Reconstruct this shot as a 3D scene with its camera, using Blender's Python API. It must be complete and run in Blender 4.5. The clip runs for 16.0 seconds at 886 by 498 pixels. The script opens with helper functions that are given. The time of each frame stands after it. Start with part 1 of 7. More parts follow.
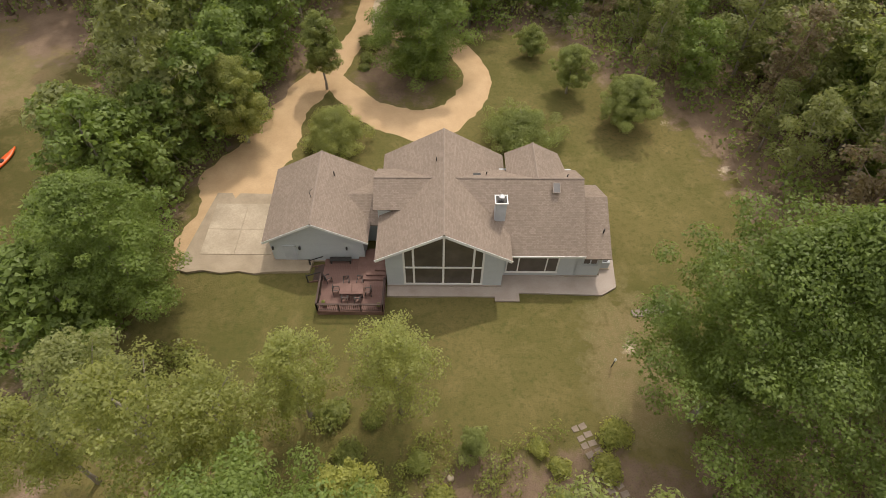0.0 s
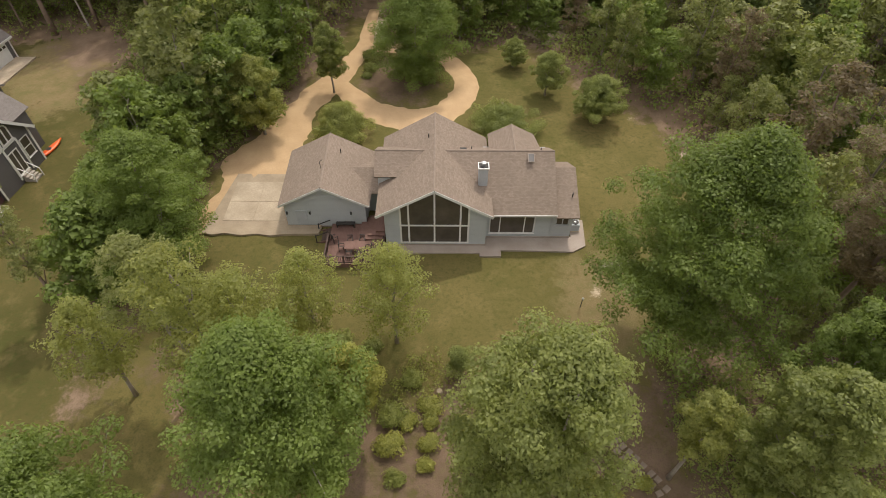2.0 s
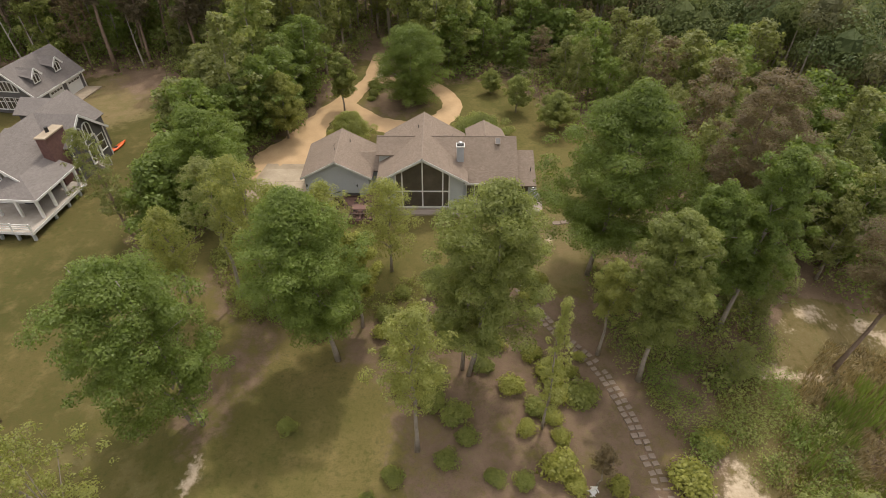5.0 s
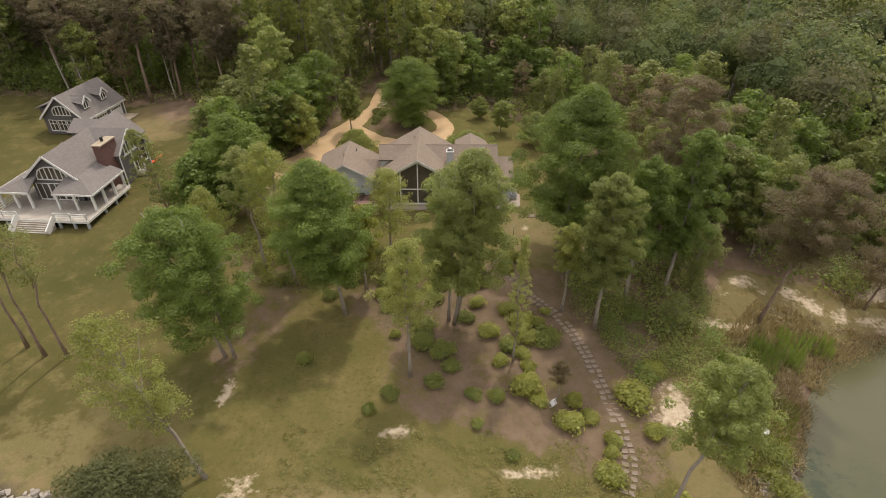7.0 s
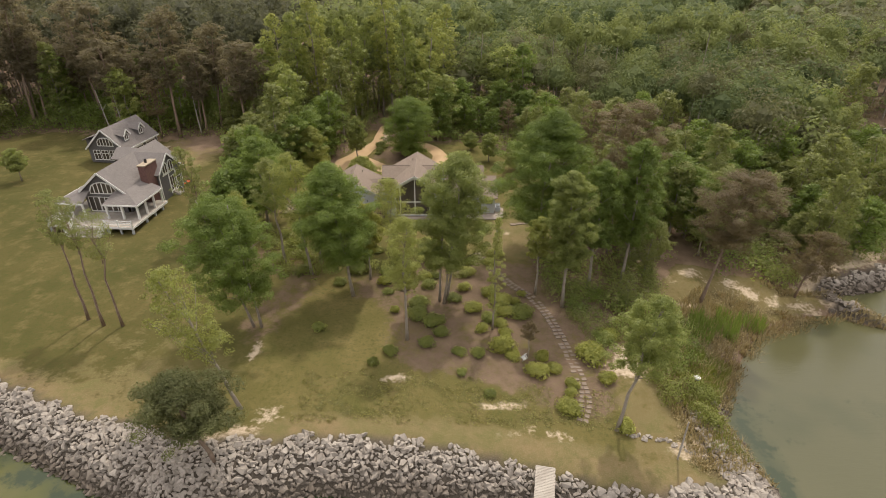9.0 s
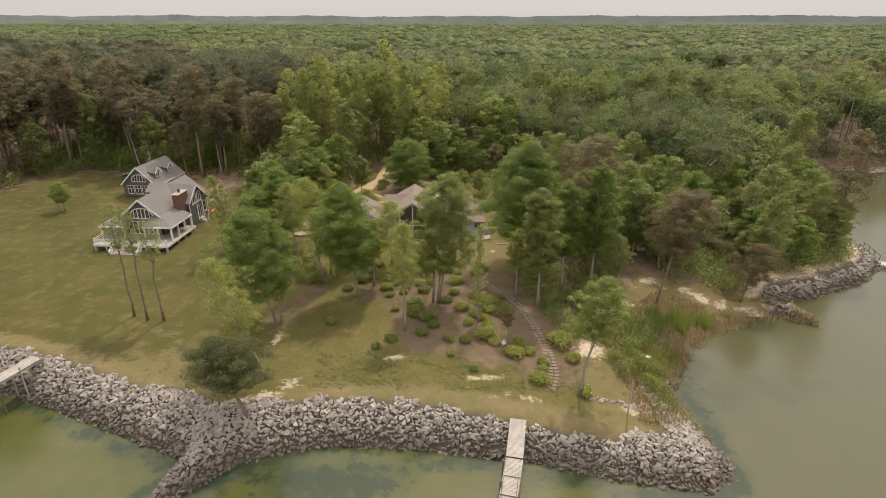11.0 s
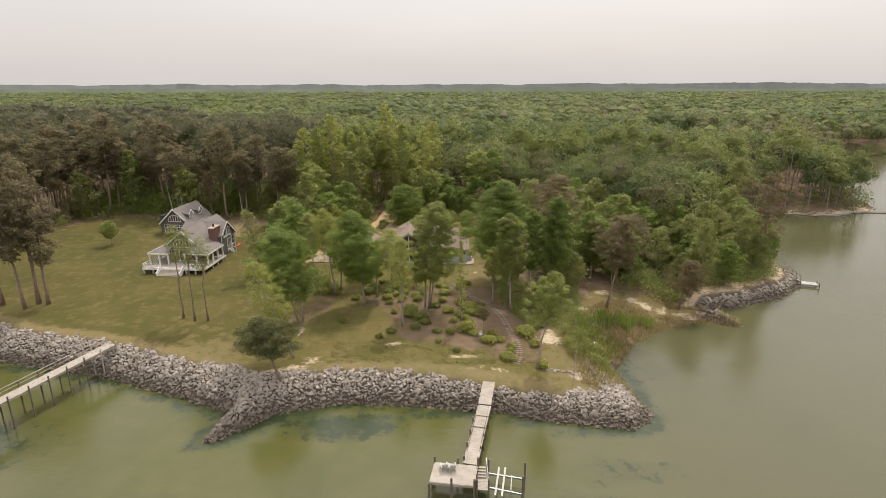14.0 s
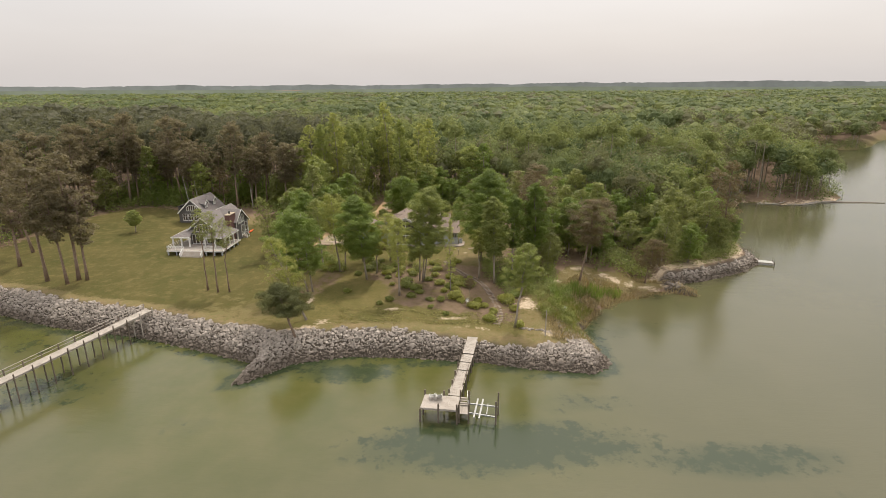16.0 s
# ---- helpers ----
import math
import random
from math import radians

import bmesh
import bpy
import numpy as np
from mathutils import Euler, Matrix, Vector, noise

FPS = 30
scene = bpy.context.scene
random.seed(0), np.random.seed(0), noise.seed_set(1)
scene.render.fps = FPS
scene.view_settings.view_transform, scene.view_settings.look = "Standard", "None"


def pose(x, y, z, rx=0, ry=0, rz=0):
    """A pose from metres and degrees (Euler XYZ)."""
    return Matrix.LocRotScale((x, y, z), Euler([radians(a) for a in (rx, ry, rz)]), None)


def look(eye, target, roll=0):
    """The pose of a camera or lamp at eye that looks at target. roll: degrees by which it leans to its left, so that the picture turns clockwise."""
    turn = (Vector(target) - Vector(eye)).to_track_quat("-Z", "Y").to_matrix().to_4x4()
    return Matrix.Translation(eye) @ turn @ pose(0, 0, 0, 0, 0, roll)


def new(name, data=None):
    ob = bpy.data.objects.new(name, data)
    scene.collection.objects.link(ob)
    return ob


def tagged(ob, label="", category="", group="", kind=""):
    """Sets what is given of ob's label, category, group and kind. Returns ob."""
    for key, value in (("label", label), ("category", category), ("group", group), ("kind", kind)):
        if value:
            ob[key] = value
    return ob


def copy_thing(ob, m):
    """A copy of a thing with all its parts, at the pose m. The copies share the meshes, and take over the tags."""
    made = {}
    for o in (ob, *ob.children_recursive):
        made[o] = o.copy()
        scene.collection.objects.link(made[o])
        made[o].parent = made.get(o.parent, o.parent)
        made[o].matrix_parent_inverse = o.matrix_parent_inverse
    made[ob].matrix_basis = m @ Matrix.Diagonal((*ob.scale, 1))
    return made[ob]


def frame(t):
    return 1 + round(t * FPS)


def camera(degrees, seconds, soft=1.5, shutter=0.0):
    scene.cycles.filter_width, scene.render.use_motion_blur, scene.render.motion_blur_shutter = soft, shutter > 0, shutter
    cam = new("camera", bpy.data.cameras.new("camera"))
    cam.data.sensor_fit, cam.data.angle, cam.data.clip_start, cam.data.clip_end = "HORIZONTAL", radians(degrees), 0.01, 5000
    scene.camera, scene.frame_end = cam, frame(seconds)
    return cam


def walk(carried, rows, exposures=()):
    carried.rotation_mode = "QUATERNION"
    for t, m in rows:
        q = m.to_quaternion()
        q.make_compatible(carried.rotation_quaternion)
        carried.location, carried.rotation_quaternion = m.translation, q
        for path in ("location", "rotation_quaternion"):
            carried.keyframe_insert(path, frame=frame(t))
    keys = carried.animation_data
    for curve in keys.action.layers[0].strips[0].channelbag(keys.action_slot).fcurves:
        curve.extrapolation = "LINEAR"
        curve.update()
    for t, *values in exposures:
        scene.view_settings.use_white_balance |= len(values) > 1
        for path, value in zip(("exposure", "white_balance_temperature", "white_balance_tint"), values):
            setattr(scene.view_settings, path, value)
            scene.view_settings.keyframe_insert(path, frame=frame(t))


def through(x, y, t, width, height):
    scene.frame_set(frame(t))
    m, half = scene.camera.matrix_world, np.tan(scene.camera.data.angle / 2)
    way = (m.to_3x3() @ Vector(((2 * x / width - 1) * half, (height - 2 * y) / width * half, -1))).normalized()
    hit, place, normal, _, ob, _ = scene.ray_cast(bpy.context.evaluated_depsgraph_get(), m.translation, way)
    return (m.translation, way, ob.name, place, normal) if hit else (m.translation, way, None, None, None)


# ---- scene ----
cam = camera(77.5, 16.0, soft=0.45)
METRES, EYE, TILT, LEAN, TURN = 105.0, 37.8, -51.4, -0.6, 0.0
ROWS = [
    (0.0, 0.0, 0.0, 0.0, 0.0, 0.0, -0.0),
    (0.5, 0.0017, -0.0144, -0.0171, 0.01, 1.13, 0.06),
    (1.0, 0.0037, -0.0297, -0.035, 0.04, 2.3, 0.11),
    (1.5, 0.0058, -0.0455, -0.0539, 0.05, 3.51, 0.17),
    (2.0, 0.0079, -0.062, -0.0739, 0.05, 4.75, 0.19),
    (2.5, 0.0103, -0.0791, -0.0945, 0.07, 6.0, 0.2),
    (3.0, 0.013, -0.0968, -0.1158, 0.11, 7.26, 0.24),
    (3.5, 0.016, -0.115, -0.138, 0.15, 8.53, 0.25),
    (4.0, 0.0187, -0.1335, -0.1606, 0.13, 9.76, 0.24),
    (4.5, 0.0215, -0.1526, -0.1836, 0.15, 11.01, 0.22),
    (5.0, 0.0242, -0.1719, -0.2069, 0.18, 12.26, 0.2),
    (7.5, 0.0387, -0.272, -0.3317, 0.36, 18.88, 0.26),
    (8.0, 0.041, -0.2926, -0.3576, 0.35, 20.26, 0.28),
    (8.5, 0.0434, -0.3134, -0.3833, 0.37, 21.61, 0.29),
    (11.0, 0.054, -0.4163, -0.5126, 0.33, 28.5, 0.46),
    (11.5, 0.0557, -0.437, -0.5385, 0.31, 29.86, 0.52),
    (12.0, 0.0574, -0.4578, -0.5644, 0.3, 31.22, 0.56),
    (12.5, 0.0594, -0.4786, -0.5904, 0.28, 32.52, 0.63),
    (13.0, 0.0615, -0.4994, -0.6168, 0.26, 33.69, 0.68),
    (13.5, 0.0639, -0.5204, -0.6434, 0.25, 34.53, 0.74),
    (14.0, 0.0665, -0.5416, -0.6697, 0.26, 34.76, 0.83),
    (14.5, 0.0695, -0.5628, -0.6961, 0.3, 34.75, 0.88),
    (15.0, 0.0726, -0.5838, -0.7225, 0.32, 34.76, 0.96),
    (15.5, 0.0765, -0.6048, -0.749, 0.36, 34.76, 1.03),
    (16.0, 0.0808, -0.6261, -0.7753, 0.42, 34.75, 1.06),
]
walk(cam, [(t, pose(-0.40, 0, EYE, TILT, LEAN, TURN) @ pose(METRES * x, METRES * y, METRES * z, 90 + pitch, roll, yaw)) for t, x, y, z, yaw, pitch, roll in ROWS],
     [(0.0, 0.05), (3.0, 0.0), (5.0, -0.03), (8.0, 0.02), (11.5, 0.1), (16.0, 0.12)])

# ---- world and sun ----
SUN_ELEV, SUN_FROM = radians(59), Vector((0.34, 0.94, 0)).normalized()
world = bpy.data.worlds.new("world")
scene.world = world
world.use_nodes = True
wn, wl = world.node_tree.nodes, world.node_tree.links
sky = wn.new("ShaderNodeTexSky")
sky.sky_type = "NISHITA"
sky.sun_disc = False
sky.sun_elevation = SUN_ELEV
sky.sun_rotation = math.atan2(SUN_FROM.x, SUN_FROM.y)
sky.dust_density, sky.air_density, sky.ozone_density = 6.0, 1.0, 1.0
veil = wn.new("ShaderNodeMixRGB")
veil.inputs[0].default_value = 0.75
veil.inputs[2].default_value = (1, 1, 1, 1)
# thin overcast, brighter overhead than at the horizon
way, axes, over = wn.new("ShaderNodeTexCoord"), wn.new("ShaderNodeSeparateXYZ"), wn.new("ShaderNodeMixRGB")
over.inputs[1].default_value, over.inputs[2].default_value = (5.15, 4.8, 4.62, 1), (12.8, 12.1, 11.6, 1)
over.use_clamp = False
wl.new(way.outputs["Generated"], axes.inputs[0])
lift = wn.new("ShaderNodeMath")
lift.operation = "POWER"
lift.inputs[1].default_value = 1.7
lift.use_clamp = True
wl.new(axes.outputs[2], lift.inputs[0])
wl.new(lift.outputs[0], over.inputs[0])
cloud, cover, wisps = wn.new("ShaderNodeTexNoise"), wn.new("ShaderNodeMapRange"), wn.new("ShaderNodeMixRGB")
stretch = wn.new("ShaderNodeMapping")
stretch.inputs["Scale"].default_value = (2.2, 2.2, 9.0)
cloud.inputs["Scale"].default_value, cloud.inputs["Detail"].default_value = 1.6, 5.0
for i, v in zip((1, 2, 3, 4), (0.4, 0.7, 0.0, 0.10)):
    cover.inputs[i].default_value = v
wisps.inputs[2].default_value = (7.4, 7.0, 6.8, 1)
wl.new(way.outputs["Generated"], stretch.inputs[0])
wl.new(stretch.outputs[0], cloud.inputs["Vector"])
wl.new(cloud.outputs["Fac"], cover.inputs[0])
wl.new(cover.outputs[0], wisps.inputs[0])
wl.new(over.outputs[0], wisps.inputs[1])
wl.new(wisps.outputs[0], veil.inputs[2])
wl.new(sky.outputs[0], veil.inputs[1])
wl.new(veil.outputs[0], wn["Background"].inputs[0])
wn["Background"].inputs[1].default_value = 0.155
sun = new("sun", bpy.data.lights.new("sun", "SUN"))
sun.data.energy, sun.data.angle, sun.data.color = 2.08, radians(1.4), (1.0, 0.915, 0.79)
sun.matrix_world = look((0, 0, 80), Vector((0, 0, 80)) - SUN_FROM * math.cos(SUN_ELEV) - Vector((0, 0, math.sin(SUN_ELEV))))

# ---- materials ----
class Nodes:
    """A small node graph for one material."""

    def __init__(self, name, rough=0.8, metal=0.0, spec=0.3):
        self.m = bpy.data.materials.new(name)
        self.m.use_nodes = True
        self.n, self.l = self.m.node_tree.nodes, self.m.node_tree.links
        self.b = self.n["Principled BSDF"]
        self.b.inputs["Roughness"].default_value = rough
        self.b.inputs["Metallic"].default_value = metal
        self.b.inputs["Specular IOR Level"].default_value = spec

    def coord(self, kind="Object", scale=(1, 1, 1), turn=0.0):
        c, mp = self.n.new("ShaderNodeTexCoord"), self.n.new("ShaderNodeMapping")
        mp.inputs["Scale"].default_value = scale
        mp.inputs["Rotation"].default_value = (0, 0, turn)
        self.l.new(c.outputs[kind], mp.inputs[0])
        return mp.outputs[0]

    def place(self):
        return self.n.new("ShaderNodeNewGeometry").outputs["Position"]

    def noise(self, vec, scale, detail=4.0, rough=0.6, distort=0.0):
        t = self.n.new("ShaderNodeTexNoise")
        t.inputs["Scale"].default_value, t.inputs["Detail"].default_value = scale, detail
        t.inputs["Roughness"].default_value, t.inputs["Distortion"].default_value = rough, distort
        self.l.new(vec, t.inputs["Vector"])
        return t.outputs["Fac"]

    def ramp(self, fac, lo, hi, a=0.0, b=1.0):
        r = self.n.new("ShaderNodeMapRange")
        for n, v in zip((1, 2, 3, 4), (lo, hi, a, b)):
            r.inputs[n].default_value = v
        self.l.new(fac, r.inputs[0])
        return r.outputs[0]

    def mix(self, fac, a, b, kind="MIX"):
        x = self.n.new("ShaderNodeMixRGB")
        x.blend_type = kind
        for n, v in ((0, fac), (1, a), (2, b)):
            if isinstance(v, (int, float)):
                x.inputs[n].default_value = v
            elif isinstance(v, tuple):
                x.inputs[n].default_value = (*v, 1)
            else:
                self.l.new(v, x.inputs[n])
        return x.outputs[0]

    def calc(self, kind, a, b=0.0):
        x = self.n.new("ShaderNodeMath")
        x.operation = kind
        for n, v in ((0, a), (1, b)):
            if isinstance(v, (int, float)):
                x.inputs[n].default_value = v
            else:
                self.l.new(v, x.inputs[n])
        return x.outputs[0]

    def attr(self, name):
        a = self.n.new("ShaderNodeAttribute")
        a.attribute_name = name
        return a.outputs["Fac"]

    def chance(self):
        return self.n.new("ShaderNodeObjectInfo").outputs["Random"]

    def island(self):
        return self.n.new("ShaderNodeNewGeometry").outputs["Random Per Island"]

    def bump(self, height, strength=0.4, distance=0.02):
        x = self.n.new("ShaderNodeBump")
        x.inputs["Strength"].default_value, x.inputs["Distance"].default_value = strength, distance
        self.l.new(height, x.inputs["Height"])
        self.l.new(x.outputs[0], self.b.inputs["Normal"])

    def base(self, col):
        if isinstance(col, tuple):
            self.b.inputs["Base Color"].default_value = (*col, 1)
        else:
            self.l.new(col, self.b.inputs["Base Color"])
        return self.m


def mottled(name, c1, c2, scale=3.0, rough=0.8, bump=0.2, fine=30.0, metal=0.0, spec=0.3, kind="Object"):
    """A surface of two shades with stains and a fine grain."""
    k = Nodes(name, rough, metal, spec)
    v = k.coord(kind)
    big, small = k.noise(v, scale, 5), k.noise(v, fine, 3)
    col = k.mix(k.ramp(big, 0.3, 0.7), c1, c2)
    col = k.mix(k.ramp(small, 0.35, 0.75, 0.0, 0.35), col, tuple(0.6 * c for c in c1))
    k.bump(small, bump, 0.01)
    return k.base(col)


def foliage(name, dark, light, warm=0.0, through=0.35, gloss=0.38):
    """Leaves: each leaf its own shade, each tree its own tint, some light let through."""
    k = Nodes(name, 0.48, 0.0, gloss)
    col = k.mix(k.island(), tuple(0.75 * c for c in dark), tuple(1.2 * c for c in light))
    tint = k.mix(k.chance(), tuple(0.8 * c for c in dark), tuple(min(1, 1.15 * c) for c in light))
    col = k.mix(0.35, col, tint)
    patch = k.ramp(k.noise(k.coord("Object"), 0.5, 2), 0.35, 0.7)
    col = k.mix(k.calc("MULTIPLY", patch, 0.35), col, (light[0] * (1.1 + warm), light[1] * 1.05, light[2] * 0.8))
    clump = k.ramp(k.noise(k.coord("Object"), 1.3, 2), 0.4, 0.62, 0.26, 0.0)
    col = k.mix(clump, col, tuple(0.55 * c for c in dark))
    k.base(col)
    tr = k.n.new("ShaderNodeBsdfTranslucent")
    k.l.new(k.mix(0.5, col, (light[0] * 1.5, light[1] * 1.5, light[2] * 0.7)), tr.inputs[0])
    mx = k.n.new("ShaderNodeMixShader")
    mx.inputs[0].default_value = through
    k.l.new(k.b.outputs[0], mx.inputs[1])
    k.l.new(tr.outputs[0], mx.inputs[2])
    k.l.new(mx.outputs[0], k.n["Material Output"].inputs[0])
    return k.m


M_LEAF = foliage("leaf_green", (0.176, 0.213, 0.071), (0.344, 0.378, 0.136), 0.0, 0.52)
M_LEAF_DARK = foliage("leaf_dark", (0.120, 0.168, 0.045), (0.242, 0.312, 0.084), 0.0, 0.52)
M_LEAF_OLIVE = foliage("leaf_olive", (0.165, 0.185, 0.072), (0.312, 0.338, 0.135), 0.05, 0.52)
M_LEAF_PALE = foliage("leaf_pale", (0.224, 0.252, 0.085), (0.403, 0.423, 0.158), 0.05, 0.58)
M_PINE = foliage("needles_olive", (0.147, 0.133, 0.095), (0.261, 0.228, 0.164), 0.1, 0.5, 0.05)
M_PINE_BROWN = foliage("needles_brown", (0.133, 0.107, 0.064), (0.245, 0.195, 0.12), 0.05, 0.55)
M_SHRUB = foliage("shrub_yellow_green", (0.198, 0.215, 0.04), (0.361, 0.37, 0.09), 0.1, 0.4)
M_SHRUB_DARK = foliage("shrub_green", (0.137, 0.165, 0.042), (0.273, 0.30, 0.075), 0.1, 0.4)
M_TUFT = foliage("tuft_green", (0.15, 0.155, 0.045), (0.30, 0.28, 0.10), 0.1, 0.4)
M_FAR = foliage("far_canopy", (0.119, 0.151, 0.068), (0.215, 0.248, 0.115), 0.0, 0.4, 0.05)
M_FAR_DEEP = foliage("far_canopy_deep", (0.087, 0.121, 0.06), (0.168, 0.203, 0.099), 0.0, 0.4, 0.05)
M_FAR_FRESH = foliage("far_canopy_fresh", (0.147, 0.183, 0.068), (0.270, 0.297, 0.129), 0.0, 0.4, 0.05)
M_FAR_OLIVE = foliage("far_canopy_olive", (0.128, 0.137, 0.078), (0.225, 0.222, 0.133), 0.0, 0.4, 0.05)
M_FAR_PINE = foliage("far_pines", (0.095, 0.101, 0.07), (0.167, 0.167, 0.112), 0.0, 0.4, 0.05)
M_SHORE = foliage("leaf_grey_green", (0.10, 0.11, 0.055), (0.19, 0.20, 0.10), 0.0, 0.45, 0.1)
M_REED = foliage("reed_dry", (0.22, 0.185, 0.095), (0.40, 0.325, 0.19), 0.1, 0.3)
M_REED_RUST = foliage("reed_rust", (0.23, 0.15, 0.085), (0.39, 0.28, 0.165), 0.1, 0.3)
M_BARK = mottled("bark_grey", (0.26, 0.22, 0.175), (0.42, 0.37, 0.31), 2.0, 0.9, 0.6, 18)
M_BARK_PINE = mottled("bark_pine", (0.20, 0.14, 0.10), (0.33, 0.25, 0.19), 2.0, 0.9, 0.6, 18)
M_BARK_DEAD = mottled("bark_dead", (0.34, 0.30, 0.26), (0.48, 0.44, 0.39), 2.0, 0.9, 0.5, 18)


def make_ground():
    k = Nodes("ground_mixed", 0.95, 0.0, 0.1)
    p = k.place()
    n1, n2, n3, n4 = k.noise(p, 0.07, 5), k.noise(p, 0.45, 6, 0.65), k.noise(p, 2.2, 5, 0.7), k.noise(p, 11.0, 3, 0.7)
    grass = k.mix(k.ramp(n1, 0.35, 0.65), (0.104, 0.098, 0.03), (0.17, 0.138, 0.053))
    lush = k.mix(k.ramp(n1, 0.35, 0.65), (0.077, 0.074, 0.023), (0.124, 0.103, 0.038))
    grass = k.mix(k.ramp(k.calc("ADD", k.attr("lush"), k.calc("MULTIPLY", k.calc("SUBTRACT", n2, 0.5), 0.8)), 0.3, 0.8), grass, lush)
    grass = k.mix(k.ramp(n2, 0.5, 0.72, 0.0, 0.5), grass, (0.24, 0.18, 0.082))
    grass = k.mix(k.ramp(n3, 0.5, 0.66, 0.0, 0.6), grass, (0.07, 0.082, 0.022))
    grass = k.mix(k.ramp(n4, 0.5, 0.7, 0.0, 0.45), grass, (0.06, 0.065, 0.02))
    dry = k.mix(k.ramp(n2, 0.35, 0.65), (0.235, 0.17, 0.09), (0.15, 0.135, 0.052))
    dry = k.mix(k.ramp(n3, 0.45, 0.7, 0.0, 0.6), dry, (0.13, 0.12, 0.045))
    dry = k.mix(k.ramp(n4, 0.5, 0.7, 0.0, 0.5), dry, (0.33, 0.25, 0.155))
    mulch = k.mix(k.ramp(n2, 0.3, 0.7), (0.125, 0.086, 0.06), (0.215, 0.15, 0.105))
    mulch = k.mix(k.ramp(n3, 0.5, 0.72, 0.0, 0.6), mulch, (0.19, 0.17, 0.07))
    mulch = k.mix(k.ramp(n4, 0.5, 0.7, 0.0, 0.5), mulch, (0.08, 0.06, 0.042))
    sand = k.mix(k.ramp(n3, 0.3, 0.7), (0.40, 0.31, 0.21), (0.59, 0.485, 0.36))
    litter = k.mix(k.ramp(n2, 0.3, 0.7), (0.16, 0.108, 0.075), (0.27, 0.19, 0.135))
    litter = k.mix(k.ramp(n4, 0.45, 0.7, 0.0, 0.6), litter, (0.07, 0.07, 0.03))
    stony = k.mix(k.ramp(n4, 0.35, 0.7), (0.07, 0.058, 0.045), (0.14, 0.118, 0.095))
    bed = k.mix(k.ramp(n1, 0.3, 0.7), (0.10, 0.10, 0.04), (0.16, 0.14, 0.06))
    rag = k.calc("ADD", k.calc("MULTIPLY", k.calc("SUBTRACT", n2, 0.5), 2.0), k.calc("MULTIPLY", k.calc("SUBTRACT", n3, 0.5), 1.3))
    col = grass
    for name, other in (("dry", dry), ("mulch", mulch), ("litter", litter), ("sand", sand), ("seabed", bed)):
        there = k.calc("MULTIPLY", k.ramp(k.calc("ADD", k.attr(name), rag), 0.3, 0.7), k.ramp(k.attr(name), 0.02, 0.2))
        col = k.mix(there, col, other)
    col = k.mix(k.attr("stony"), col, stony)
    k.bump(k.calc("ADD", n4, n3), 0.6, 0.08)
    return k.base(col)


def make_water():
    k = Nodes("bay_water", 0.14, 0.0, 0.4)
    p = k.place()
    far = k.noise(p, 0.02, 3)
    col = k.mix(k.ramp(far, 0.35, 0.65), (0.082, 0.081, 0.04), (0.102, 0.097, 0.052))
    col = k.mix(k.attr("shallow"), col, k.mix(k.ramp(k.noise(p, 0.12, 4), 0.35, 0.65), (0.074, 0.082, 0.018), (0.107, 0.103, 0.033)))
    spots = k.noise(p, 0.5, 6, 0.7)
    mask = k.ramp(k.calc("ADD", k.attr("weed"), k.calc("MULTIPLY", k.calc("SUBTRACT", spots, 0.5), 3.0)), 0.4, 0.7)
    soft = k.ramp(k.calc("ADD", k.attr("weed"), k.calc("MULTIPLY", k.calc("SUBTRACT", k.noise(p, 0.1, 3), 0.5), 1.0)), 0.2, 0.75, 0.0, 0.8)
    col = k.mix(soft, col, (0.046, 0.058, 0.027))
    mask = k.calc("MULTIPLY", mask, k.ramp(k.attr("weed"), 0.08, 0.3))
    col = k.mix(k.calc("MULTIPLY", mask, 0.9), col, (0.034, 0.048, 0.022))
    waves = k.noise(k.coord("Object", (0.45, 1.5, 1), 0.5), 1.5, 4, 0.6)
    swell = k.noise(k.coord("Object", (0.4, 1.5, 1), 0.35), 0.45, 3, 0.5)
    chop = k.noise(k.coord("Object", (0.5, 1.6, 1), 0.6), 4.5, 3, 0.6)
    k.bump(k.calc("ADD", k.calc("ADD", waves, swell), k.calc("MULTIPLY", chop, 0.3)), 0.17, 0.1)
    return k.base(col)


M_GROUND, M_WATER = make_ground(), make_water()
M_DIRT_ROAD = mottled("sand_drive", (0.46, 0.312, 0.175), (0.55, 0.385, 0.225), 0.6, 0.95, 0.3, 9, kind="Object")
M_GRAVEL = mottled("pale_gravel", (0.30, 0.238, 0.168), (0.42, 0.34, 0.245), 0.7, 0.95, 0.6, 14)
M_CONCRETE = mottled("concrete_slab", (0.34, 0.277, 0.20), (0.51, 0.422, 0.315), 0.45, 0.9, 0.2, 6)
M_PATIO = mottled("patio_stone", (0.33, 0.27, 0.23), (0.42, 0.36, 0.31), 0.8, 0.9, 0.3, 12)
M_STONE = mottled("paver_stone", (0.215, 0.168, 0.13), (0.315, 0.255, 0.205), 1.5, 0.9, 0.3, 14)


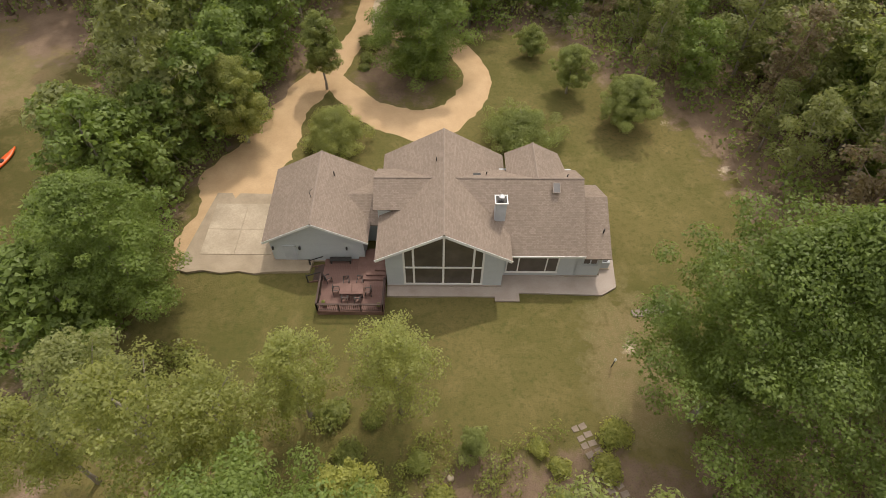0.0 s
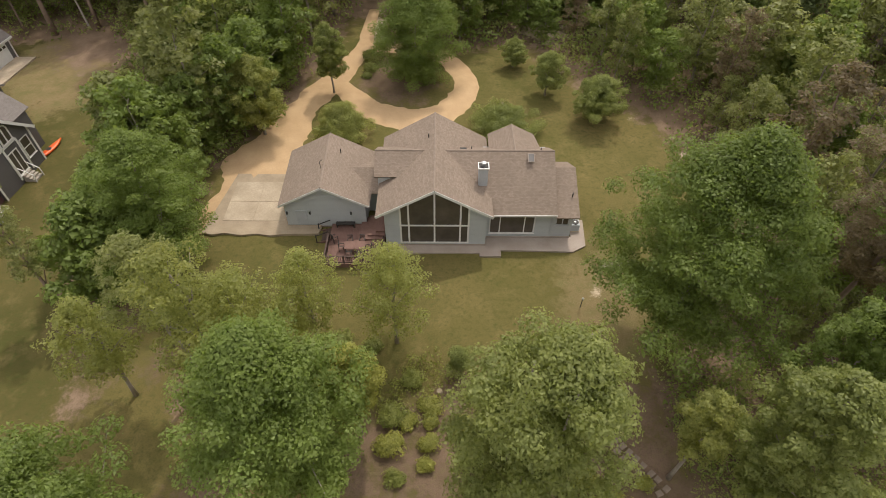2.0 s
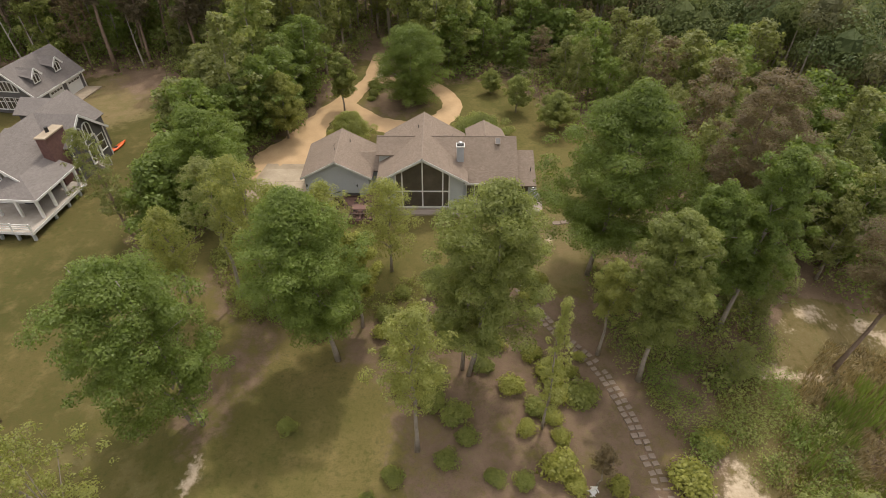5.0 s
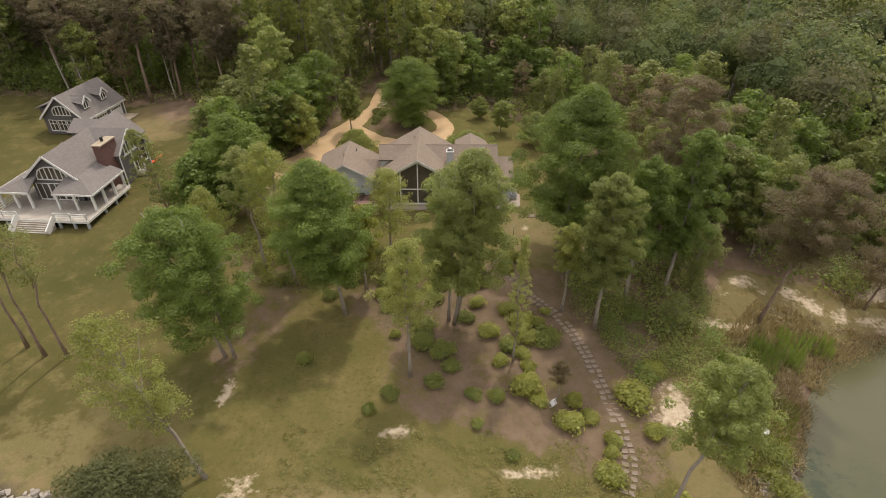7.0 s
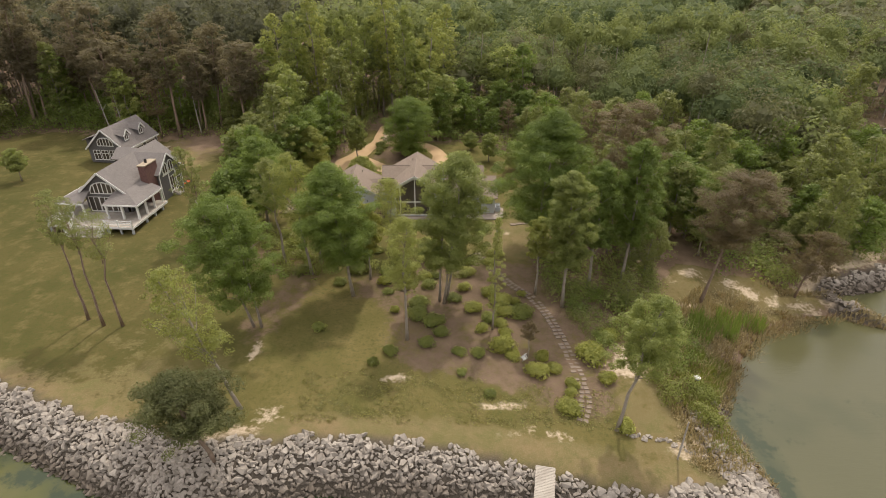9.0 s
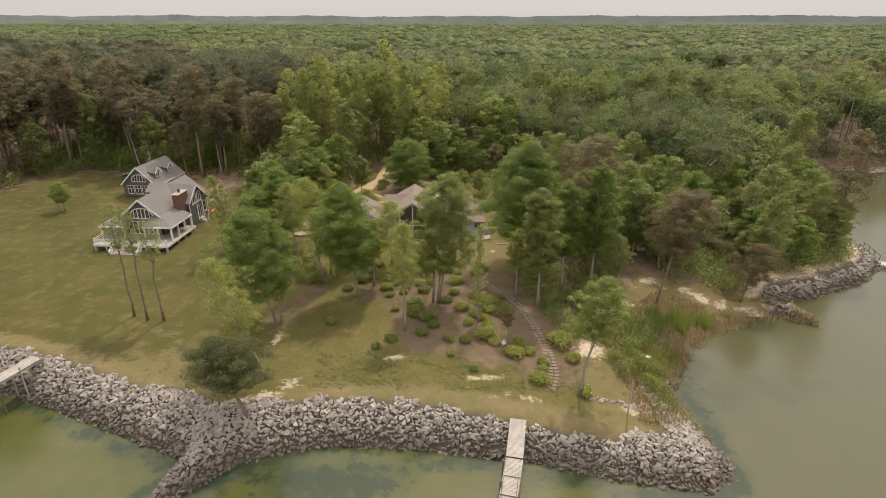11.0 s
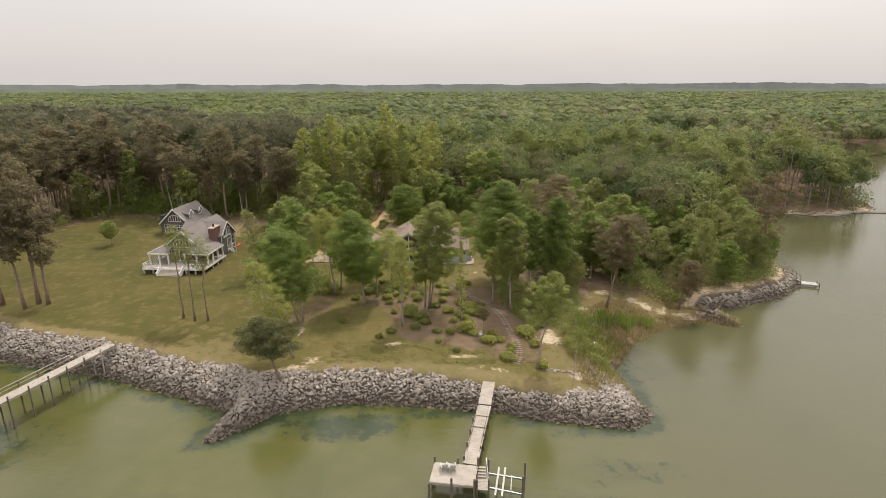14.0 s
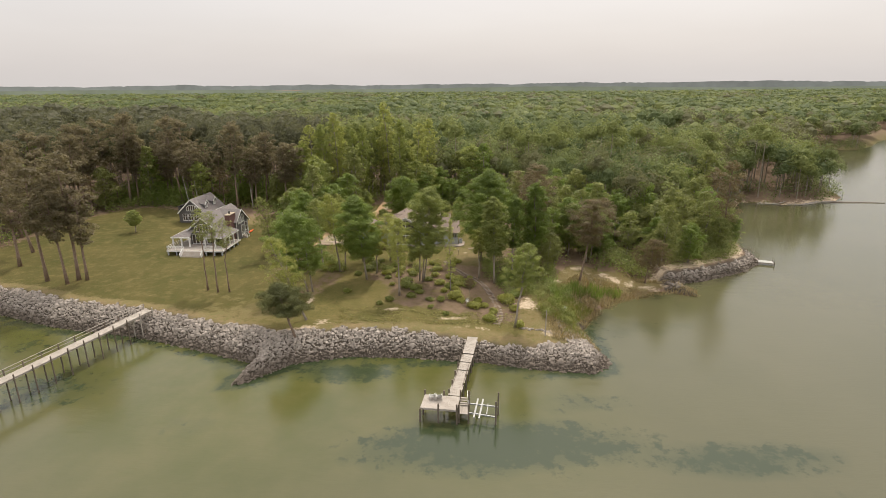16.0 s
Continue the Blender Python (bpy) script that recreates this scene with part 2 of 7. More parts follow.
def make_rock():
    k = Nodes("revetment_rock", 0.9, 0.0, 0.2)
    p = k.place()
    shade = k.mix(k.chance(), (0.235, 0.205, 0.173), (0.435, 0.388, 0.335))
    own = k.mix(k.island(), (0.235, 0.203, 0.168), (0.49, 0.435, 0.375))
    col = k.mix(0.5, shade, own)
    col = k.mix(k.ramp(k.noise(p, 3.0, 4), 0.45, 0.75, 0.0, 0.5), col, (0.13, 0.115, 0.095))
    sep = k.n.new("ShaderNodeSeparateXYZ")
    k.l.new(p, sep.inputs[0])
    tide = k.ramp(k.calc("ADD", sep.outputs[2], k.noise(p, 0.8, 3)), -3.1, -1.7, 1.0, 0.0)
    col = k.mix(k.calc("MULTIPLY", tide, 0.76), col, (0.105, 0.081, 0.06))
    k.bump(k.noise(p, 9.0, 4), 0.5, 0.03)
    return k.base(col)


M_ROCK = make_rock()


def make_shingle(name, c1, c2):
    k = Nodes(name, 0.92, 0.0, 0.2)
    uv = k.coord("UV")
    br = k.n.new("ShaderNodeTexBrick")
    br.inputs["Scale"].default_value = 1.0
    br.inputs["Brick Width"].default_value, br.inputs["Row Height"].default_value = 0.24, 0.135
    br.inputs["Mortar Size"].default_value, br.inputs["Mortar Smooth"].default_value = 0.006, 0.5
    br.inputs["Color1"].default_value, br.inputs["Color2"].default_value = (*c1, 1), (*c2, 1)
    br.inputs["Mortar"].default_value = (*[0.62 * c for c in c1], 1)
    k.l.new(uv, br.inputs["Vector"])
    col = k.mix(k.ramp(k.noise(uv, 0.35, 4), 0.35, 0.7, 0.0, 0.35), br.outputs["Color"], tuple(0.75 * c for c in c1))
    k.bump(br.outputs["Fac"], -0.4, 0.012)
    return k.base(col)


def make_siding(name, c, row=0.16):
    k = Nodes(name, 0.6, 0.0, 0.3)
    p = k.place()
    sep = k.n.new("ShaderNodeSeparateXYZ")
    k.l.new(p, sep.inputs[0])
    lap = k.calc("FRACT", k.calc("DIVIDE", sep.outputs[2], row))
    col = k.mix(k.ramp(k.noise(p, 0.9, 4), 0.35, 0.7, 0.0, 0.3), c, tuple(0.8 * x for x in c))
    # shade at each lap is put into the colour as a fading dark line
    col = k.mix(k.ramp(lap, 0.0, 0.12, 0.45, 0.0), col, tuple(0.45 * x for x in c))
    k.bump(lap, 0.5, 0.012)
    return k.base(col)


M_SHINGLE = make_shingle("shingle_brown_grey", (0.222, 0.174, 0.137), (0.285, 0.227, 0.182))
M_RIDGE = mottled("ridge_shingle", (0.235, 0.186, 0.148), (0.305, 0.245, 0.2), 2.0, 0.92, 0.3, 8)
M_SHINGLE_GREY = make_shingle("shingle_grey", (0.195, 0.174, 0.162), (0.25, 0.225, 0.21))
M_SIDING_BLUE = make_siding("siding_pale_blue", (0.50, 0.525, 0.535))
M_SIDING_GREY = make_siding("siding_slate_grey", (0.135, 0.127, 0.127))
M_TRIM = mottled("white_trim", (0.74, 0.73, 0.70), (0.80, 0.79, 0.76), 1.0, 0.5, 0.05)
M_TRIM_GREY = mottled("grey_trim", (0.42, 0.44, 0.46), (0.50, 0.52, 0.54), 1.0, 0.5, 0.05)
M_RED_WOOD = mottled("stained_deck_wood", (0.15, 0.085, 0.068), (0.235, 0.14, 0.115), 1.2, 0.75, 0.3, 12)
M_GREY_WOOD = mottled("weathered_wood", (0.36, 0.32, 0.27), (0.50, 0.45, 0.39), 0.8, 0.85, 0.4, 9)
M_PILE = mottled("old_pile_wood", (0.13, 0.105, 0.08), (0.22, 0.18, 0.14), 1.2, 0.9, 0.5, 9)
M_BRICK = mottled("red_brick", (0.145, 0.078, 0.068), (0.205, 0.115, 0.1), 2.5, 0.9, 0.5, 10)
M_METAL = mottled("galvanised_metal", (0.50, 0.50, 0.50), (0.60, 0.60, 0.60), 1.5, 0.4, 0.05, 12, 0.8)
M_DARK = mottled("dark_iron", (0.03, 0.028, 0.026), (0.06, 0.055, 0.05), 1.5, 0.5, 0.05)
M_ORANGE = mottled("orange_plastic", (0.75, 0.10, 0.02), (0.82, 0.16, 0.03), 0.6, 0.35, 0.03)
M_WHITE = mottled("white_plastic", (0.72, 0.72, 0.70), (0.80, 0.80, 0.78), 1.0, 0.4, 0.03)
M_PALE = mottled("pale_weathered_plastic", (0.42, 0.42, 0.39), (0.54, 0.53, 0.49), 1.0, 0.6, 0.05)
M_BLUE = mottled("blue_plastic", (0.30, 0.42, 0.62), (0.40, 0.52, 0.72), 1.0, 0.4, 0.03)


def make_glass():
    k = Nodes("dark_window_glass", 0.04, 0.0, 0.5)
    return k.base(k.mix(k.ramp(k.noise(k.place(), 0.5, 3), 0.4, 0.7), (0.075, 0.064, 0.052), (0.115, 0.098, 0.08)))


M_GLASS = make_glass()
M_GLASS_GREY = mottled("dull_skylight_glass", (0.16, 0.15, 0.145), (0.22, 0.21, 0.2), 1.0, 0.25, 0.03)

# ---- mesh helpers ----
def part(name, bm, material, parent=None, label="", smooth=False):
    """Links a bmesh as one mesh object under a thing or a part."""
    me = bpy.data.meshes.new(name)
    bm.to_mesh(me)
    bm.free()
    me.materials.append(material)
    if smooth:
        me.polygons.foreach_set("use_smooth", [True] * len(me.polygons))
    ob = new(name, me)
    ob.parent = parent
    if label:
        ob["label"] = label
    return ob


def raw(name, verts, faces, material, parent=None, label="", smooth=False):
    me = bpy.data.meshes.new(name)
    me.from_pydata([tuple(v) for v in verts], [], faces)
    me.materials.append(material)
    if smooth:
        me.polygons.foreach_set("use_smooth", [True] * len(me.polygons))
    me.update()
    ob = new(name, me)
    ob.parent = parent
    if label:
        ob["label"] = label
    return ob


def thing(name, label, category, x=0.0, y=0.0, z=0.0, turn=0.0, group="", kind=""):
    """An Empty at a thing's base."""
    ob = new(name)
    ob.empty_display_size = 0.3
    ob.matrix_basis = pose(x, y, z, 0, 0, turn)
    return tagged(ob, label, category, group, kind)


def add_box(bm, x0, x1, y0, y1, z0, z1, m=None):
    vs = [bm.verts.new((x, y, z)) for z in (z0, z1) for x, y in ((x0, y0), (x1, y0), (x1, y1), (x0, y1))]
    for f in ((3, 2, 1, 0), (4, 5, 6, 7), (0, 1, 5, 4), (1, 2, 6, 5), (2, 3, 7, 6), (3, 0, 4, 7)):
        bm.faces.new([vs[i] for i in f])
    if m is not None:
        for v in vs:
            v.co = m @ v.co
    return vs


def box(x0, x1, y0, y1, z0, z1, bevel=0.0):
    bm = bmesh.new()
    add_box(bm, x0, x1, y0, y1, z0, z1)
    if bevel:
        bmesh.ops.bevel(bm, geom=bm.edges[:], offset=bevel, segments=1, affect="EDGES")
    return bm


def add_beam(bm, a, b, w, h):
    """A square bar from a to b, w wide and h high."""
    a, b = Vector(a), Vector(b)
    d = (b - a).normalized()
    side = d.cross(Vector((0, 0, 1)))
    side = side.normalized() if side.length > 1e-4 else Vector((1, 0, 0))
    up = side.cross(d)
    vs = [bm.verts.new(p + side * (sx * w / 2) + up * (sz * h / 2)) for p in (a, b) for sx, sz in ((-1, -1), (1, -1), (1, 1), (-1, 1))]
    for f in ((0, 1, 2, 3), (7, 6, 5, 4), (4, 5, 1, 0), (5, 6, 2, 1), (6, 7, 3, 2), (7, 4, 0, 3)):
        bm.faces.new([vs[i] for i in f])


def beam(a, b, w, h):
    bm = bmesh.new()
    add_beam(bm, a, b, w, h)
    return bm


def add_tube(bm, points, radii, sides=7):
    """A tapered tube along a line of points."""
    rings, n = [], len(points)
    pts = [Vector(p) for p in points]
    for i, (p, r) in enumerate(zip(pts, radii)):
        d = (pts[min(i + 1, n - 1)] - pts[max(i - 1, 0)]).normalized()
        a = d.cross(Vector((0.31, 0.95, 0.05))).normalized()
        b = d.cross(a)
        rings.append([bm.verts.new(p + (a * math.cos(t) + b * math.sin(t)) * r) for t in (2 * math.pi * j / sides for j in range(sides))])
    for r0, r1 in zip(rings, rings[1:]):
        for j in range(sides):
            bm.faces.new((r0[j], r0[(j + 1) % sides], r1[(j + 1) % sides], r1[j]))
    bm.faces.new(rings[-1])
    bm.faces.new(rings[0][::-1])


def tube(points, radii, sides=7):
    bm = bmesh.new()
    add_tube(bm, points, radii, sides)
    return bm


def prism(outline, z0, z1):
    """A flat slab over an outline in plan."""
    bm = bmesh.new()
    lo = [bm.verts.new((x, y, z0)) for x, y in outline]
    hi = [bm.verts.new((x, y, z1)) for x, y in outline]
    bm.faces.new(lo[::-1])
    bm.faces.new(hi)
    for i in range(len(lo)):
        j = (i + 1) % len(lo)
        bm.faces.new((lo[i], lo[j], hi[j], hi[i]))
    bmesh.ops.recalc_face_normals(bm, faces=bm.faces[:])
    return bm


def curve_through(points, steps=8):
    """A smooth line through points (Catmull-Rom)."""
    p = [np.array(q, float) for q in points]
    p = [2 * p[0] - p[1], *p, 2 * p[-1] - p[-2]]
    out = []
    for i in range(1, len(p) - 2):
        for s in np.linspace(0, 1, steps, endpoint=False):
            a, b, c, d = p[i - 1], p[i], p[i + 1], p[i + 2]
            out.append(0.5 * (2 * b + (c - a) * s + (2 * a - 5 * b + 4 * c - d) * s**2 + (3 * b - a - 3 * c + d) * s**3))
    out.append(p[-2])
    return np.array(out)


# ---- lie of the land ----
WATER, LEVEL = -4.85, -4.35
COAST = [(-6000, 300), (-420, 40), (-140, 8), (-78, -4), (-63, -10.4), (-47, -14.4), (-35, -19.2), (-22.3, -24.9), (-23.4, -31.3), (-21.6, -31.5), (-18.4, -28.3),
         (-15.2, -25.2), (-7, -23), (5, -23.9), (14, -25.4), (24, -28.3), (32, -29.6), (36.2, -26.4), (34.6, -20), (34, -14.2), (39, -7),
         (45, -1), (57, 3.6), (61.8, 1.5), (63, 2.6), (60.6, 6.8), (59.5, 9.2), (68, 11.2), (80, 17.1), (86.5, 23), (91, 40), (99, 65), (122, 95),
         (133, 88), (146, 91), (160, 96), (167, 104), (170, 118), (186, 150), (238, 245), (275, 244), (300, 262), (390, 373), (640, 400), (6000, 500)]
YARD = [(-26, -30), (-26, 16), (-24.5, 37), (-20, 45), (-16.5, 53), (-13.5, 75), (-9, 75), (-6, 65), (5, 64), (13, 66), (18, 56), (26, 47), (29, 36),
        (31, 31), (24, 22), (18, 12), (21, 2), (24, -30)]
MEADOW = [(-400, -20), (-130, 10), (-101, 28), (-97, 60), (-92, 72), (-80, 72), (-70, 64.5), (-56, 66), (-44, 65), (-38, 54), (-33.5, 46), (-32, 20), (-27, 12), (-25, -30)]
BEACH = [(36, 8.6), (39.5, 9.6), (44.5, 8.6), (49, 6.8), (54, 6.2), (58.5, 7.6)]
MARSH = [(22, -30), (22, -3), (30, 3), (37, 11.5), (46, 11.2), (52, 9.6), (57, 9.6), (70, 14), (84, 22), (90, 18), (40, -35)]


def inside(poly, x, y):
    """Whether points lie in an outline."""
    px, py = np.array(poly, float).T
    out = np.zeros(np.shape(x), bool)
    for i in range(len(px)):
        j = i - 1
        with np.errstate(divide="ignore", invalid="ignore"):
            cross = (px[j] - px[i]) * (y - py[i]) / (py[j] - py[i]) + px[i]
        out ^= ((py[i] > y) != (py[j] > y)) & (x < cross)
    return out


def line_distance(line, x, y, closed=False):
    """How far points lie from a line."""
    pts = np.array(line, float)
    if closed:
        pts = np.vstack([pts, pts[:1]])
    best = np.full(np.shape(x), 1e9)
    for (ax, ay), (bx, by) in zip(pts, pts[1:]):
        dx, dy = bx - ax, by - ay
        s = np.clip(((x - ax) * dx + (y - ay) * dy) / (dx * dx + dy * dy), 0, 1)
        best = np.minimum(best, np.hypot(x - ax - s * dx, y - ay - s * dy))
    return best


def inland(x, y):
    """Metres from the waterline, positive on land."""
    x, y = np.asarray(x, float), np.asarray(y, float)
    d = line_distance(COAST, x, y)
    return np.where(inside(COAST + [(6000, 9000), (-6000, 9000)], x, y), d, -d)


def land(x, y, d=None):
    """The ground's height."""
    x, y = np.asarray(x, float), np.asarray(y, float)
    d = inland(x, y) if d is None else d
    z = np.interp(y, [-22, -4, 22, 60], [-1.9, -0.95, 0.1, 0.6])
    z = z + np.interp(x, [-60, -5, 8, 14, 18, 30], [0.85, 0.8, 0.6, 0.3, -0.1, -0.2]) * np.interp(y, [-22, 0, 20], [1, 0.45, 0.0])
    z = np.where(x > 50, np.minimum(z, WATER + 2.5 + 0.09 * np.maximum(d, 0)), z)
    soft = np.interp(x, [33, 38, 42, 54, 59, 88, 95], [4.6, 12, 20, 20, 3.2, 3.2, 14])
    s = np.clip(d / soft, 0, 1)
    z = WATER + (z - WATER) * (1 - (1 - s) ** 1.6)
    z = np.where((y < -23.5) & (x < -14) & (x > -26), np.minimum(z, WATER + np.interp(y, [-30.5, -24], [0.9, 3.4])), z)
    return np.where(d > 0, z, WATER + np.maximum(d * 0.35, -3.0))


def bank_top(x):
    """How far inland the boulders of the lawn's shore reach."""
    return 4.4 * np.interp(x, [-29, -25, -15, -11, 2, 14, 22, 27, 31], [1, 1.35, 1.35, 1, 0.95, 0.72, 0.8, 1.25, 1.4])


def height(x, y):
    return float(land(np.array([x]), np.array([y]))[0])

# ---- ground and water ----
def spaced(lo, hi, step, far, grow=1.25):
    """Even steps from lo to hi, widening beyond to +-far."""
    mid = list(np.arange(lo, hi + 0.01, step))
    left, right, s = [], [], step
    a, b = lo, hi
    while a > -far or b < far:
        s *= grow
        a, b = a - s, b + s
        left.append(max(a, -far)), right.append(min(b, far))
    return np.unique(np.array(left[::-1] + mid + right).round(4))


def blob(x, y, cx, cy, rx, ry):
    return np.clip(1.3 - np.hypot((x - cx) / rx, (y - cy) / ry), 0, 1)


def sheet(name, xs, ys, zs, material, masks):
    nx, ny = len(xs), len(ys)
    gx, gy = np.meshgrid(xs, ys)
    me = bpy.data.meshes.new(name)
    i = (np.arange(ny - 1)[:, None] * nx + np.arange(nx - 1)[None]).ravel()
    quads = np.stack([i, i + 1, i + nx + 1, i + nx], 1)
    me.vertices.add(nx * ny)
    me.vertices.foreach_set("co", np.stack([gx, gy, zs], -1).astype(np.float32).ravel())
    me.loops.add(4 * len(quads))
    me.loops.foreach_set("vertex_index", quads.astype(np.int32).ravel())
    me.polygons.add(len(quads))
    me.polygons.foreach_set("loop_start", np.arange(0, 4 * len(quads), 4, dtype=np.int32))
    me.polygons.foreach_set("use_smooth", np.ones(len(quads), bool))
    for key, value in masks.items():
        at = me.attributes.new(key, "FLOAT", "POINT")
        at.data.foreach_set("value", value.astype(np.float32).ravel())
    me.materials.append(material)
    me.update()
    me.validate()
    return new(name, me)


def build_ground():
    xs, ys = spaced(-95, 100, 1.05, 4800), spaced(-40, 80, 0.9, 4800)
    x, y = np.meshgrid(xs, ys)
    d = inland(x, y)
    z = land(x, y, d)
    yard, meadow, marsh = inside(YARD, x, y), inside(MEADOW, x, y), inside(MARSH, x, y)
    wob = 1.2 * np.sin(x * 0.7 + np.sin(y * 0.5)) + 1.1 * np.sin(y * 0.8 + 1.7 * np.sin(x * 0.4))
    z = z + np.where(d > 5, 0.03 * wob, 0)
    edge = np.minimum(line_distance(YARD, x, y, True), line_distance(MEADOW, x, y, True))
    litter = np.where(yard | meadow | marsh, np.clip(0.55 - edge / 5, 0, 1) * (y > 8) * (x < 60), np.clip(0.5 + edge / 3, 0, 1))
    bed = [(-1, -8.5), (-2.5, 1), (-6, 3), (-9, 8), (-4, 9), (1, 12.5), (9, 13), (12, 13), (15, 12), (19, 13), (24, 0), (25, -8), (22, -14), (19, -17), (12, -13), (4, -11)]
    mulch = np.clip(0.5 + np.where(inside(bed, x, y), 1, -1) * line_distance(bed, x, y, True) / 2.5, 0, 1)
    mulch = np.maximum(mulch, np.clip(1.2 - line_distance([(-17, -3), (-14, 8), (-21, 14)], x, y) / 3.2, 0, 0.8))
    mulch = np.maximum(mulch, blob(x, y, -5.3, 55.5, 5.5, 6.5) * 1.5)
    mulch = np.maximum(mulch, np.clip(1.1 - line_distance([(27, 30), (30, 36), (26, 46), (20, 55)], x, y) / 1.6, 0, 0.7))
    dry = np.clip(1.25 - np.abs(d - 5.0) / 2.6, 0, 1) * (x < 36) * (d > 0)
    dry = np.maximum(dry, blob(x, y, 14.5, 19, 4.5, 8))
    dry = np.maximum(dry, blob(x, y, -26, -13, 11, 7) * 0.6)
    dry = np.maximum(dry, blob(x, y, -28, -6, 10, 7) * 0.35)
    dry = np.maximum(dry, blob(x, y, -50, 60, 8, 12) * 1.3)
    dry = np.maximum(dry, blob(x, y, -48.5, 55, 6, 9) * 1.3)
    dry = np.maximum(dry, marsh * 0.7)
    sand = np.zeros_like(x)
    for cx, cy, rx, ry in ((-17.8, -20.0, 2.3, 1.5), (-14.6, -18.4, 2.0, 1.0), (-12.3, -16.2, 1.6, 0.8), (-16.6, -7.0, 0.5, 2.2), (-0.6, -11.3, 2.0, 0.6), (14, -18.0, 4.5, 0.5), (10.5, -15, 2.5, 0.5), (24.5, -8.5, 2.2, 2.8),
                           (27, -19.5, 1.8, 1.2), (33, 2.5, 4, 1.0), (57, 10.5, 3, 1.2), (62, 15, 9, 1.5), (80, 22, 6, 2), (28, 40, 0.7, 0.5), 
                           (24, 47, 0.6, 0.5), (12.8, 22.4, 0.35, 0.35), (14.2, 20.6, 0.3, 0.5), (13.6, 18.3, 0.5, 0.3), (15.0, 24.0, 0.3, 0.3), (14.6, 26.6, 0.35, 1.6), (-9, 70, 1.5, 7), (15.5, 70, 4, 5)):
        sand = np.maximum(sand, blob(x, y, cx, cy, rx, ry) * 0.85)
    sand = np.maximum(sand, np.clip(1.1 - line_distance([(57, 12), (64, 15.5), (74, 19), (82, 25.5), (87, 33)], x, y) / 1.9, 0, 0.7))
    sand = np.maximum(sand, np.clip(1.1 - line_distance(BEACH, x, y) / 1.6, 0, 0.62) * np.clip(0.75 + 0.5 * np.sin(1.1 * x + y), 0, 1))
    sand = np.maximum(sand, (d > 0) * np.clip(1.2 - np.abs(d - 1.5) / 2.0, 0, 0.85) * (x > 95))
    half = np.where(x > 50, 1.5, bank_top(x) / 2)
    stony = np.clip(1.15 - np.abs(d - half) / half, 0, 1) * (((x > -140) & (x < 36) & (y < 20)) | ((x > 57) & (x < 92) & (y < 45)))
    stony = np.clip(stony * 4, 0, 1)
    litter = np.maximum(litter, blob(x, y, -46, 66, 9, 9) * 1.1)
    litter = np.maximum(litter, marsh * np.clip(1.6 - d / 3.0, 0, 1))
    masks = {"lush": np.clip((-20 - x) / 12, 0, 1), "stony": stony, "litter": litter * (d > np.where(marsh, 0.0, 2.0)), "mulch": mulch * 0.72, "dry": dry, "sand": sand, "seabed": np.clip(0.1 - d, 0, 1)}
    ob = sheet("ground", xs, ys, z, M_GROUND, masks)
    return tagged(ob, "grass lawn, brown mulch, sandy patches and woodland litter", "ground", kind="structure")


def build_water():
    xs, ys = spaced(-90, 130, 2.2, 4800), spaced(-80, 60, 2.2, 4800)
    x, y = np.meshgrid(xs, ys)
    d = inland(x, y)
    weed = np.zeros_like(x)
    for cx, cy, rx, ry, k in ((-5.5, -27.8, 9.8, 3.5, 0.85), (15.5, -46.3, 19, 5.6, 1.1), (43, -49.5, 13, 3.6, 0.8), (-50, -32, 9, 7, 0.6), (38, -14, 5, 5, 0.3), (28, -37, 10, 2, 0.5),
                              (-26, -42, 6, 4, 0.25), (48, -12, 9, 5, 0.22), (70, -60, 30, 12, 0.25), (-60, -18, 10, 6, 0.35)):
        weed = np.maximum(weed, blob(x, y, cx, cy, rx, ry) * k)
    weed = np.maximum(weed, np.clip(1.1 - np.abs(d + 0.3) / 2.0, 0, 1) * 0.85 * (x < 37) * (x > -90))
    shallow = np.clip(1 + d / 38.0, 0, 1) ** 0.7 * np.interp(x, [12, 38], [1, 0.15])
    ob = sheet("water", xs, ys, np.full_like(x, LEVEL), M_WATER, {"weed": weed, "shallow": shallow})
    return tagged(ob, "murky green bay water with dark weed patches", "water", kind="structure")


build_ground()
build_water()


# ---- drive, pads and patio ----
def strip(name, line, widths, material, label, category, lift=0.03, thick=0.06):
    """A band of road that follows the ground."""
    pts = curve_through(line, 8)
    w = np.interp(np.linspace(0, 1, len(pts)), np.linspace(0, 1, len(widths)), widths)
    tan = np.gradient(pts, axis=0)
    tan /= np.linalg.norm(tan, axis=1)[:, None]
    nor = np.stack([-tan[:, 1], tan[:, 0]], 1)
    rng = np.random.default_rng(4)
    across = np.linspace(-1, 1, 9)
    verts, faces = [], []
    for i, (p, n) in enumerate(zip(pts, nor)):
        wob = 1 + 0.05 * rng.standard_normal(2)
        for a in across:
            q = p + n * a * w[i] / 2 * wob[int(a > 0)]
            verts.append((q[0], q[1], height(*q) + lift * (1.4 - abs(a)) - (0.05 if abs(a) == 1 else 0)))
    k = len(across)
    faces = [(i * k + j, i * k + j + 1, (i + 1) * k + j + 1, (i + 1) * k + j) for i in range(len(pts) - 1) for j in range(k - 1)]
    faces = [f[::-1] for f in faces]
    ob = raw(name, verts, faces, material, smooth=True)
    return tagged(ob, label, category, kind="structure")


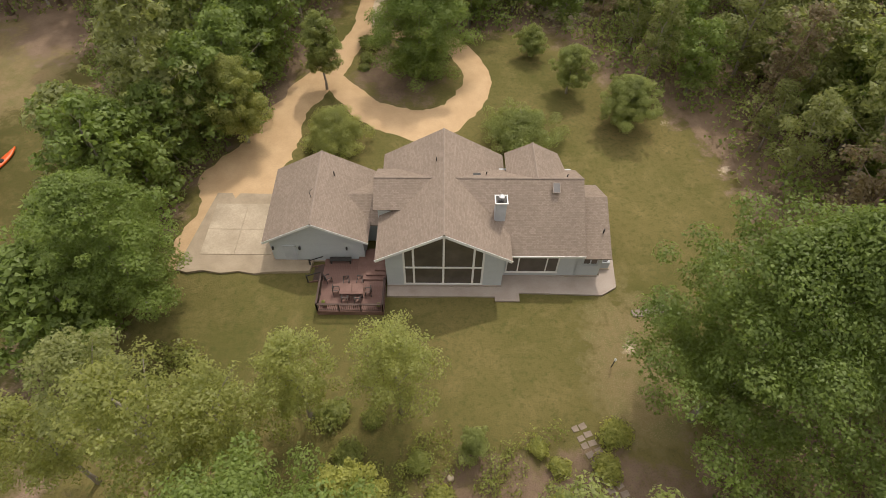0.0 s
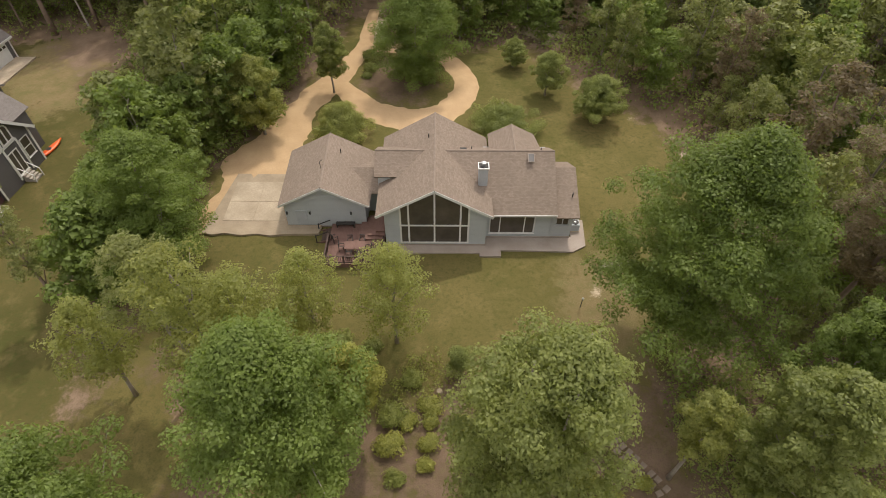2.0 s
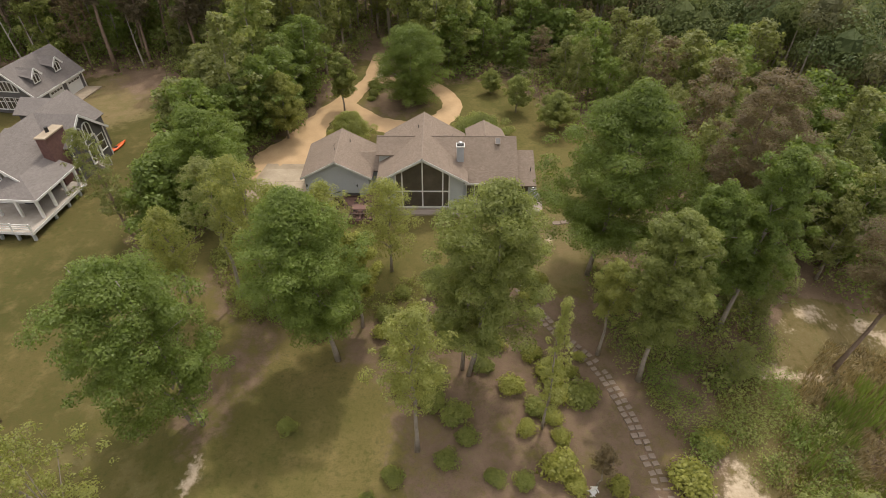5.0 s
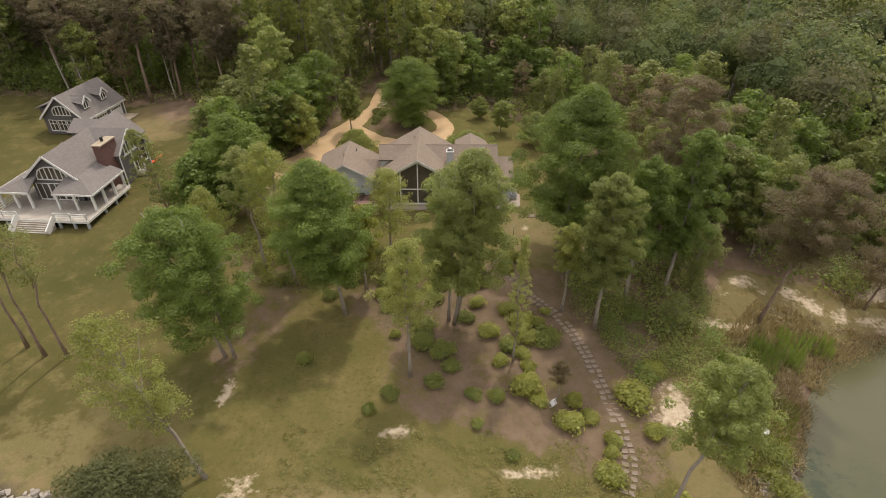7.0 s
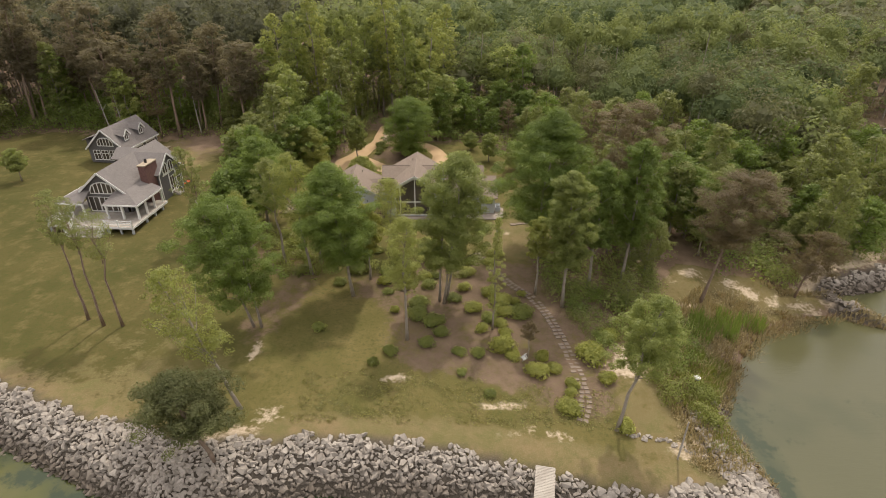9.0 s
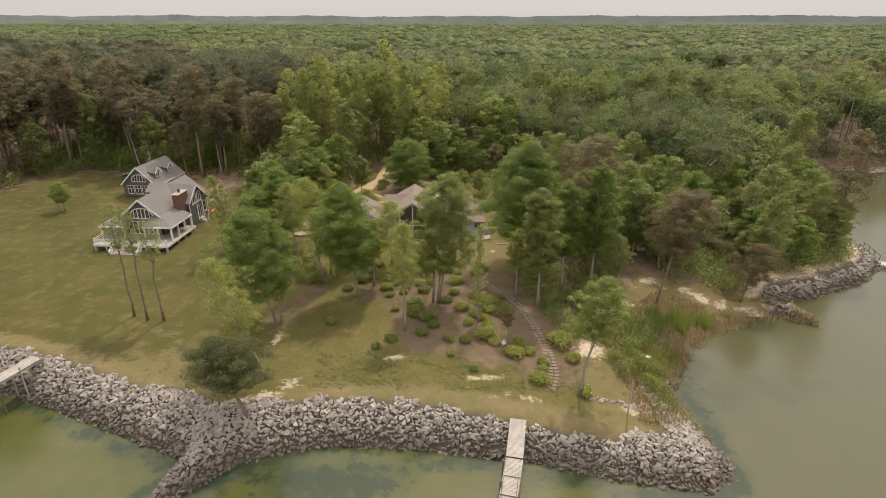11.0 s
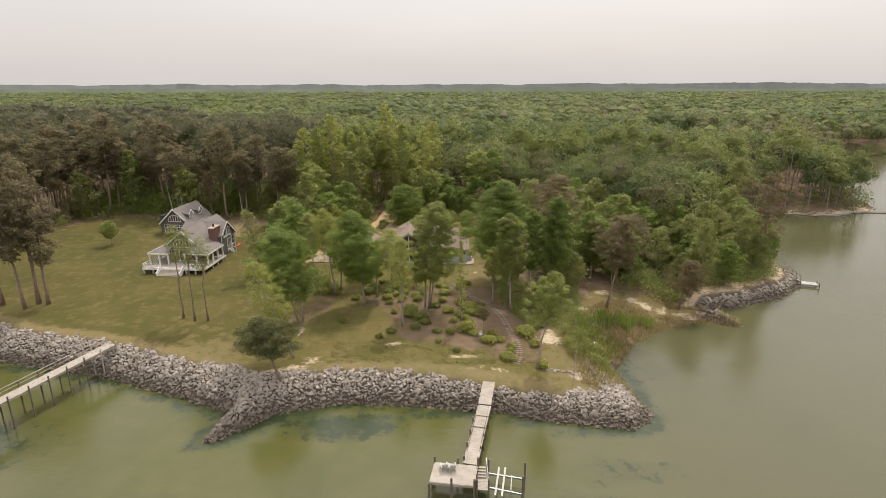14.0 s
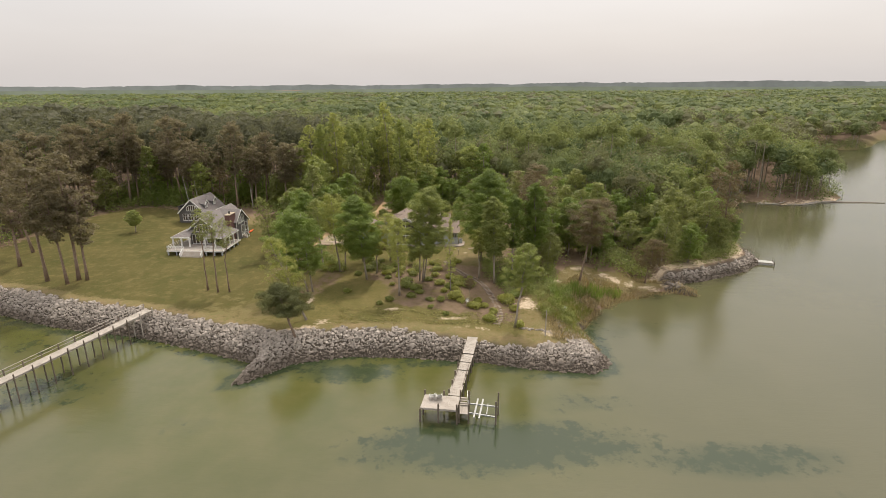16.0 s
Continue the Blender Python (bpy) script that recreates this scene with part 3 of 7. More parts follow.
strip("road_drive", [(-19, 27.5), (-19.1, 33), (-19.3, 38), (-17.8, 42), (-16.9, 46), (-15.6, 51), (-13.4, 56), (-11.7, 60.6), (-10.3, 64.6), (-10.2, 70), (-9.9, 77)],
      [8.7, 8.6, 8.0, 6.3, 4.8, 4.5, 4.2, 3.2, 2.4, 2.0, 1.6], M_DIRT_ROAD, "tan sand driveway curving through the trees", "driveway", 0.10)
strip("road_loop", [(-12.6, 54.5), (-9.8, 50.9), (-7, 48.4), (-2.8, 46.6), (0.9, 48.0), (3.1, 51.4), (3.8, 54.6), (2.9, 58.4), (0.3, 62.5), (-4.5, 64.5), (-9.5, 64)],
      [2.6, 3.2, 4.2, 4.9, 4.3, 3.6, 3.3, 3.1, 3.0, 3.0, 3.0], M_DIRT_ROAD, "tan sand turning loop round a planted island", "driveway", 0.14)
tagged(part("road_gravel_pad", prism([(-22.4, 27.5), (-21.4, 27.2), (-20.2, 27.45), (-18.6, 27.15), (-17.1, 27.35), (-15.8, 27.1), (-14.6, 27.3), (-11.2, 27.4), (-11.0, 28.58), (-14.34, 28.6), (-14.34, 36.3), (-21.1, 36.4), (-21.6, 33), (-22.0, 30.2)], 0.1, 0.42), M_GRAVEL), "pale gravel apron round the parking slab", "gravel", kind="structure")
slab = thing("parking_slab", "pale worn concrete parking slab beside the garage", "concrete slab", 0, 0, 0, kind="structure")
for i, (x0, x1) in enumerate(((-20.8, -17.9), (-17.87, -14.7))):
    for y0, y1 in ((29.1, 31.9), (31.93, 35.0)):
        part("panel", box(x0, x1, y0, y1, 0.2, 0.465, 0.01), M_CONCRETE, slab)
tagged(part("pavement_patio", prism([(-4.6, 25.0), (4.2, 25.0), (4.2, 24.6), (6.2, 24.6), (6.2, 25.4), (13.0, 25.2), (14.3, 26.0), (14.6, 29.5), (13.1, 29.5), (13.1, 27.2), (-4.6, 27.2)], 0.0, 0.33), M_PATIO), "brown-grey flagstone patio along the house", "patio", kind="structure")

# ---- main house ----
GROUND = 0.15


def roof_plane(name, corners, material, parent, thick=0.16, label=""):
    """A sloping roof slab; the first two corners lie along the eave. Courses run along the eave."""
    c = [Vector(p) for p in corners]
    n = (c[1] - c[0]).cross(c[-1] - c[0]).normalized()
    if n.z < 0:
        n = -n
    u = (c[1] - c[0]).normalized()
    v = n.cross(u)
    bm = bmesh.new()
    uv = bm.loops.layers.uv.new("UVMap")
    hi = [bm.verts.new(p) for p in c]
    lo = [bm.verts.new(p - n * thick) for p in c]
    bm.faces.new(hi), bm.faces.new(lo[::-1])
    for i in range(len(c)):
        j = (i + 1) % len(c)
        bm.faces.new((hi[i], lo[i], lo[j], hi[j]))
    bmesh.ops.recalc_face_normals(bm, faces=bm.faces[:])
    for f in bm.faces:
        for lp in f.loops:
            lp[uv].uv = ((lp.vert.co - c[0]).dot(u), (lp.vert.co - c[0]).dot(v))
    return part(name, bm, material, parent, label)


def gable_wall(axis, at, thick, a0, a1, z0, eave, apex, mid=None):
    """A wall under a gable: axis 'y' faces along y. a0..a1 is its width."""
    mid = (a0 + a1) / 2 if mid is None else mid
    prof = [(a0, z0), (a1, z0), (a1, eave), (mid, apex), (a0, eave)]
    bm = bmesh.new()
    rows = []
    for t in (at, at + thick):
        rows.append([bm.verts.new((a, t, z) if axis == "y" else (t, a, z)) for a, z in prof])
    bm.faces.new(rows[0]), bm.faces.new(rows[1][::-1])
    for i in range(5):
        j = (i + 1) % 5
        bm.faces.new((rows[0][i], rows[1][i], rows[1][j], rows[0][j]))
    bmesh.ops.recalc_face_normals(bm, faces=bm.faces[:])
    return bm


def window(parent, axis, at, a0, a1, z0, z1, bars_a=(), bars_z=(), out=-1, trim=None, name="window"):
    """A framed window set on a wall: frame, sill, panes and bars. out: the side it faces."""
    trim = trim or M_TRIM
    w = thing(name, "", "")
    w.parent = parent

    def slab(a, b, c, d, t0, t1):
        lo, hi = sorted((at + out * t0, at + out * t1))
        return box(a, b, lo, hi, c, d) if axis == "y" else box(lo, hi, a, b, c, d)

    f = 0.09
    bm = bmesh.new()
    for a, b, c, d in ((a0 - f, a1 + f, z1, z1 + f), (a0 - f, a1 + f, z0 - f, z0), (a0 - f, a0, z0, z1), (a1, a1 + f, z0, z1)):
        lo, hi = sorted((at, at + out * 0.06))
        add_box(bm, *((a, b, lo, hi, c, d) if axis == "y" else (lo, hi, a, b, c, d)))
    part("window_frame", bm, trim, w)
    part("window_sill", slab(a0 - f - 0.05, a1 + f + 0.05, z0 - f - 0.05, z0 - f, 0.0, 0.12), trim, w)
    ea, ez = [a0, *bars_a, a1], [z0, *bars_z, z1]
    for p, q in zip(ea, ea[1:]):
        for r, s in zip(ez, ez[1:]):
            part("pane", slab(p + 0.03, q - 0.03, r + 0.03, s - 0.03, 0.005, 0.02), M_GLASS, w)
    for b in bars_a:
        part("mullion", slab(b - 0.05, b + 0.05, z0, z1, 0.0, 0.05), trim, w)
    for b in bars_z:
        part("transom", slab(a0, a1, b - 0.05, b + 0.05, 0.0, 0.045), trim, w)
    return w


def pane_shape(parent, axis, at, prof, out=-1):
    """A pane of any outline."""
    bm = bmesh.new()
    rows = []
    for t in (at, at + out * 0.02):
        rows.append([bm.verts.new((a, t, z) if axis == "y" else (t, a, z)) for a, z in prof])
    bm.faces.new(rows[0]), bm.faces.new(rows[1][::-1])
    n = len(prof)
    for i in range(n):
        bm.faces.new((rows[0][i], rows[1][i], rows[1][(i + 1) % n], rows[0][(i + 1) % n]))
    bmesh.ops.recalc_face_normals(bm, faces=bm.faces[:])
    return part("pane", bm, M_GLASS, parent)


house = thing("house", "pale blue-grey single-storey house with brown shingle roofs", "house")

# great room, a tall gable with a glazed front
GX, GZ, GE, GY0, GY1 = 5.25, 7.55, 4.55, 25.4, 37.3
slope_g = (GZ - GE) / GX
roof_plane("roof", [(-GX, GY0, GE), (-GX, GY1, GE), (0, GY1, GZ), (0, GY0, GZ)], M_SHINGLE, house)
roof_plane("roof", [(GX, GY1, GE), (GX, GY0, GE), (0, GY0, GZ), (0, GY1, GZ)], M_SHINGLE, house)
part("ridge_cap", tube([(0, GY0, GZ - 0.05), (0, GY1, GZ - 0.05)], [0.1, 0.1], 6), M_RIDGE, house)
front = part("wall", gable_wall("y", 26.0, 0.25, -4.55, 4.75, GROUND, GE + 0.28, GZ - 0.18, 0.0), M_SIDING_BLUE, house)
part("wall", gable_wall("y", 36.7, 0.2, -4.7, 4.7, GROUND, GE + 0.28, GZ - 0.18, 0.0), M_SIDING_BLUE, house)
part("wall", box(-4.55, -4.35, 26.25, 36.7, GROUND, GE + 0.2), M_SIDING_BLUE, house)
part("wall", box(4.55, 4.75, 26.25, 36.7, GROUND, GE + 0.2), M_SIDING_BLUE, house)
# rake boards of the front gable
for s in (-1, 1):
    part("rake_board", beam((s * GX, GY0 - 0.01, GE - 0.14), (0, GY0 - 0.01, GZ - 0.14), 0.05, 0.24), M_TRIM, house)
# glazing of the front gable
gw = thing("window", "", "")
gw.parent = house
FY = 25.985
xs_g, z_lo, z_mid = (-3.1, -2.35, 0.0, 2.35, 3.1), 0.75, 2.95


def gable_top(x):
    return GZ - 0.62 - slope_g * abs(x)


for x0, x1 in zip(xs_g, xs_g[1:]):
    a, b = x0 + 0.06, x1 - 0.06
    pane_shape(gw, "y", FY, [(a, z_lo + 0.06), (b, z_lo + 0.06), (b, z_mid - 0.08), (a, z_mid - 0.08)])
    pane_shape(gw, "y", FY, [(a, z_mid + 0.08), (b, z_mid + 0.08), (b, gable_top(b)), (a, gable_top(a))])
for x in xs_g:
    part("mullion", box(x - 0.08, x + 0.08, FY - 0.07, FY, z_lo, gable_top(x) + 0.06), M_TRIM, gw)
for z in (z_lo, z_mid):
    part("transom", box(-3.2, 3.2, FY - 0.075, FY - 0.001, z - 0.08, z + 0.08), M_TRIM, gw)
for s in (-1, 1):
    part("window_frame", beam((s * 3.15, FY - 0.04, gable_top(3.1)), (0, FY - 0.04, gable_top(0)), 0.07, 0.16), M_TRIM, gw)
part("blind", box(-2.6, -0.5, 26.262, 26.27, 3.3, 4.6), M_TRIM, house)
part("plinth", box(-4.6, 4.8, 25.95, 26.2, -0.1, 0.5), M_PATIO, house)

# long cross roof
RY, RZ, EY, EZ = 31.85, 7.0, 26.55, 3.7
slope_m = (RZ - EZ) / (RY - EY)
roof_plane("roof", [(0.1, EY, EZ), (11.2, EY, EZ), (11.2, RY, RZ), (0.1, RY, RZ)], M_SHINGLE, house)
roof_plane("roof", [(11.2, 34.6, RZ - 2.75 * 0.6), (-5.6, 34.6, RZ - 2.75 * 0.6), (-5.6, RY, RZ), (11.2, RY, RZ)], M_SHINGLE, house)
roof_plane("roof", [(-5.6, 29.6, RZ - 2.25 * slope_m), (-0.1, 29.6, RZ - 2.25 * slope_m), (-0.1, RY, RZ), (-5.6, RY, RZ)], M_SHINGLE, house)
part("ridge_cap", tube([(-5.6, RY, RZ - 0.03), (11.2, RY, RZ - 0.03)], [0.09, 0.09], 6), M_RIDGE, house)
part("wall", box(4.75, 10.9, 27.1, 27.3, GROUND, EZ + 0.25), M_SIDING_BLUE, house)
part("wall", gable_wall("x", 10.85, 0.2, 27.1, 35.0, GROUND, EZ + 0.3, RZ - 0.15, RY), M_SIDING_BLUE, house)
part("wall", box(4.75, 10.9, 34.7, 34.9, GROUND, 5.2), M_SIDING_BLUE, house)
part("fascia", box(4.9, 11.2, EY - 0.04, EY, EZ - 0.2, EZ), M_TRIM, house)
window(house, "y", 27.1, 5.2, 9.3, 1.0, 3.1, (6.1, 8.4))
part("wall", box(-5.3, -1.2, 29.95, 30.1, GROUND, 5.5), M_SIDING_BLUE, house)
part("wall", box(-5.3, -5.1, 30.1, 34.2, GROUND, 5.3), M_SIDING_BLUE, house)
part("plinth", box(4.8, 12.9, 27.04, 27.2, -0.1, 0.45), M_PATIO, house)

# end bay beyond the long roof
roof_plane("roof", [(11.2, 26.6, 3.3), (13.35, 26.6, 3.3), (13.35, 31.4, 5.4), (11.2, 31.4, 5.4)], M_SHINGLE, house)
roof_plane("roof", [(13.35, 34.6, 3.6), (11.2, 34.6, 3.6), (11.2, 31.4, 5.4), (13.35, 31.4, 5.4)], M_SHINGLE, house)
part("wall", box(11.05, 12.9, 27.15, 27.35, GROUND, 3.4), M_SIDING_BLUE, house)
part("wall", gable_wall("x", 12.7, 0.2, 27.16, 34.3, GROUND, 3.45, 5.25, 31.4), M_SIDING_BLUE, house)
window(house, "y", 27.15, 11.4, 12.5, 2.0, 2.9, (11.95,), trim=M_TRIM_GREY)
part("vent_pipe", tube([(12.8, 28.6, 4.1), (12.8, 28.6, 4.65)], [0.06, 0.06], 8), M_DARK, house)

# back wing
WX, WZ, WY = 7.5, 7.06, 36.1
roof_plane("roof", [(5.2, RY, 5.86), (5.2, WY, 5.86), (WX, WY, WZ), (WX, RY, WZ)], M_SHINGLE, house)
roof_plane("roof", [(9.8, WY, 5.86), (10.8, RY, 5.4), (WX, RY, WZ), (WX, WY, WZ)], M_SHINGLE, house)
part("ridge_cap", tube([(WX, RY, WZ - 0.05), (WX, WY, WZ - 0.05)], [0.1, 0.1], 6), M_RIDGE, house)
part("wall", gable_wall("y", WY - 0.5, 0.2, 5.5, 9.6, GROUND, 5.76, WZ - 0.15, WX), M_SIDING_BLUE, house)
part("wall", box(5.5, 5.7, RY + 0.3, WY - 0.5, 3, 5.8), M_SIDING_BLUE, house)
part("wall", box(9.4, 9.6, RY + 0.3, WY - 0.5, 3, 5.8), M_SIDING_BLUE, house)

# chimney chase with a round cap
flue_stack = thing("chimney", "", "")
flue_stack.parent = house
part("chase", box(3.98, 4.82, 28.9, 29.7, 4.8, 7.15), M_TRIM_GREY, flue_stack)
bm = bmesh.new()
for dims in ((3.9, 4.9, 28.82, 28.9), (3.9, 4.9, 29.7, 29.78), (3.9, 3.98, 28.9, 29.7), (4.82, 4.9, 28.9, 29.7)):
    add_box(bm, *dims, 7.1, 7.24)
part("crown", bm, M_TRIM, flue_stack)
part("tray", box(3.99, 4.81, 28.91, 29.69, 7.15, 7.17), M_DARK, flue_stack)
part("flue", tube([(4.4, 29.3, 7.17), (4.4, 29.3, 7.5)], [0.13, 0.13], 14), M_METAL, flue_stack)
part("cap", tube([(4.4, 29.3, 7.5), (4.4, 29.3, 7.58), (4.4, 29.3, 7.64)], [0.24, 0.24, 0.1], 16), M_METAL, flue_stack, "bright metal round flue cap")
sk = thing("skylight", "", "")
sk.parent = house
tilt = pose(8.9, 31.0, RZ - 0.4 * slope_m + 0.03, math.degrees(math.atan(slope_m)))
for nm, dims, mt in (("frame", (-0.3, 0.3, -0.42, 0.42, -0.02, 0.09), M_PATIO), ("pane", (-0.25, 0.25, -0.37, 0.37, 0.09, 0.1), M_GLASS_GREY)):
    bm = bmesh.new()
    add_box(bm, *dims, tilt)
    part(nm, bm, mt, sk)

# garage
AX, AZ, AE, AY0, AY1 = -10.4, 5.55, 3.3, 28.1, 36.6
roof_plane("roof", [(-14.65, AY0, AE), (-14.9, AY1, AE), (AX - 0.2, AY1, AZ), (AX, AY0, AZ)], M_SHINGLE, house)
roof_plane("roof", [(-5.9, AY1, AE - 0.2), (-6.1, AY0, AE), (AX, AY0, AZ), (AX - 0.2, AY1, AZ)], M_SHINGLE, house)
part("ridge_cap", tube([(AX, AY0, AZ - 0.05), (AX - 0.2, AY1, AZ - 0.05)], [0.1, 0.1], 6), M_RIDGE, house)
part("wall", gable_wall("y", 28.65, 0.2, -14.3, -6.6, GROUND, AE + 0.02, AZ - 0.2, AX), M_SIDING_BLUE, house)
part("wall", gable_wall("y", 36.0, 0.2, -14.3, -6.6, GROUND, AE, AZ - 0.2, AX), M_SIDING_BLUE, house)
part("wall", box(-14.3, -14.1, 28.85, 36.0, GROUND, AE), M_SIDING_BLUE, house)
part("wall", box(-6.8, -6.6, 28.85, 36.0, GROUND, AE), M_SIDING_BLUE, house)
for s, x in ((-1, -14.65), (1, -6.1)):
    part("rake_board", beam((x, AY0 - 0.01, AE - 0.13), (AX, AY0 - 0.01, AZ - 0.13), 0.05, 0.2), M_TRIM, house)
dr = part("door", box(-13.3, -12.25, 28.58, 28.645, 0.3, 2.3), M_TRIM_GREY, house, "grey panelled side door")
part("handle", box(-12.42, -12.36, 28.53, 28.58, 1.25, 1.35), M_METAL, dr)
part("plinth", box(-14.32, -6.6, 28.6, 28.648, -0.1, 0.28), M_PATIO, house)
# link between garage and house
roof_plane("roof", [(-7.6, 30.2, 3.05), (-4.9, 30.2, 3.05), (-4.9, 32.6, 4.35), (-8.4, 32.6, 4.35)], M_SHINGLE, house)
roof_plane("roof", [(-4.9, 35.6, 3.05), (-7.4, 35.6, 3.05), (-8.4, 32.6, 4.35), (-4.9, 32.6, 4.35)], M_SHINGLE, house)
part("wall", box(-6.6, -4.6, 30.9, 31.1, GROUND, 3.2), M_SIDING_BLUE, house)
for x, y, z in ((-9.3, 34.2, 5.0), (-0.6, 33.6, 7.25), (3.5, 33.0, 6.25), (10.0, 32.4, 6.6)):
    part("vent_pipe", tube([(x, y, z - 0.3), (x, y, z + 0.35)], [0.05, 0.05], 8), M_DARK, house)
part("roof_vent", box(2.4, 3.0, 32.7, 33.0, 6.2, 6.48), M_DARK, house)
part("antenna", tube([(-10.7, 31.0, 5.45), (-10.75, 31.0, 6.2), (-10.4, 30.9, 6.6)], [0.03, 0.03, 0.02], 5), M_DARK, house)


# ---- deck of the main house ----
M_DECK_DARK = mottled("dark_stained_wood", (0.065, 0.042, 0.035), (0.10, 0.068, 0.056), 1.2, 0.75, 0.3, 12)

def railing(parent, a, b, z, tall=0.95, material=None, gap=0.16, post=1.8, base=None):
    """Posts, rails and balusters from a to b in plan."""
    material = material or M_RED_WOOD
    a, b = Vector((*a, 0)), Vector((*b, 0))
    run = (b - a).length
    n = max(1, round(run / post))
    for i in range(n + 1):
        p = a.lerp(b, i / n)
        part("post", box(p.x - 0.05, p.x + 0.05, p.y - 0.05, p.y + 0.05, z if base is None else base, z + tall + 0.06), material, parent)
    up = Vector((0, 0, 1))
    part("top_rail", beam(a + up * (z + tall), b + up * (z + tall), 0.14, 0.05), material, parent)
    part("lower_rail", beam(a + up * (z + 0.14), b + up * (z + 0.14), 0.05, 0.07), material, parent)
    k = max(2, int(run / gap))
    for i in range(1, k):
        p = a.lerp(b, i / k)
        part("baluster", box(p.x - 0.018, p.x + 0.018, p.y - 0.018, p.y + 0.018, z + 0.14, z + tall), material, parent)


DECK = 0.62
deck = thing("deck", "red-brown stained timber deck with a railing beside the house", "deck")
board = part("board", box(0, 0.135, 23.3, 28.55, DECK - 0.04, DECK), M_RED_WOOD, deck)
board.location.x = -9.95
for i in range(1, 37):
    ob = new("board", board.data)
    ob.parent = deck
    ob.location.x = -9.95 + 0.142 * i
part("skirt", box(-9.95, -4.7, 23.32, 23.36, 0.0, DECK - 0.05), M_RED_WOOD, deck)
part("skirt", box(-9.95, -9.9, 23.36, 28.5, 0.0, DECK - 0.05), M_RED_WOOD, deck)
part("skirt", box(-4.75, -4.7, 23.36, 26.0, 0.0, DECK - 0.05), M_RED_WOOD, deck)
railing(deck, (-9.9, 23.36), (-4.75, 23.36), DECK, material=M_DECK_DARK)
railing(deck, (-9.9, 23.36), (-9.9, 26.4), DECK, material=M_DECK_DARK)
railing(deck, (-4.75, 23.36), (-4.75, 25.9), DECK, material=M_DECK_DARK)
for i in range(4):
    part("step", box(-8.1 + 0.75 * i + 1.0, -4.75, 27.2 + 0.36 * i - 0.9, 29.4, DECK + 0.004 + 0.17 * i, DECK + 0.17 * (i + 1)), M_RED_WOOD, deck)
# side stair with its own rails
stair = thing("stair", "dark timber stair from the deck to the lawn", "stair")
for i in range(4):
    part("tread", box(-10.0 - 0.28 * (i + 1), -10.0 - 0.28 * i, 26.5, 28.0, DECK - 0.16 * (i + 1) - 0.04, DECK - 0.16 * (i + 1)), M_DECK_DARK, stair)
for y in (26.46, 28.04):
    part("stringer", beam((-9.97, y, DECK - 0.2), (-11.2, y, 0.05), 0.05, 0.24), M_RED_WOOD, stair)
    part("handrail", beam((-9.97, y, DECK + 0.95), (-11.2, y, 1.0), 0.06, 0.06), M_DARK, stair)
    part("newel", box(-11.25, -11.15, y - 0.05, y + 0.05, 0.0, 1.1), M_DARK, stair)


def patio_table():
    t = thing("patio_table", "brown rectangular patio table on the timber deck", "table", -7.3, 25.0, DECK)
    for x0, x1 in ((-0.95, -0.01), (0.01, 0.95)):
        part("tabletop", box(x0, x1, -0.5, 0.5, 0.70, 0.74, 0.01), M_RED_WOOD, t)
    for x in (-0.85, 0.85):
        for y in (-0.42, 0.42):
            part("leg", box(x - 0.03, x + 0.03, y - 0.03, y + 0.03, 0, 0.70), M_DARK, t)
    return t


def patio_chair():
    c = thing("patio_chair", "dark metal patio chair with a slatted back at the table", "chair", group="chairs round the patio table")
    part("seat", box(-0.24, 0.24, -0.24, 0.24, 0.42, 0.46, 0.01), M_RED_WOOD, c)
    for i in range(5):
        part("back_slat", box(-0.22 + 0.1 * i, -0.18 + 0.1 * i, 0.21, 0.24, 0.46, 0.92), M_DARK, c)
    part("back_rail", box(-0.24, 0.24, 0.2, 0.25, 0.92, 0.97), M_DARK, c)
    for x in (-0.22, 0.22):
        part("armrest", box(x - 0.03, x + 0.03, -0.22, 0.22, 0.64, 0.67), M_DARK, c)
        for y in (-0.22, 0.22):
            part("leg", box(x - 0.02, x + 0.02, y - 0.02, y + 0.02, 0, 0.64), M_DARK, c)
    return c


patio_table()
chair = patio_chair()
chair.matrix_basis = pose(-7.85, 25.85, DECK, 0, 0, 4)
for x, y, turn in ((-6.75, 25.88, -6), (-8.6, 25.05, 92), (-6.0, 24.95, -88), (-7.8, 24.2, 178), (-6.8, 24.16, 184), (-9.4, 26.2, 130)):
    copy_thing(chair, pose(x, y, DECK, 0, 0, turn))


def pot(x, y, z, r, tall, label):
    p = thing("plant_pot", label, "plant pot", x, y, z)
    part("pot", tube([(0, 0, 0), (0, 0, tall * 0.9), (0, 0, tall)], [r * 0.7, r, r * 1.08], 10), M_BRICK, p)
    part("plant", tube([(0, 0, tall * 0.9), (0, 0, tall * 1.3), (0, 0, tall * 1.6)], [r * 0.8, r * 0.9, r * 0.2], 7), M_SHRUB_DARK, p)


pot(-9.5, 24.0, DECK, 0.17, 0.3, "small clay pot with a plant by the deck rail")
pot(-9.3, 23.75, DECK, 0.14, 0.26, "small clay pot in the corner of the deck")
pot(-5.1, 23.7, DECK, 0.22, 0.34, "wide clay planter in the corner of the deck")
bench = thing("bench", "dark low bench against the garage wall", "bench", -8.6, 28.2, DECK)
part("seat", box(-0.9, 0.9, -0.22, 0.22, 0.38, 0.44, 0.01), M_DARK, bench)
for x in (-0.8, 0.8):
    part("leg", box(x - 0.05, x + 0.05, -0.2, 0.2, 0, 0.38), M_DARK, bench)


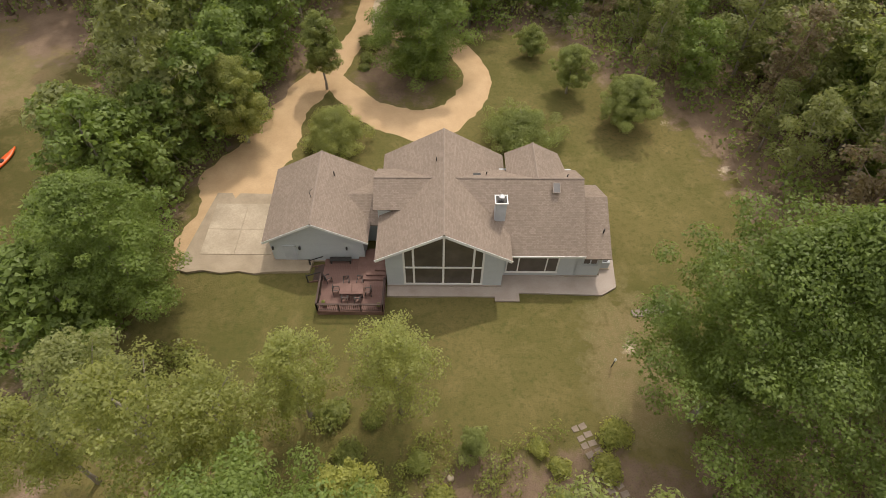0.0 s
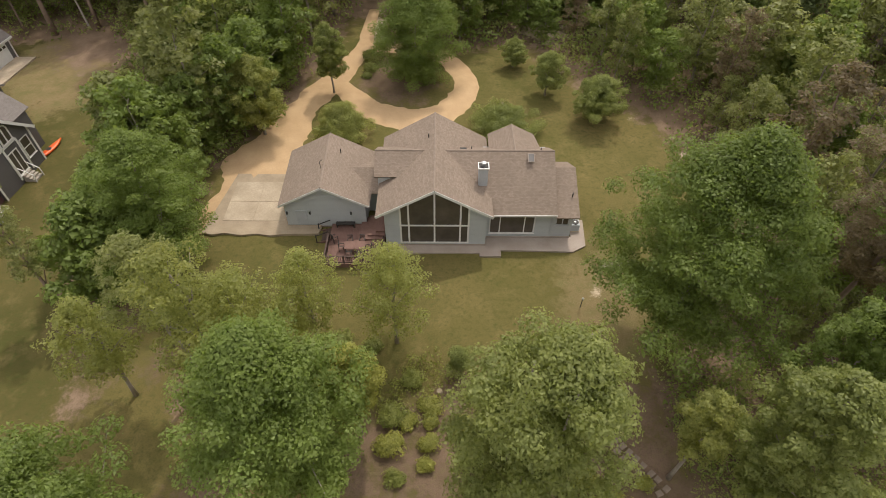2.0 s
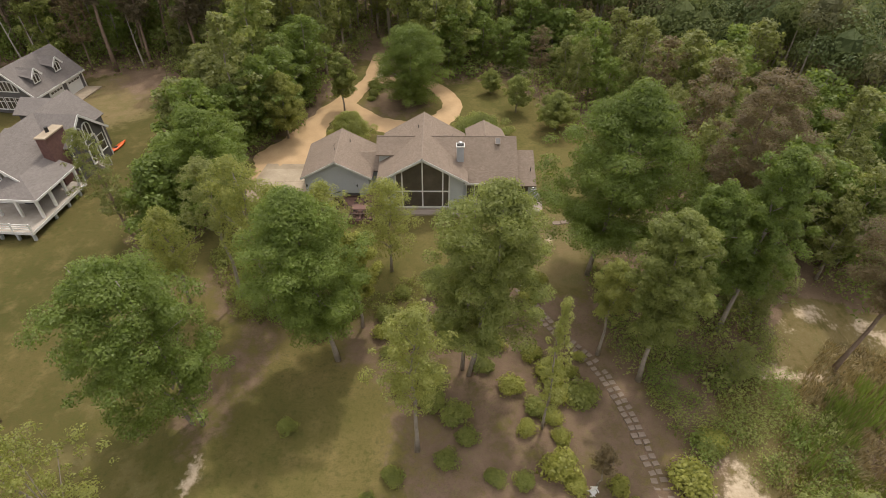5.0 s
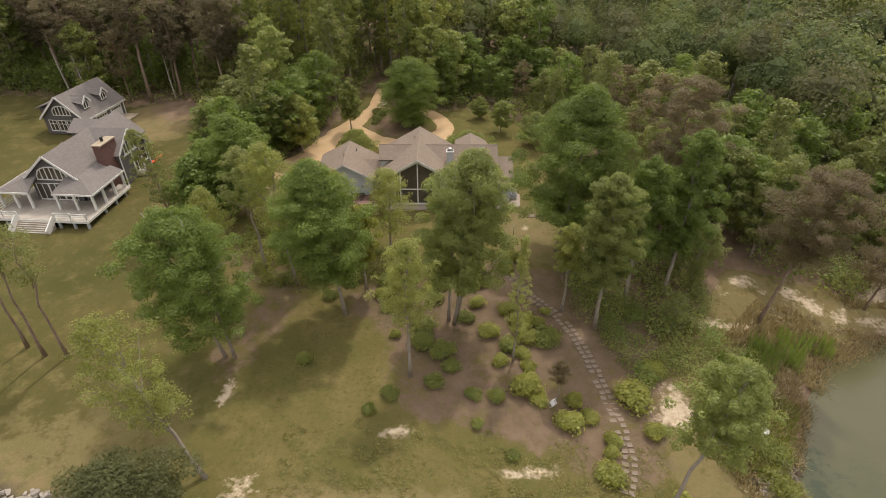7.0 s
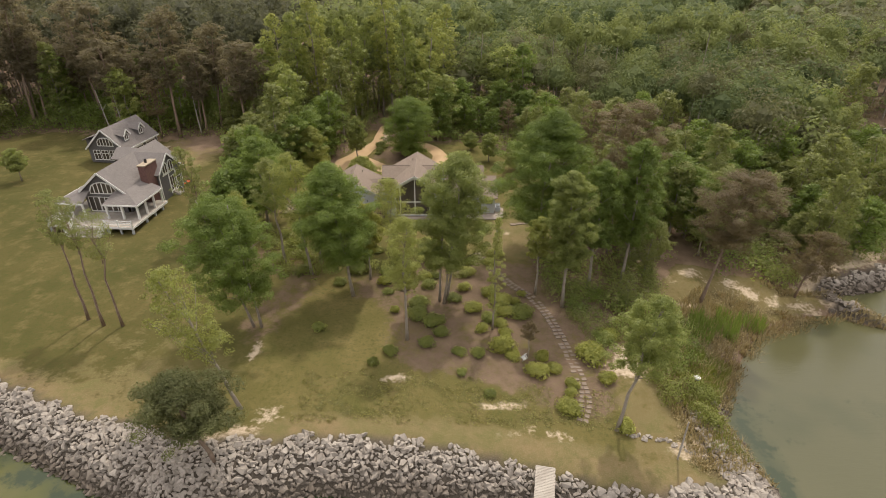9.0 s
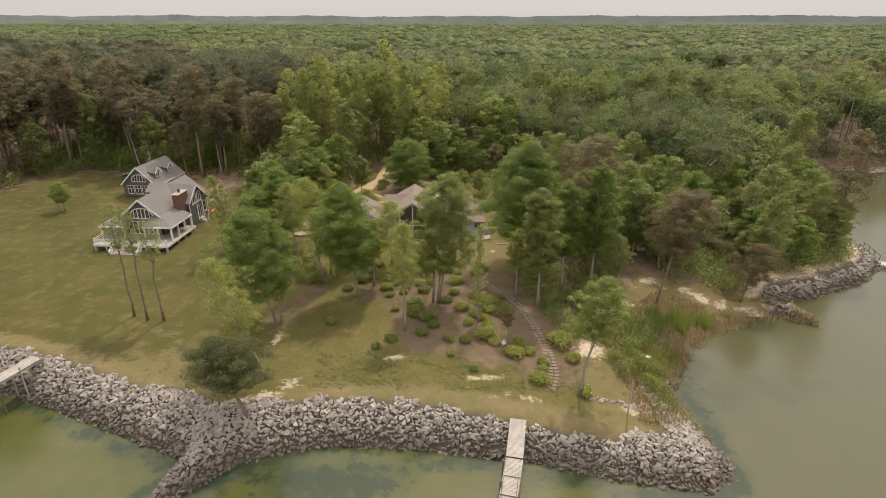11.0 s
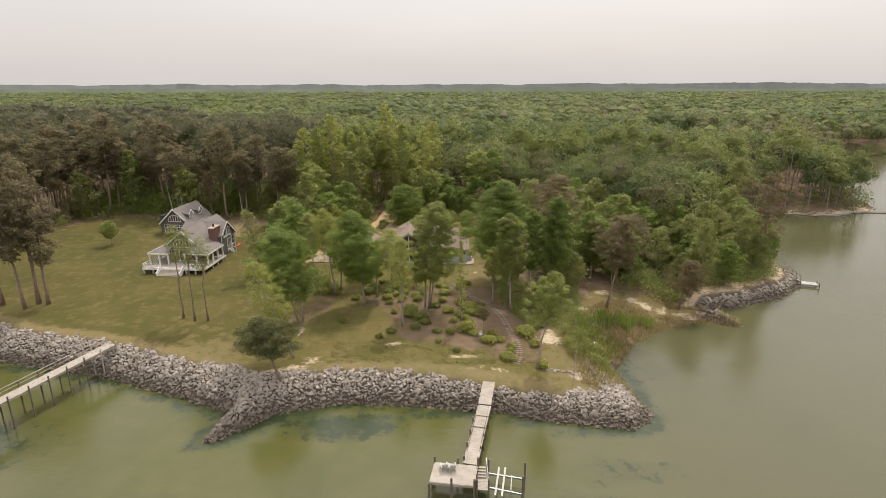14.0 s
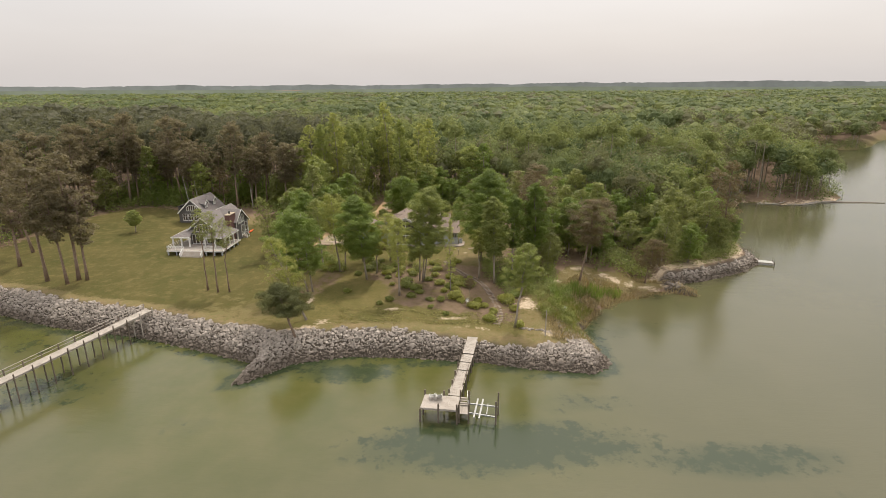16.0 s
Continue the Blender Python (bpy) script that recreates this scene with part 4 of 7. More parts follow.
def air_unit(x, y, z):
    u = thing("air_conditioner", "grey outdoor air-conditioning unit with a round fan grille", "air conditioner", x, y, z)
    part("casing", box(-0.42, 0.42, -0.42, 0.42, 0.06, 0.85, 0.03), M_TRIM_GREY, u)
    part("base", box(-0.5, 0.5, -0.5, 0.5, 0.0, 0.06), M_CONCRETE, u)
    part("fan_guard", tube([(0, 0, 0.85), (0, 0, 0.9)], [0.34, 0.34], 16), M_DARK, u)
    part("fan_hub", tube([(0, 0, 0.9), (0, 0, 0.93)], [0.1, 0.1], 10), M_METAL, u)


air_unit(13.55, 28.3, 0.33)
air_unit(13.6, 29.9, 0.1)
for x, y in ((-14.75, 28.4), (-11.9, 28.5), (-8.0, 28.5)):
    lamp = thing("wall_lamp", "small dark lantern on the pale garage wall", "lamp", x if x > -14 else -14.1, 28.645, 2.05, group="lanterns on the garage")
    part("bracket", box(-0.05, 0.05, -0.1, 0.0, 0.0, 0.08), M_DARK, lamp)
    part("lantern", box(-0.07, 0.07, -0.2, -0.06, -0.16, 0.1), M_DARK, lamp)

# ---- grey house across the lawn ----
NX, NY, NT = -49.0, 32.0, -4.0
NG = 0.4
villa = thing("house", "slate-grey house with white trim, dormers and a wide porch", "house", NX, NY, 0, NT)
V = Matrix.Identity(4)


def arch_window(parent, axis, at, a0, a1, z0, z1, rise, cols, out):
    """A window with an arched head: frame boards, panes and bars."""
    w = thing("window", "", "")
    w.parent = parent
    mid, half = (a0 + a1) / 2, (a1 - a0) / 2

    def head(a):
        return z1 + rise * math.sqrt(max(0.0, 1 - ((a - mid) / half) ** 2))

    edges = np.linspace(a0, a1, cols + 1)
    for p, q in zip(edges, edges[1:]):
        s = np.linspace(p + 0.07, q - 0.07, 5)
        pane_shape(w, axis, at, [(s[0], z0 + 0.06), (s[-1], z0 + 0.06)] + [(a, head(a) - 0.1) for a in s[::-1]], out)
    t0 = at + out * 0.04

    def pt(a, z):
        return (a, t0, z) if axis == "y" else (t0, a, z)

    for e in edges:
        part("mullion", beam(pt(e, z0), pt(e, head(e)), 0.1, 0.14), M_TRIM, w)
    part("window_sill", beam(pt(a0 - 0.1, z0), pt(a1 + 0.1, z0), 0.12, 0.14), M_TRIM, w)
    s = np.linspace(a0, a1, 11)
    bm = bmesh.new()
    for p, q in zip(s, s[1:]):
        add_beam(bm, pt(p, head(p)), pt(q, head(q)), 0.1, 0.16)
    part("window_frame", bm, M_TRIM, w)
    return w


def rakes(parent, axis, at, a0, a1, e0, e1, mid, apex):
    for a, e in ((a0, e0), (a1, e1)):
        p, q = ((a, at, e - 0.1), (mid, at, apex - 0.1)) if axis == "y" else ((at, a, e - 0.1), (at, mid, apex - 0.1))
        part("rake_board", beam(p, q, 0.08, 0.3), M_TRIM, parent)


FLOOR = 1.25
SG = M_SHINGLE_GREY
# main body, ridge along the depth
RX, RZ2 = 0.25, 8.05
roof_plane("roof", [(-3.5, -6.9, 4.85), (-3.5, 10.6, 4.85), (RX, 10.6, RZ2), (RX, -6.9, RZ2)], SG, villa)
roof_plane("roof", [(4.1, 10.6, 4.75), (4.1, -6.9, 4.75), (RX, -6.9, RZ2), (RX, 10.6, RZ2)], SG, villa)
part("wall", gable_wall("y", -6.4, 0.2, -3.0, 3.5, FLOOR, 5.0, RZ2 - 0.2, RX), M_SIDING_GREY, villa)
part("wall", gable_wall("y", 10.0, 0.2, -3.0, 3.5, 0.0, 5.0, RZ2 - 0.2, RX), M_SIDING_GREY, villa)
part("wall", box(-3.0, -2.8, -6.2, 10.0, 0.0, 4.9), M_SIDING_GREY, villa)
part("wall", box(3.8, 4.0, -6.2, 10.0, 0.0, 4.75), M_SIDING_GREY, villa)
rakes(villa, "y", -6.92, -3.5, 4.1, 4.85, 4.75, RX, RZ2)
arch_window(villa, "y", -6.42, -1.9, 2.4, 4.45, 4.95, 1.35, 6, -1)
for a in (-2.5, -0.7, 1.1):
    window(villa, "y", -6.42, a, a + 1.6, FLOOR + 0.25, FLOOR + 2.55, (a + 0.8,))
# gable to the side
roof_plane("roof", [(6.0, -0.2, 5.2), (6.0, 3.45, 8.0), (RX, 3.45, 8.0), (2.9, -0.2, 5.2)], SG, villa)
roof_plane("roof", [(6.0, 7.9, 4.3), (2.3, 7.9, 4.3), (RX, 3.45, 8.0), (6.0, 3.45, 8.0)], SG, villa)
part("wall", gable_wall("x", 5.4, 0.2, 0.4, 7.4, 0.0, 4.7, 7.8, 3.45), M_SIDING_GREY, villa)
part("wall", box(4.0, 5.4, 7.1, 7.3, 0.0, 4.7), M_SIDING_GREY, villa)
part("wall", box(4.0, 5.4, 0.4, 0.6, 0.0, 4.9), M_SIDING_GREY, villa)
rakes(villa, "x", 6.03, 0.0, 7.9, 5.3, 4.3, 3.45, 8.0)
for a in (1.85, 3.65):
    arch_window(villa, "x", 5.62, a, a + 1.45, 4.65, 5.9, 0.55, 2, 1)
window(villa, "x", 5.6, 3.45, 4.75, 1.2, 3.6, (4.1,), out=1)
window(villa, "x", 5.6, 5.65, 6.75, 1.9, 3.9, (), (2.9,), 1)
for a, b in (((5.65, 1.55, 4.45), (5.65, 5.35, 4.45)), ((5.65, 3.25, 0.7), (5.65, 3.25, 5.9)), ((5.65, 5.35, 0.7), (5.65, 5.35, 4.5)), ((5.65, 7.3, 0.0), (5.65, 7.3, 4.6)), ((5.65, 0.45, 0.0), (5.65, 0.45, 4.9))):
    part("trim_board", beam(a, b, 0.08, 0.2), M_TRIM, villa)
# chimney
ch = thing("chimney", "", "")
ch.parent = villa
part("brickwork", box(4.05, 5.25, -2.1, 1.3, -0.1, 7.45), M_BRICK, ch, "red brick chimney stack")
part("crown", box(3.95, 5.35, -2.2, 1.4, 7.45, 7.65, 0.03), M_CONCRETE, ch)
part("flue", tube([(4.6, -0.5, 7.65), (4.6, -0.5, 8.25)], [0.22, 0.2], 10), M_DARK, ch)
# porch roofs, to both sides of the gable and along the right side
EAVE, HEAD, FRONT = 3.75, 5.05, -9.1
roof_plane("roof", [(1.4, FRONT, EAVE), (7.0, FRONT, EAVE), (3.9, -6.3, HEAD), (2.2, -6.3, HEAD)], SG, villa, 0.14)
roof_plane("roof", [(7.0, FRONT, EAVE), (7.0, -1.5, EAVE), (4.0, -1.5, HEAD), (3.9, -6.3, HEAD)], SG, villa, 0.14)
roof_plane("roof", [(-6.5, FRONT, EAVE), (-1.8, FRONT, EAVE), (-2.0, -6.3, HEAD), (-3.0, -6.3, HEAD)], SG, villa, 0.14)
roof_plane("roof", [(-6.5, -1.0, EAVE), (-6.5, FRONT, EAVE), (-3.0, -6.3, HEAD), (-3.0, -1.0, HEAD)], SG, villa, 0.14)
for a, b in (((1.4, FRONT), (7.0, FRONT)), ((7.0, FRONT), (7.0, -1.5)), ((-6.5, FRONT), (-1.8, FRONT)), ((-6.5, FRONT), (-6.5, -1.0))):
    part("fascia", beam((*a, EAVE - 0.12), (*b, EAVE - 0.12), 0.1, 0.26), M_TRIM, villa)
for x, y in ((1.7, -8.8), (4.2, -8.8), (6.7, -8.8), (6.7, -6.5), (6.7, -4.2), (6.7, -1.8), (-6.2, -8.8), (-4.1, -8.8), (-2.1, -8.8), (-6.2, -5.0), (-6.2, -1.4)):
    part("column", box(x - 0.15, x + 0.15, y - 0.15, y + 0.15, FLOOR, EAVE - 0.2, 0.02), M_TRIM, villa)
part("porch_floor", box(-6.4, 7.1, -11.6, -6.2, FLOOR - 0.25, FLOOR), M_GREY_WOOD, villa)
part("porch_floor", box(4.0, 7.1, -6.2, -1.2, FLOOR - 0.25, FLOOR), M_GREY_WOOD, villa)
part("porch_floor", box(-6.4, -3.0, -6.2, -0.8, FLOOR - 0.25, FLOOR), M_GREY_WOOD, villa)
part("band_board", box(-6.46, 7.16, -11.66, -11.6, FLOOR - 0.35, FLOOR - 0.02), M_TRIM, villa)
part("band_board", box(7.1, 7.16, -11.6, -1.2, FLOOR - 0.35, FLOOR - 0.02), M_TRIM, villa)
part("band_board", box(-6.46, -6.4, -11.6, -0.8, FLOOR - 0.35, FLOOR - 0.02), M_TRIM, villa)
for x in (-6.2, -4.2, -2.6, 3.0, 5.0, 6.9):
    for y in (-11.4, -7.5):
        part("pier", box(x - 0.14, x + 0.14, y - 0.14, y + 0.14, -0.3, FLOOR - 0.25), M_TRIM_GREY, villa)
for y in (-5.0, -2.7):
    part("pier", box(6.76, 7.04, y - 0.14, y + 0.14, -0.3, FLOOR - 0.25), M_TRIM_GREY, villa)


def white_rail(a, b):
    up = Vector((0, 0, 1))
    a, b = Vector((*a, FLOOR)), Vector((*b, FLOOR))
    for h in (0.3, 0.6, 0.92):
        part("rail", beam(a + up * h, b + up * h, 0.06, 0.1), M_TRIM, villa)
    n = max(1, round((b - a).length / 2.2))
    for i in range(n + 1):
        p = a.lerp(b, i / n)
        part("rail_post", box(p.x - 0.08, p.x + 0.08, p.y - 0.08, p.y + 0.08, FLOOR, FLOOR + 1.05), M_TRIM, villa)


white_rail((2.7, -11.5), (7.0, -11.5))
white_rail((-6.3, -11.5), (-2.4, -11.5))
white_rail((-6.3, -11.5), (-6.3, -6.0))
for i in range(7):
    part("step", box(-2.3, 2.5, -11.66 - 0.24 * (i + 1), -11.66 - 0.24 * i, -0.3, FLOOR - 0.18 * (i + 1) - 0.02), M_GREY_WOOD, villa)
for x in (-2.4, 2.6):
    part("stair_wall", beam((x, -11.6, FLOOR + 0.3), (x, -13.4, 0.4), 0.16, 0.9), M_TRIM, villa)
# low rear wings
roof_plane("roof", [(-7.4, 3.0, 3.4), (-3.0, 3.0, 3.4), (-3.0, 5.5, 4.6), (-6.6, 5.5, 4.6)], SG, villa)
roof_plane("roof", [(-3.0, 8.5, 3.4), (-7.4, 8.5, 3.4), (-6.6, 5.5, 4.6), (-3.0, 5.5, 4.6)], SG, villa)
part("wall", box(-7.0, -3.0, 3.5, 8.1, 0.0, 3.5), M_SIDING_GREY, villa)
roof_plane("roof", [(-9.5, 10.7, 3.9), (-2.6, 10.7, 3.9), (-2.6, 13.4, 5.4), (-9.5, 13.4, 5.4)], SG, villa)
roof_plane("roof", [(-2.6, 16.2, 3.9), (-9.5, 16.2, 3.9), (-9.5, 13.4, 5.4), (-2.6, 13.4, 5.4)], SG, villa)
part("wall", box(-9.0, -3.0, 11.2, 15.8, 0.0, 3.9), M_SIDING_GREY, villa)
window(villa, "y", 3.5, -6.2, -4.4, 1.4, 2.9, (-5.3,))
window(villa, "x", -3.0, 12.0, 14.0, 1.3, 2.9, (13.0,), out=1)
# side steps and lattice under the wall
for i in range(4):
    part("step", box(5.6 + 0.3 * i, 5.9 + 0.3 * i, 3.5, 4.7, -0.1, 1.05 - 0.18 * i), M_GREY_WOOD, villa)
for y in (3.5, 4.7):
    part("rail", beam((5.65, y, 2.0), (6.9, y, 1.2), 0.06, 0.08), M_TRIM, villa)
    part("rail_post", box(6.82, 6.92, y - 0.05, y + 0.05, 0.1, 1.3), M_TRIM, villa)
part("skirt", box(4.02, 4.06, -6.1, -2.2, -0.1, FLOOR - 0.3), M_DARK, villa)

# garage behind it
coach = thing("garage", "slate-grey two-door garage with dormers under a shingle roof", "garage", -61.95, 56.2, 0, -6.5)
GW, GD, GEV, GAP = 4.2, 5.9, 3.45, 7.45
CG = 0.6
roof_plane("roof", [(-GW, -GD, GEV), (-GW, GD, GEV), (0, GD, GAP), (0, -GD, GAP)], SG, coach)
roof_plane("roof", [(GW, GD, GEV), (GW, -GD, GEV), (0, -GD, GAP), (0, GD, GAP)], SG, coach)
part("wall", gable_wall("y", -GD + 0.45, 0.2, -3.8, 3.8, CG, GEV + 0.2, GAP - 0.2, 0), M_SIDING_GREY, coach)
part("wall", gable_wall("y", GD - 0.65, 0.2, -3.8, 3.8, CG, GEV + 0.2, GAP - 0.2, 0), M_SIDING_GREY, coach)
part("wall", box(-3.8, -3.6, -GD + 0.65, GD - 0.65, CG, GEV + 0.2), M_SIDING_GREY, coach)
part("wall", box(3.6, 3.8, -GD + 0.65, GD - 0.65, CG, GEV + 0.2), M_SIDING_GREY, coach)
rakes(coach, "y", -GD - 0.02, -GW, GW, GEV, GEV, 0, GAP)
part("fascia", box(GW - 0.02, GW + 0.06, -GD, GD, GEV - 0.3, GEV - 0.02), M_TRIM, coach)
arch_window(coach, "y", -GD + 0.43, -1.6, 1.6, 4.1, 4.8, 0.9, 5, -1)
for a in (-2.9, -1.2, 0.5):
    window(coach, "y", -GD + 0.43, a, a + 1.3, 1.3, 3.1, (a + 0.65,), (2.5,))
for y in (-2.6, 1.6):
    d = part("garage_door", box(3.82, 3.88, y, y + 3.1, CG, CG + 2.35, 0.01), M_WHITE, coach, "white sectional garage door")
    for k in range(4):
        part("pane", box(3.885, 3.9, y + 0.25 + 0.7 * k, y + 0.75 + 0.7 * k, CG + 1.85, CG + 2.15), M_GLASS, d)
    part("trim_board", box(3.8, 3.92, y - 0.14, y - 0.02, CG, CG + 2.5), M_TRIM, coach)
part("trim_board", box(3.8, 3.92, 5.4, 5.55, CG, GEV), M_TRIM, coach)
for y in (-3.0, 1.8):
    dm = thing("dormer", "", "")
    dm.parent = coach
    roof_plane("roof", [(3.3, y - 1.15, 5.7), (0.9, y - 1.15, 6.2), (0.6, y, 6.95), (3.4, y, 6.95)], SG, dm, 0.1)
    roof_plane("roof", [(0.9, y + 1.15, 6.2), (3.3, y + 1.15, 5.7), (3.4, y, 6.95), (0.6, y, 6.95)], SG, dm, 0.1)
    part("wall", gable_wall("x", 2.95, 0.12, y - 0.85, y + 0.85, 4.4, 5.75, 6.75, y), M_SIDING_GREY, dm)
    part("wall", box(1.0, 2.95, y - 0.85, y + 0.85, 4.4, 5.7), M_SIDING_GREY, dm)
    rakes(dm, "x", 3.42, y - 1.15, y + 1.15, 5.7, 5.7, y, 6.95)
    arch_window(dm, "x", 3.08, y - 0.6, y + 0.6, 4.75, 5.6, 0.5, 2, 1)
dm = thing("dormer", "", "")
dm.parent = coach
roof_plane("roof", [(-5.2, -5.0, 5.0), (-5.2, 3.0, 5.0), (-1.0, 3.0, 6.4), (-1.0, -5.0, 6.4)], SG, dm)
part("wall", box(-4.6, -2.0, -4.6, 2.6, CG, 5.0), M_SIDING_GREY, dm)
tagged(part("pavement_apron", prism([(-58.1, 53.2), (-55.6, 53.4), (-54.9, 61.0), (-57.6, 61.0)], 0.5, 0.74), M_CONCRETE), "pale concrete apron before the garage doors", "apron", kind="structure")

# kayak leaning by the house wall
def kayak(x, y, z, turn):
    k = thing("kayak", "bright orange plastic kayak lying on the grass", "kayak", x, y, z, turn)
    bm = bmesh.new()
    rings = []
    for s in np.linspace(-1, 1, 13):
        w = 0.42 * (1 - abs(s) ** 2.4) + 0.015
        lift = 0.18 * s * s
        rings.append([bm.verts.new((s * 2.1, w * math.cos(a), lift + 0.2 + 0.2 * (1 - 0.5 * abs(s)) * math.sin(a))) for a in np.linspace(0, 2 * math.pi, 10, endpoint=False)])
    for r0, r1 in zip(rings, rings[1:]):
        for j in range(10):
            bm.faces.new((r0[j], r0[(j + 1) % 10], r1[(j + 1) % 10], r1[j]))
    bm.faces.new(rings[0][::-1]), bm.faces.new(rings[-1])
    part("hull", bm, M_ORANGE, k, smooth=True)
    part("seat_well", tube([(0, 0, 0.36), (0, 0, 0.42)], [0.3, 0.3], 12), M_DARK, k)


kayak(-43.05, 40.2, 0.35, 78)

# ---- docks ----
def planks(a, b, width, z0, z1, parent, material=None, pitch=0.15):
    """Boards laid across a walkway from a to b."""
    a, b = Vector((*a, z0)), Vector((*b, z1))
    d = (b - a).normalized()
    side = Vector((-d.y, d.x, 0)).normalized()
    n = int((b - a).length / pitch)
    rng = random.Random(n)
    for i in range(n):
        c = a + d * pitch * (i + 0.5)
        w = width / 2 + rng.uniform(-0.02, 0.02)
        dz = Vector((0, 0, rng.uniform(-0.006, 0.006)))
        part("plank", beam(c - side * w + dz, c + side * w + dz, pitch - 0.015, 0.04), material or M_GREY_WOOD, parent)


def pile(parent, x, y, top, r=0.13, lean=0.0):
    part("post", tube([(x, y, -7.2), (x + lean, y, top)], [r, r * 0.92], 9), M_PILE, parent)


dock = thing("dock", "weathered grey timber dock stepping down over the rocks", "dock")
line = [(13.5, -21.9, -1.42), (12.45, -27.3, -1.66), (12.47, -27.2, -1.8), (11.95, -29.4, -1.92), (11.97, -29.3, -2.03), (11.4, -31.6, -2.12), (11.44, -31.45, -2.24), (9.95, -38.3, -2.3)]
for p, q in ((0, 1), (2, 3), (4, 5), (6, 7)):
    planks(line[p][:2], line[q][:2], 1.7, line[p][2], line[q][2], dock)
d = Vector((line[0][0] - line[-1][0], line[0][1] - line[-1][1], 0)).normalized()
side = Vector((-d.y, d.x, 0))
for i in range(7):
    y = -23.5 - 2.35 * i
    x = np.interp(-y, [21.4, 38.3], [13.5, 9.95])
    z = np.interp(-y, [21.4, 38.3], [-1.6, -2.4])
    for s in (-0.8, 0.8):
        tall = 0.65 if (s < 0 and i > 1) else 0.25 if i in (4, 5) else -0.1
        pile(dock, x - side.x * s, y - side.y * s, z + tall)
for s in (-0.7, 0.7):
    part("joist", beam((13.5 - side.x * s, -21.9 - side.y * s, -1.6), (9.95 - side.x * s, -38.3 - side.y * s, -2.48), 0.06, 0.2), M_PILE, dock)
head = thing("dock_platform", "grey timber dock head on wooden piles over the water", "dock platform")
for i in range(30):
    q = Vector((6.05, -37.9, -2.28)).lerp(Vector((5.45, -41.0, -2.28)), i / 29)
    part("plank", beam(q, q + Vector((4.75, -1.05 + 0.35, 0)), 0.1, 0.04), M_GREY_WOOD, head)
for a, b in (((5.5, -41.05), (10.2, -41.75)), ((6.0, -37.85), (5.45, -41.0)), ((10.75, -38.6), (10.2, -41.7))):
    part("edge_beam", beam((*a, -2.42), (*b, -2.42), 0.07, 0.22), M_GREY_WOOD, head)
for x, y, t in ((5.4, -41.1, -2.4), (7.8, -41.45, -1.5), (10.2, -41.85, -1.4), (6.0, -37.7, -1.6), (8.6, -38.0, -1.6), (10.85, -38.4, -1.3), (5.75, -39.4, -2.4)):
    pile(head, x, y, t)
low = thing("dock_landing", "lower timber landing with steps beside the dock head", "landing")
for i in range(12):
    part("plank", beam((10.5 + 0.02 * i, -41.2 + 0.22 * i, -3.1), (11.7 + 0.02 * i, -41.35 + 0.22 * i, -3.1), 0.2, 0.04), M_GREY_WOOD, low)
for i in range(4):
    part("step", beam((10.75, -38.5 - 0.3 * i, -2.45 - 0.16 * i), (11.7, -38.6 - 0.3 * i, -2.45 - 0.16 * i), 0.26, 0.05), M_GREY_WOOD, low)
for x, y, t in ((10.5, -41.5, -1.6), (11.75, -41.6, -1.5), (12.0, -38.5, -1.4)):
    pile(low, x, y, t, 0.11)
part("handrail", tube([(11.75, -38.4, -1.35), (11.75, -39.8, -1.7), (11.75, -41.4, -1.9)], [0.03] * 3, 6), M_METAL, low)
part("rail_post", tube([(11.75, -39.8, -3.1), (11.75, -39.8, -1.7)], [0.03, 0.03], 6), M_METAL, low)


def adirondack(x, y, z, turn):
    c = thing("adirondack_chair", "pale slatted adirondack chair on the dock head", "chair", x, y, z, turn, "chairs on the dock")
    for i in range(5):
        part("back_slat", beam((-0.26 + 0.13 * i, 0.18, 0.3), (-0.30 + 0.15 * i, 0.55, 1.0 - 0.03 * abs(i - 2)), 0.11, 0.025), M_PALE, c)
    for i in range(5):
        part("seat_slat", beam((-0.28, -0.38 + 0.13 * i, 0.40 - 0.03 * i), (0.28, -0.38 + 0.13 * i, 0.40 - 0.03 * i), 0.11, 0.025), M_PALE, c)
    for s in (-0.36, 0.36):
        part("armrest", beam((s, -0.42, 0.56), (s, 0.4, 0.54), 0.14, 0.03), M_PALE, c)
        part("leg", box(s - 0.03, s + 0.03, -0.42, -0.32, 0, 0.55), M_PALE, c)
        part("leg", beam((s, -0.3, 0.33), (s, 0.5, 0.04), 0.03, 0.1), M_PALE, c)
    return c


adirondack(7.05, -39.0, -2.26, 190)
adirondack(7.95, -39.1, -2.26, 184)
lift = thing("boat_lift", "aluminium boat lift with cradle beams between dark piles", "boat lift")
for x, y in ((15.85, -39.8), (15.3, -42.0)):
    pile(lift, x, y, -0.9, 0.12)
for a, b in (((12.1, -38.4), (15.8, -39.3)), ((11.8, -40.6), (15.3, -41.7))):
    part("cross_beam", beam((*a, -3.45), (*b, -3.45), 0.14, 0.2), M_METAL, lift)
for a, b in (((13.3, -37.6), (12.4, -42.1)), ((14.0, -37.7), (13.1, -42.2)), ((14.55, -39.0), (14.15, -41.4))):
    part("bunk", beam((*a, -3.22), (*b, -3.22), 0.2 if a[0] < 14.3 else 0.1, 0.14), M_PALE, lift)
for x, y in ((12.1, -38.4), (11.85, -40.6)):
    part("hanger", tube([(x, y, -3.5), (x, y, -1.5)], [0.05, 0.05], 6), M_METAL, lift)

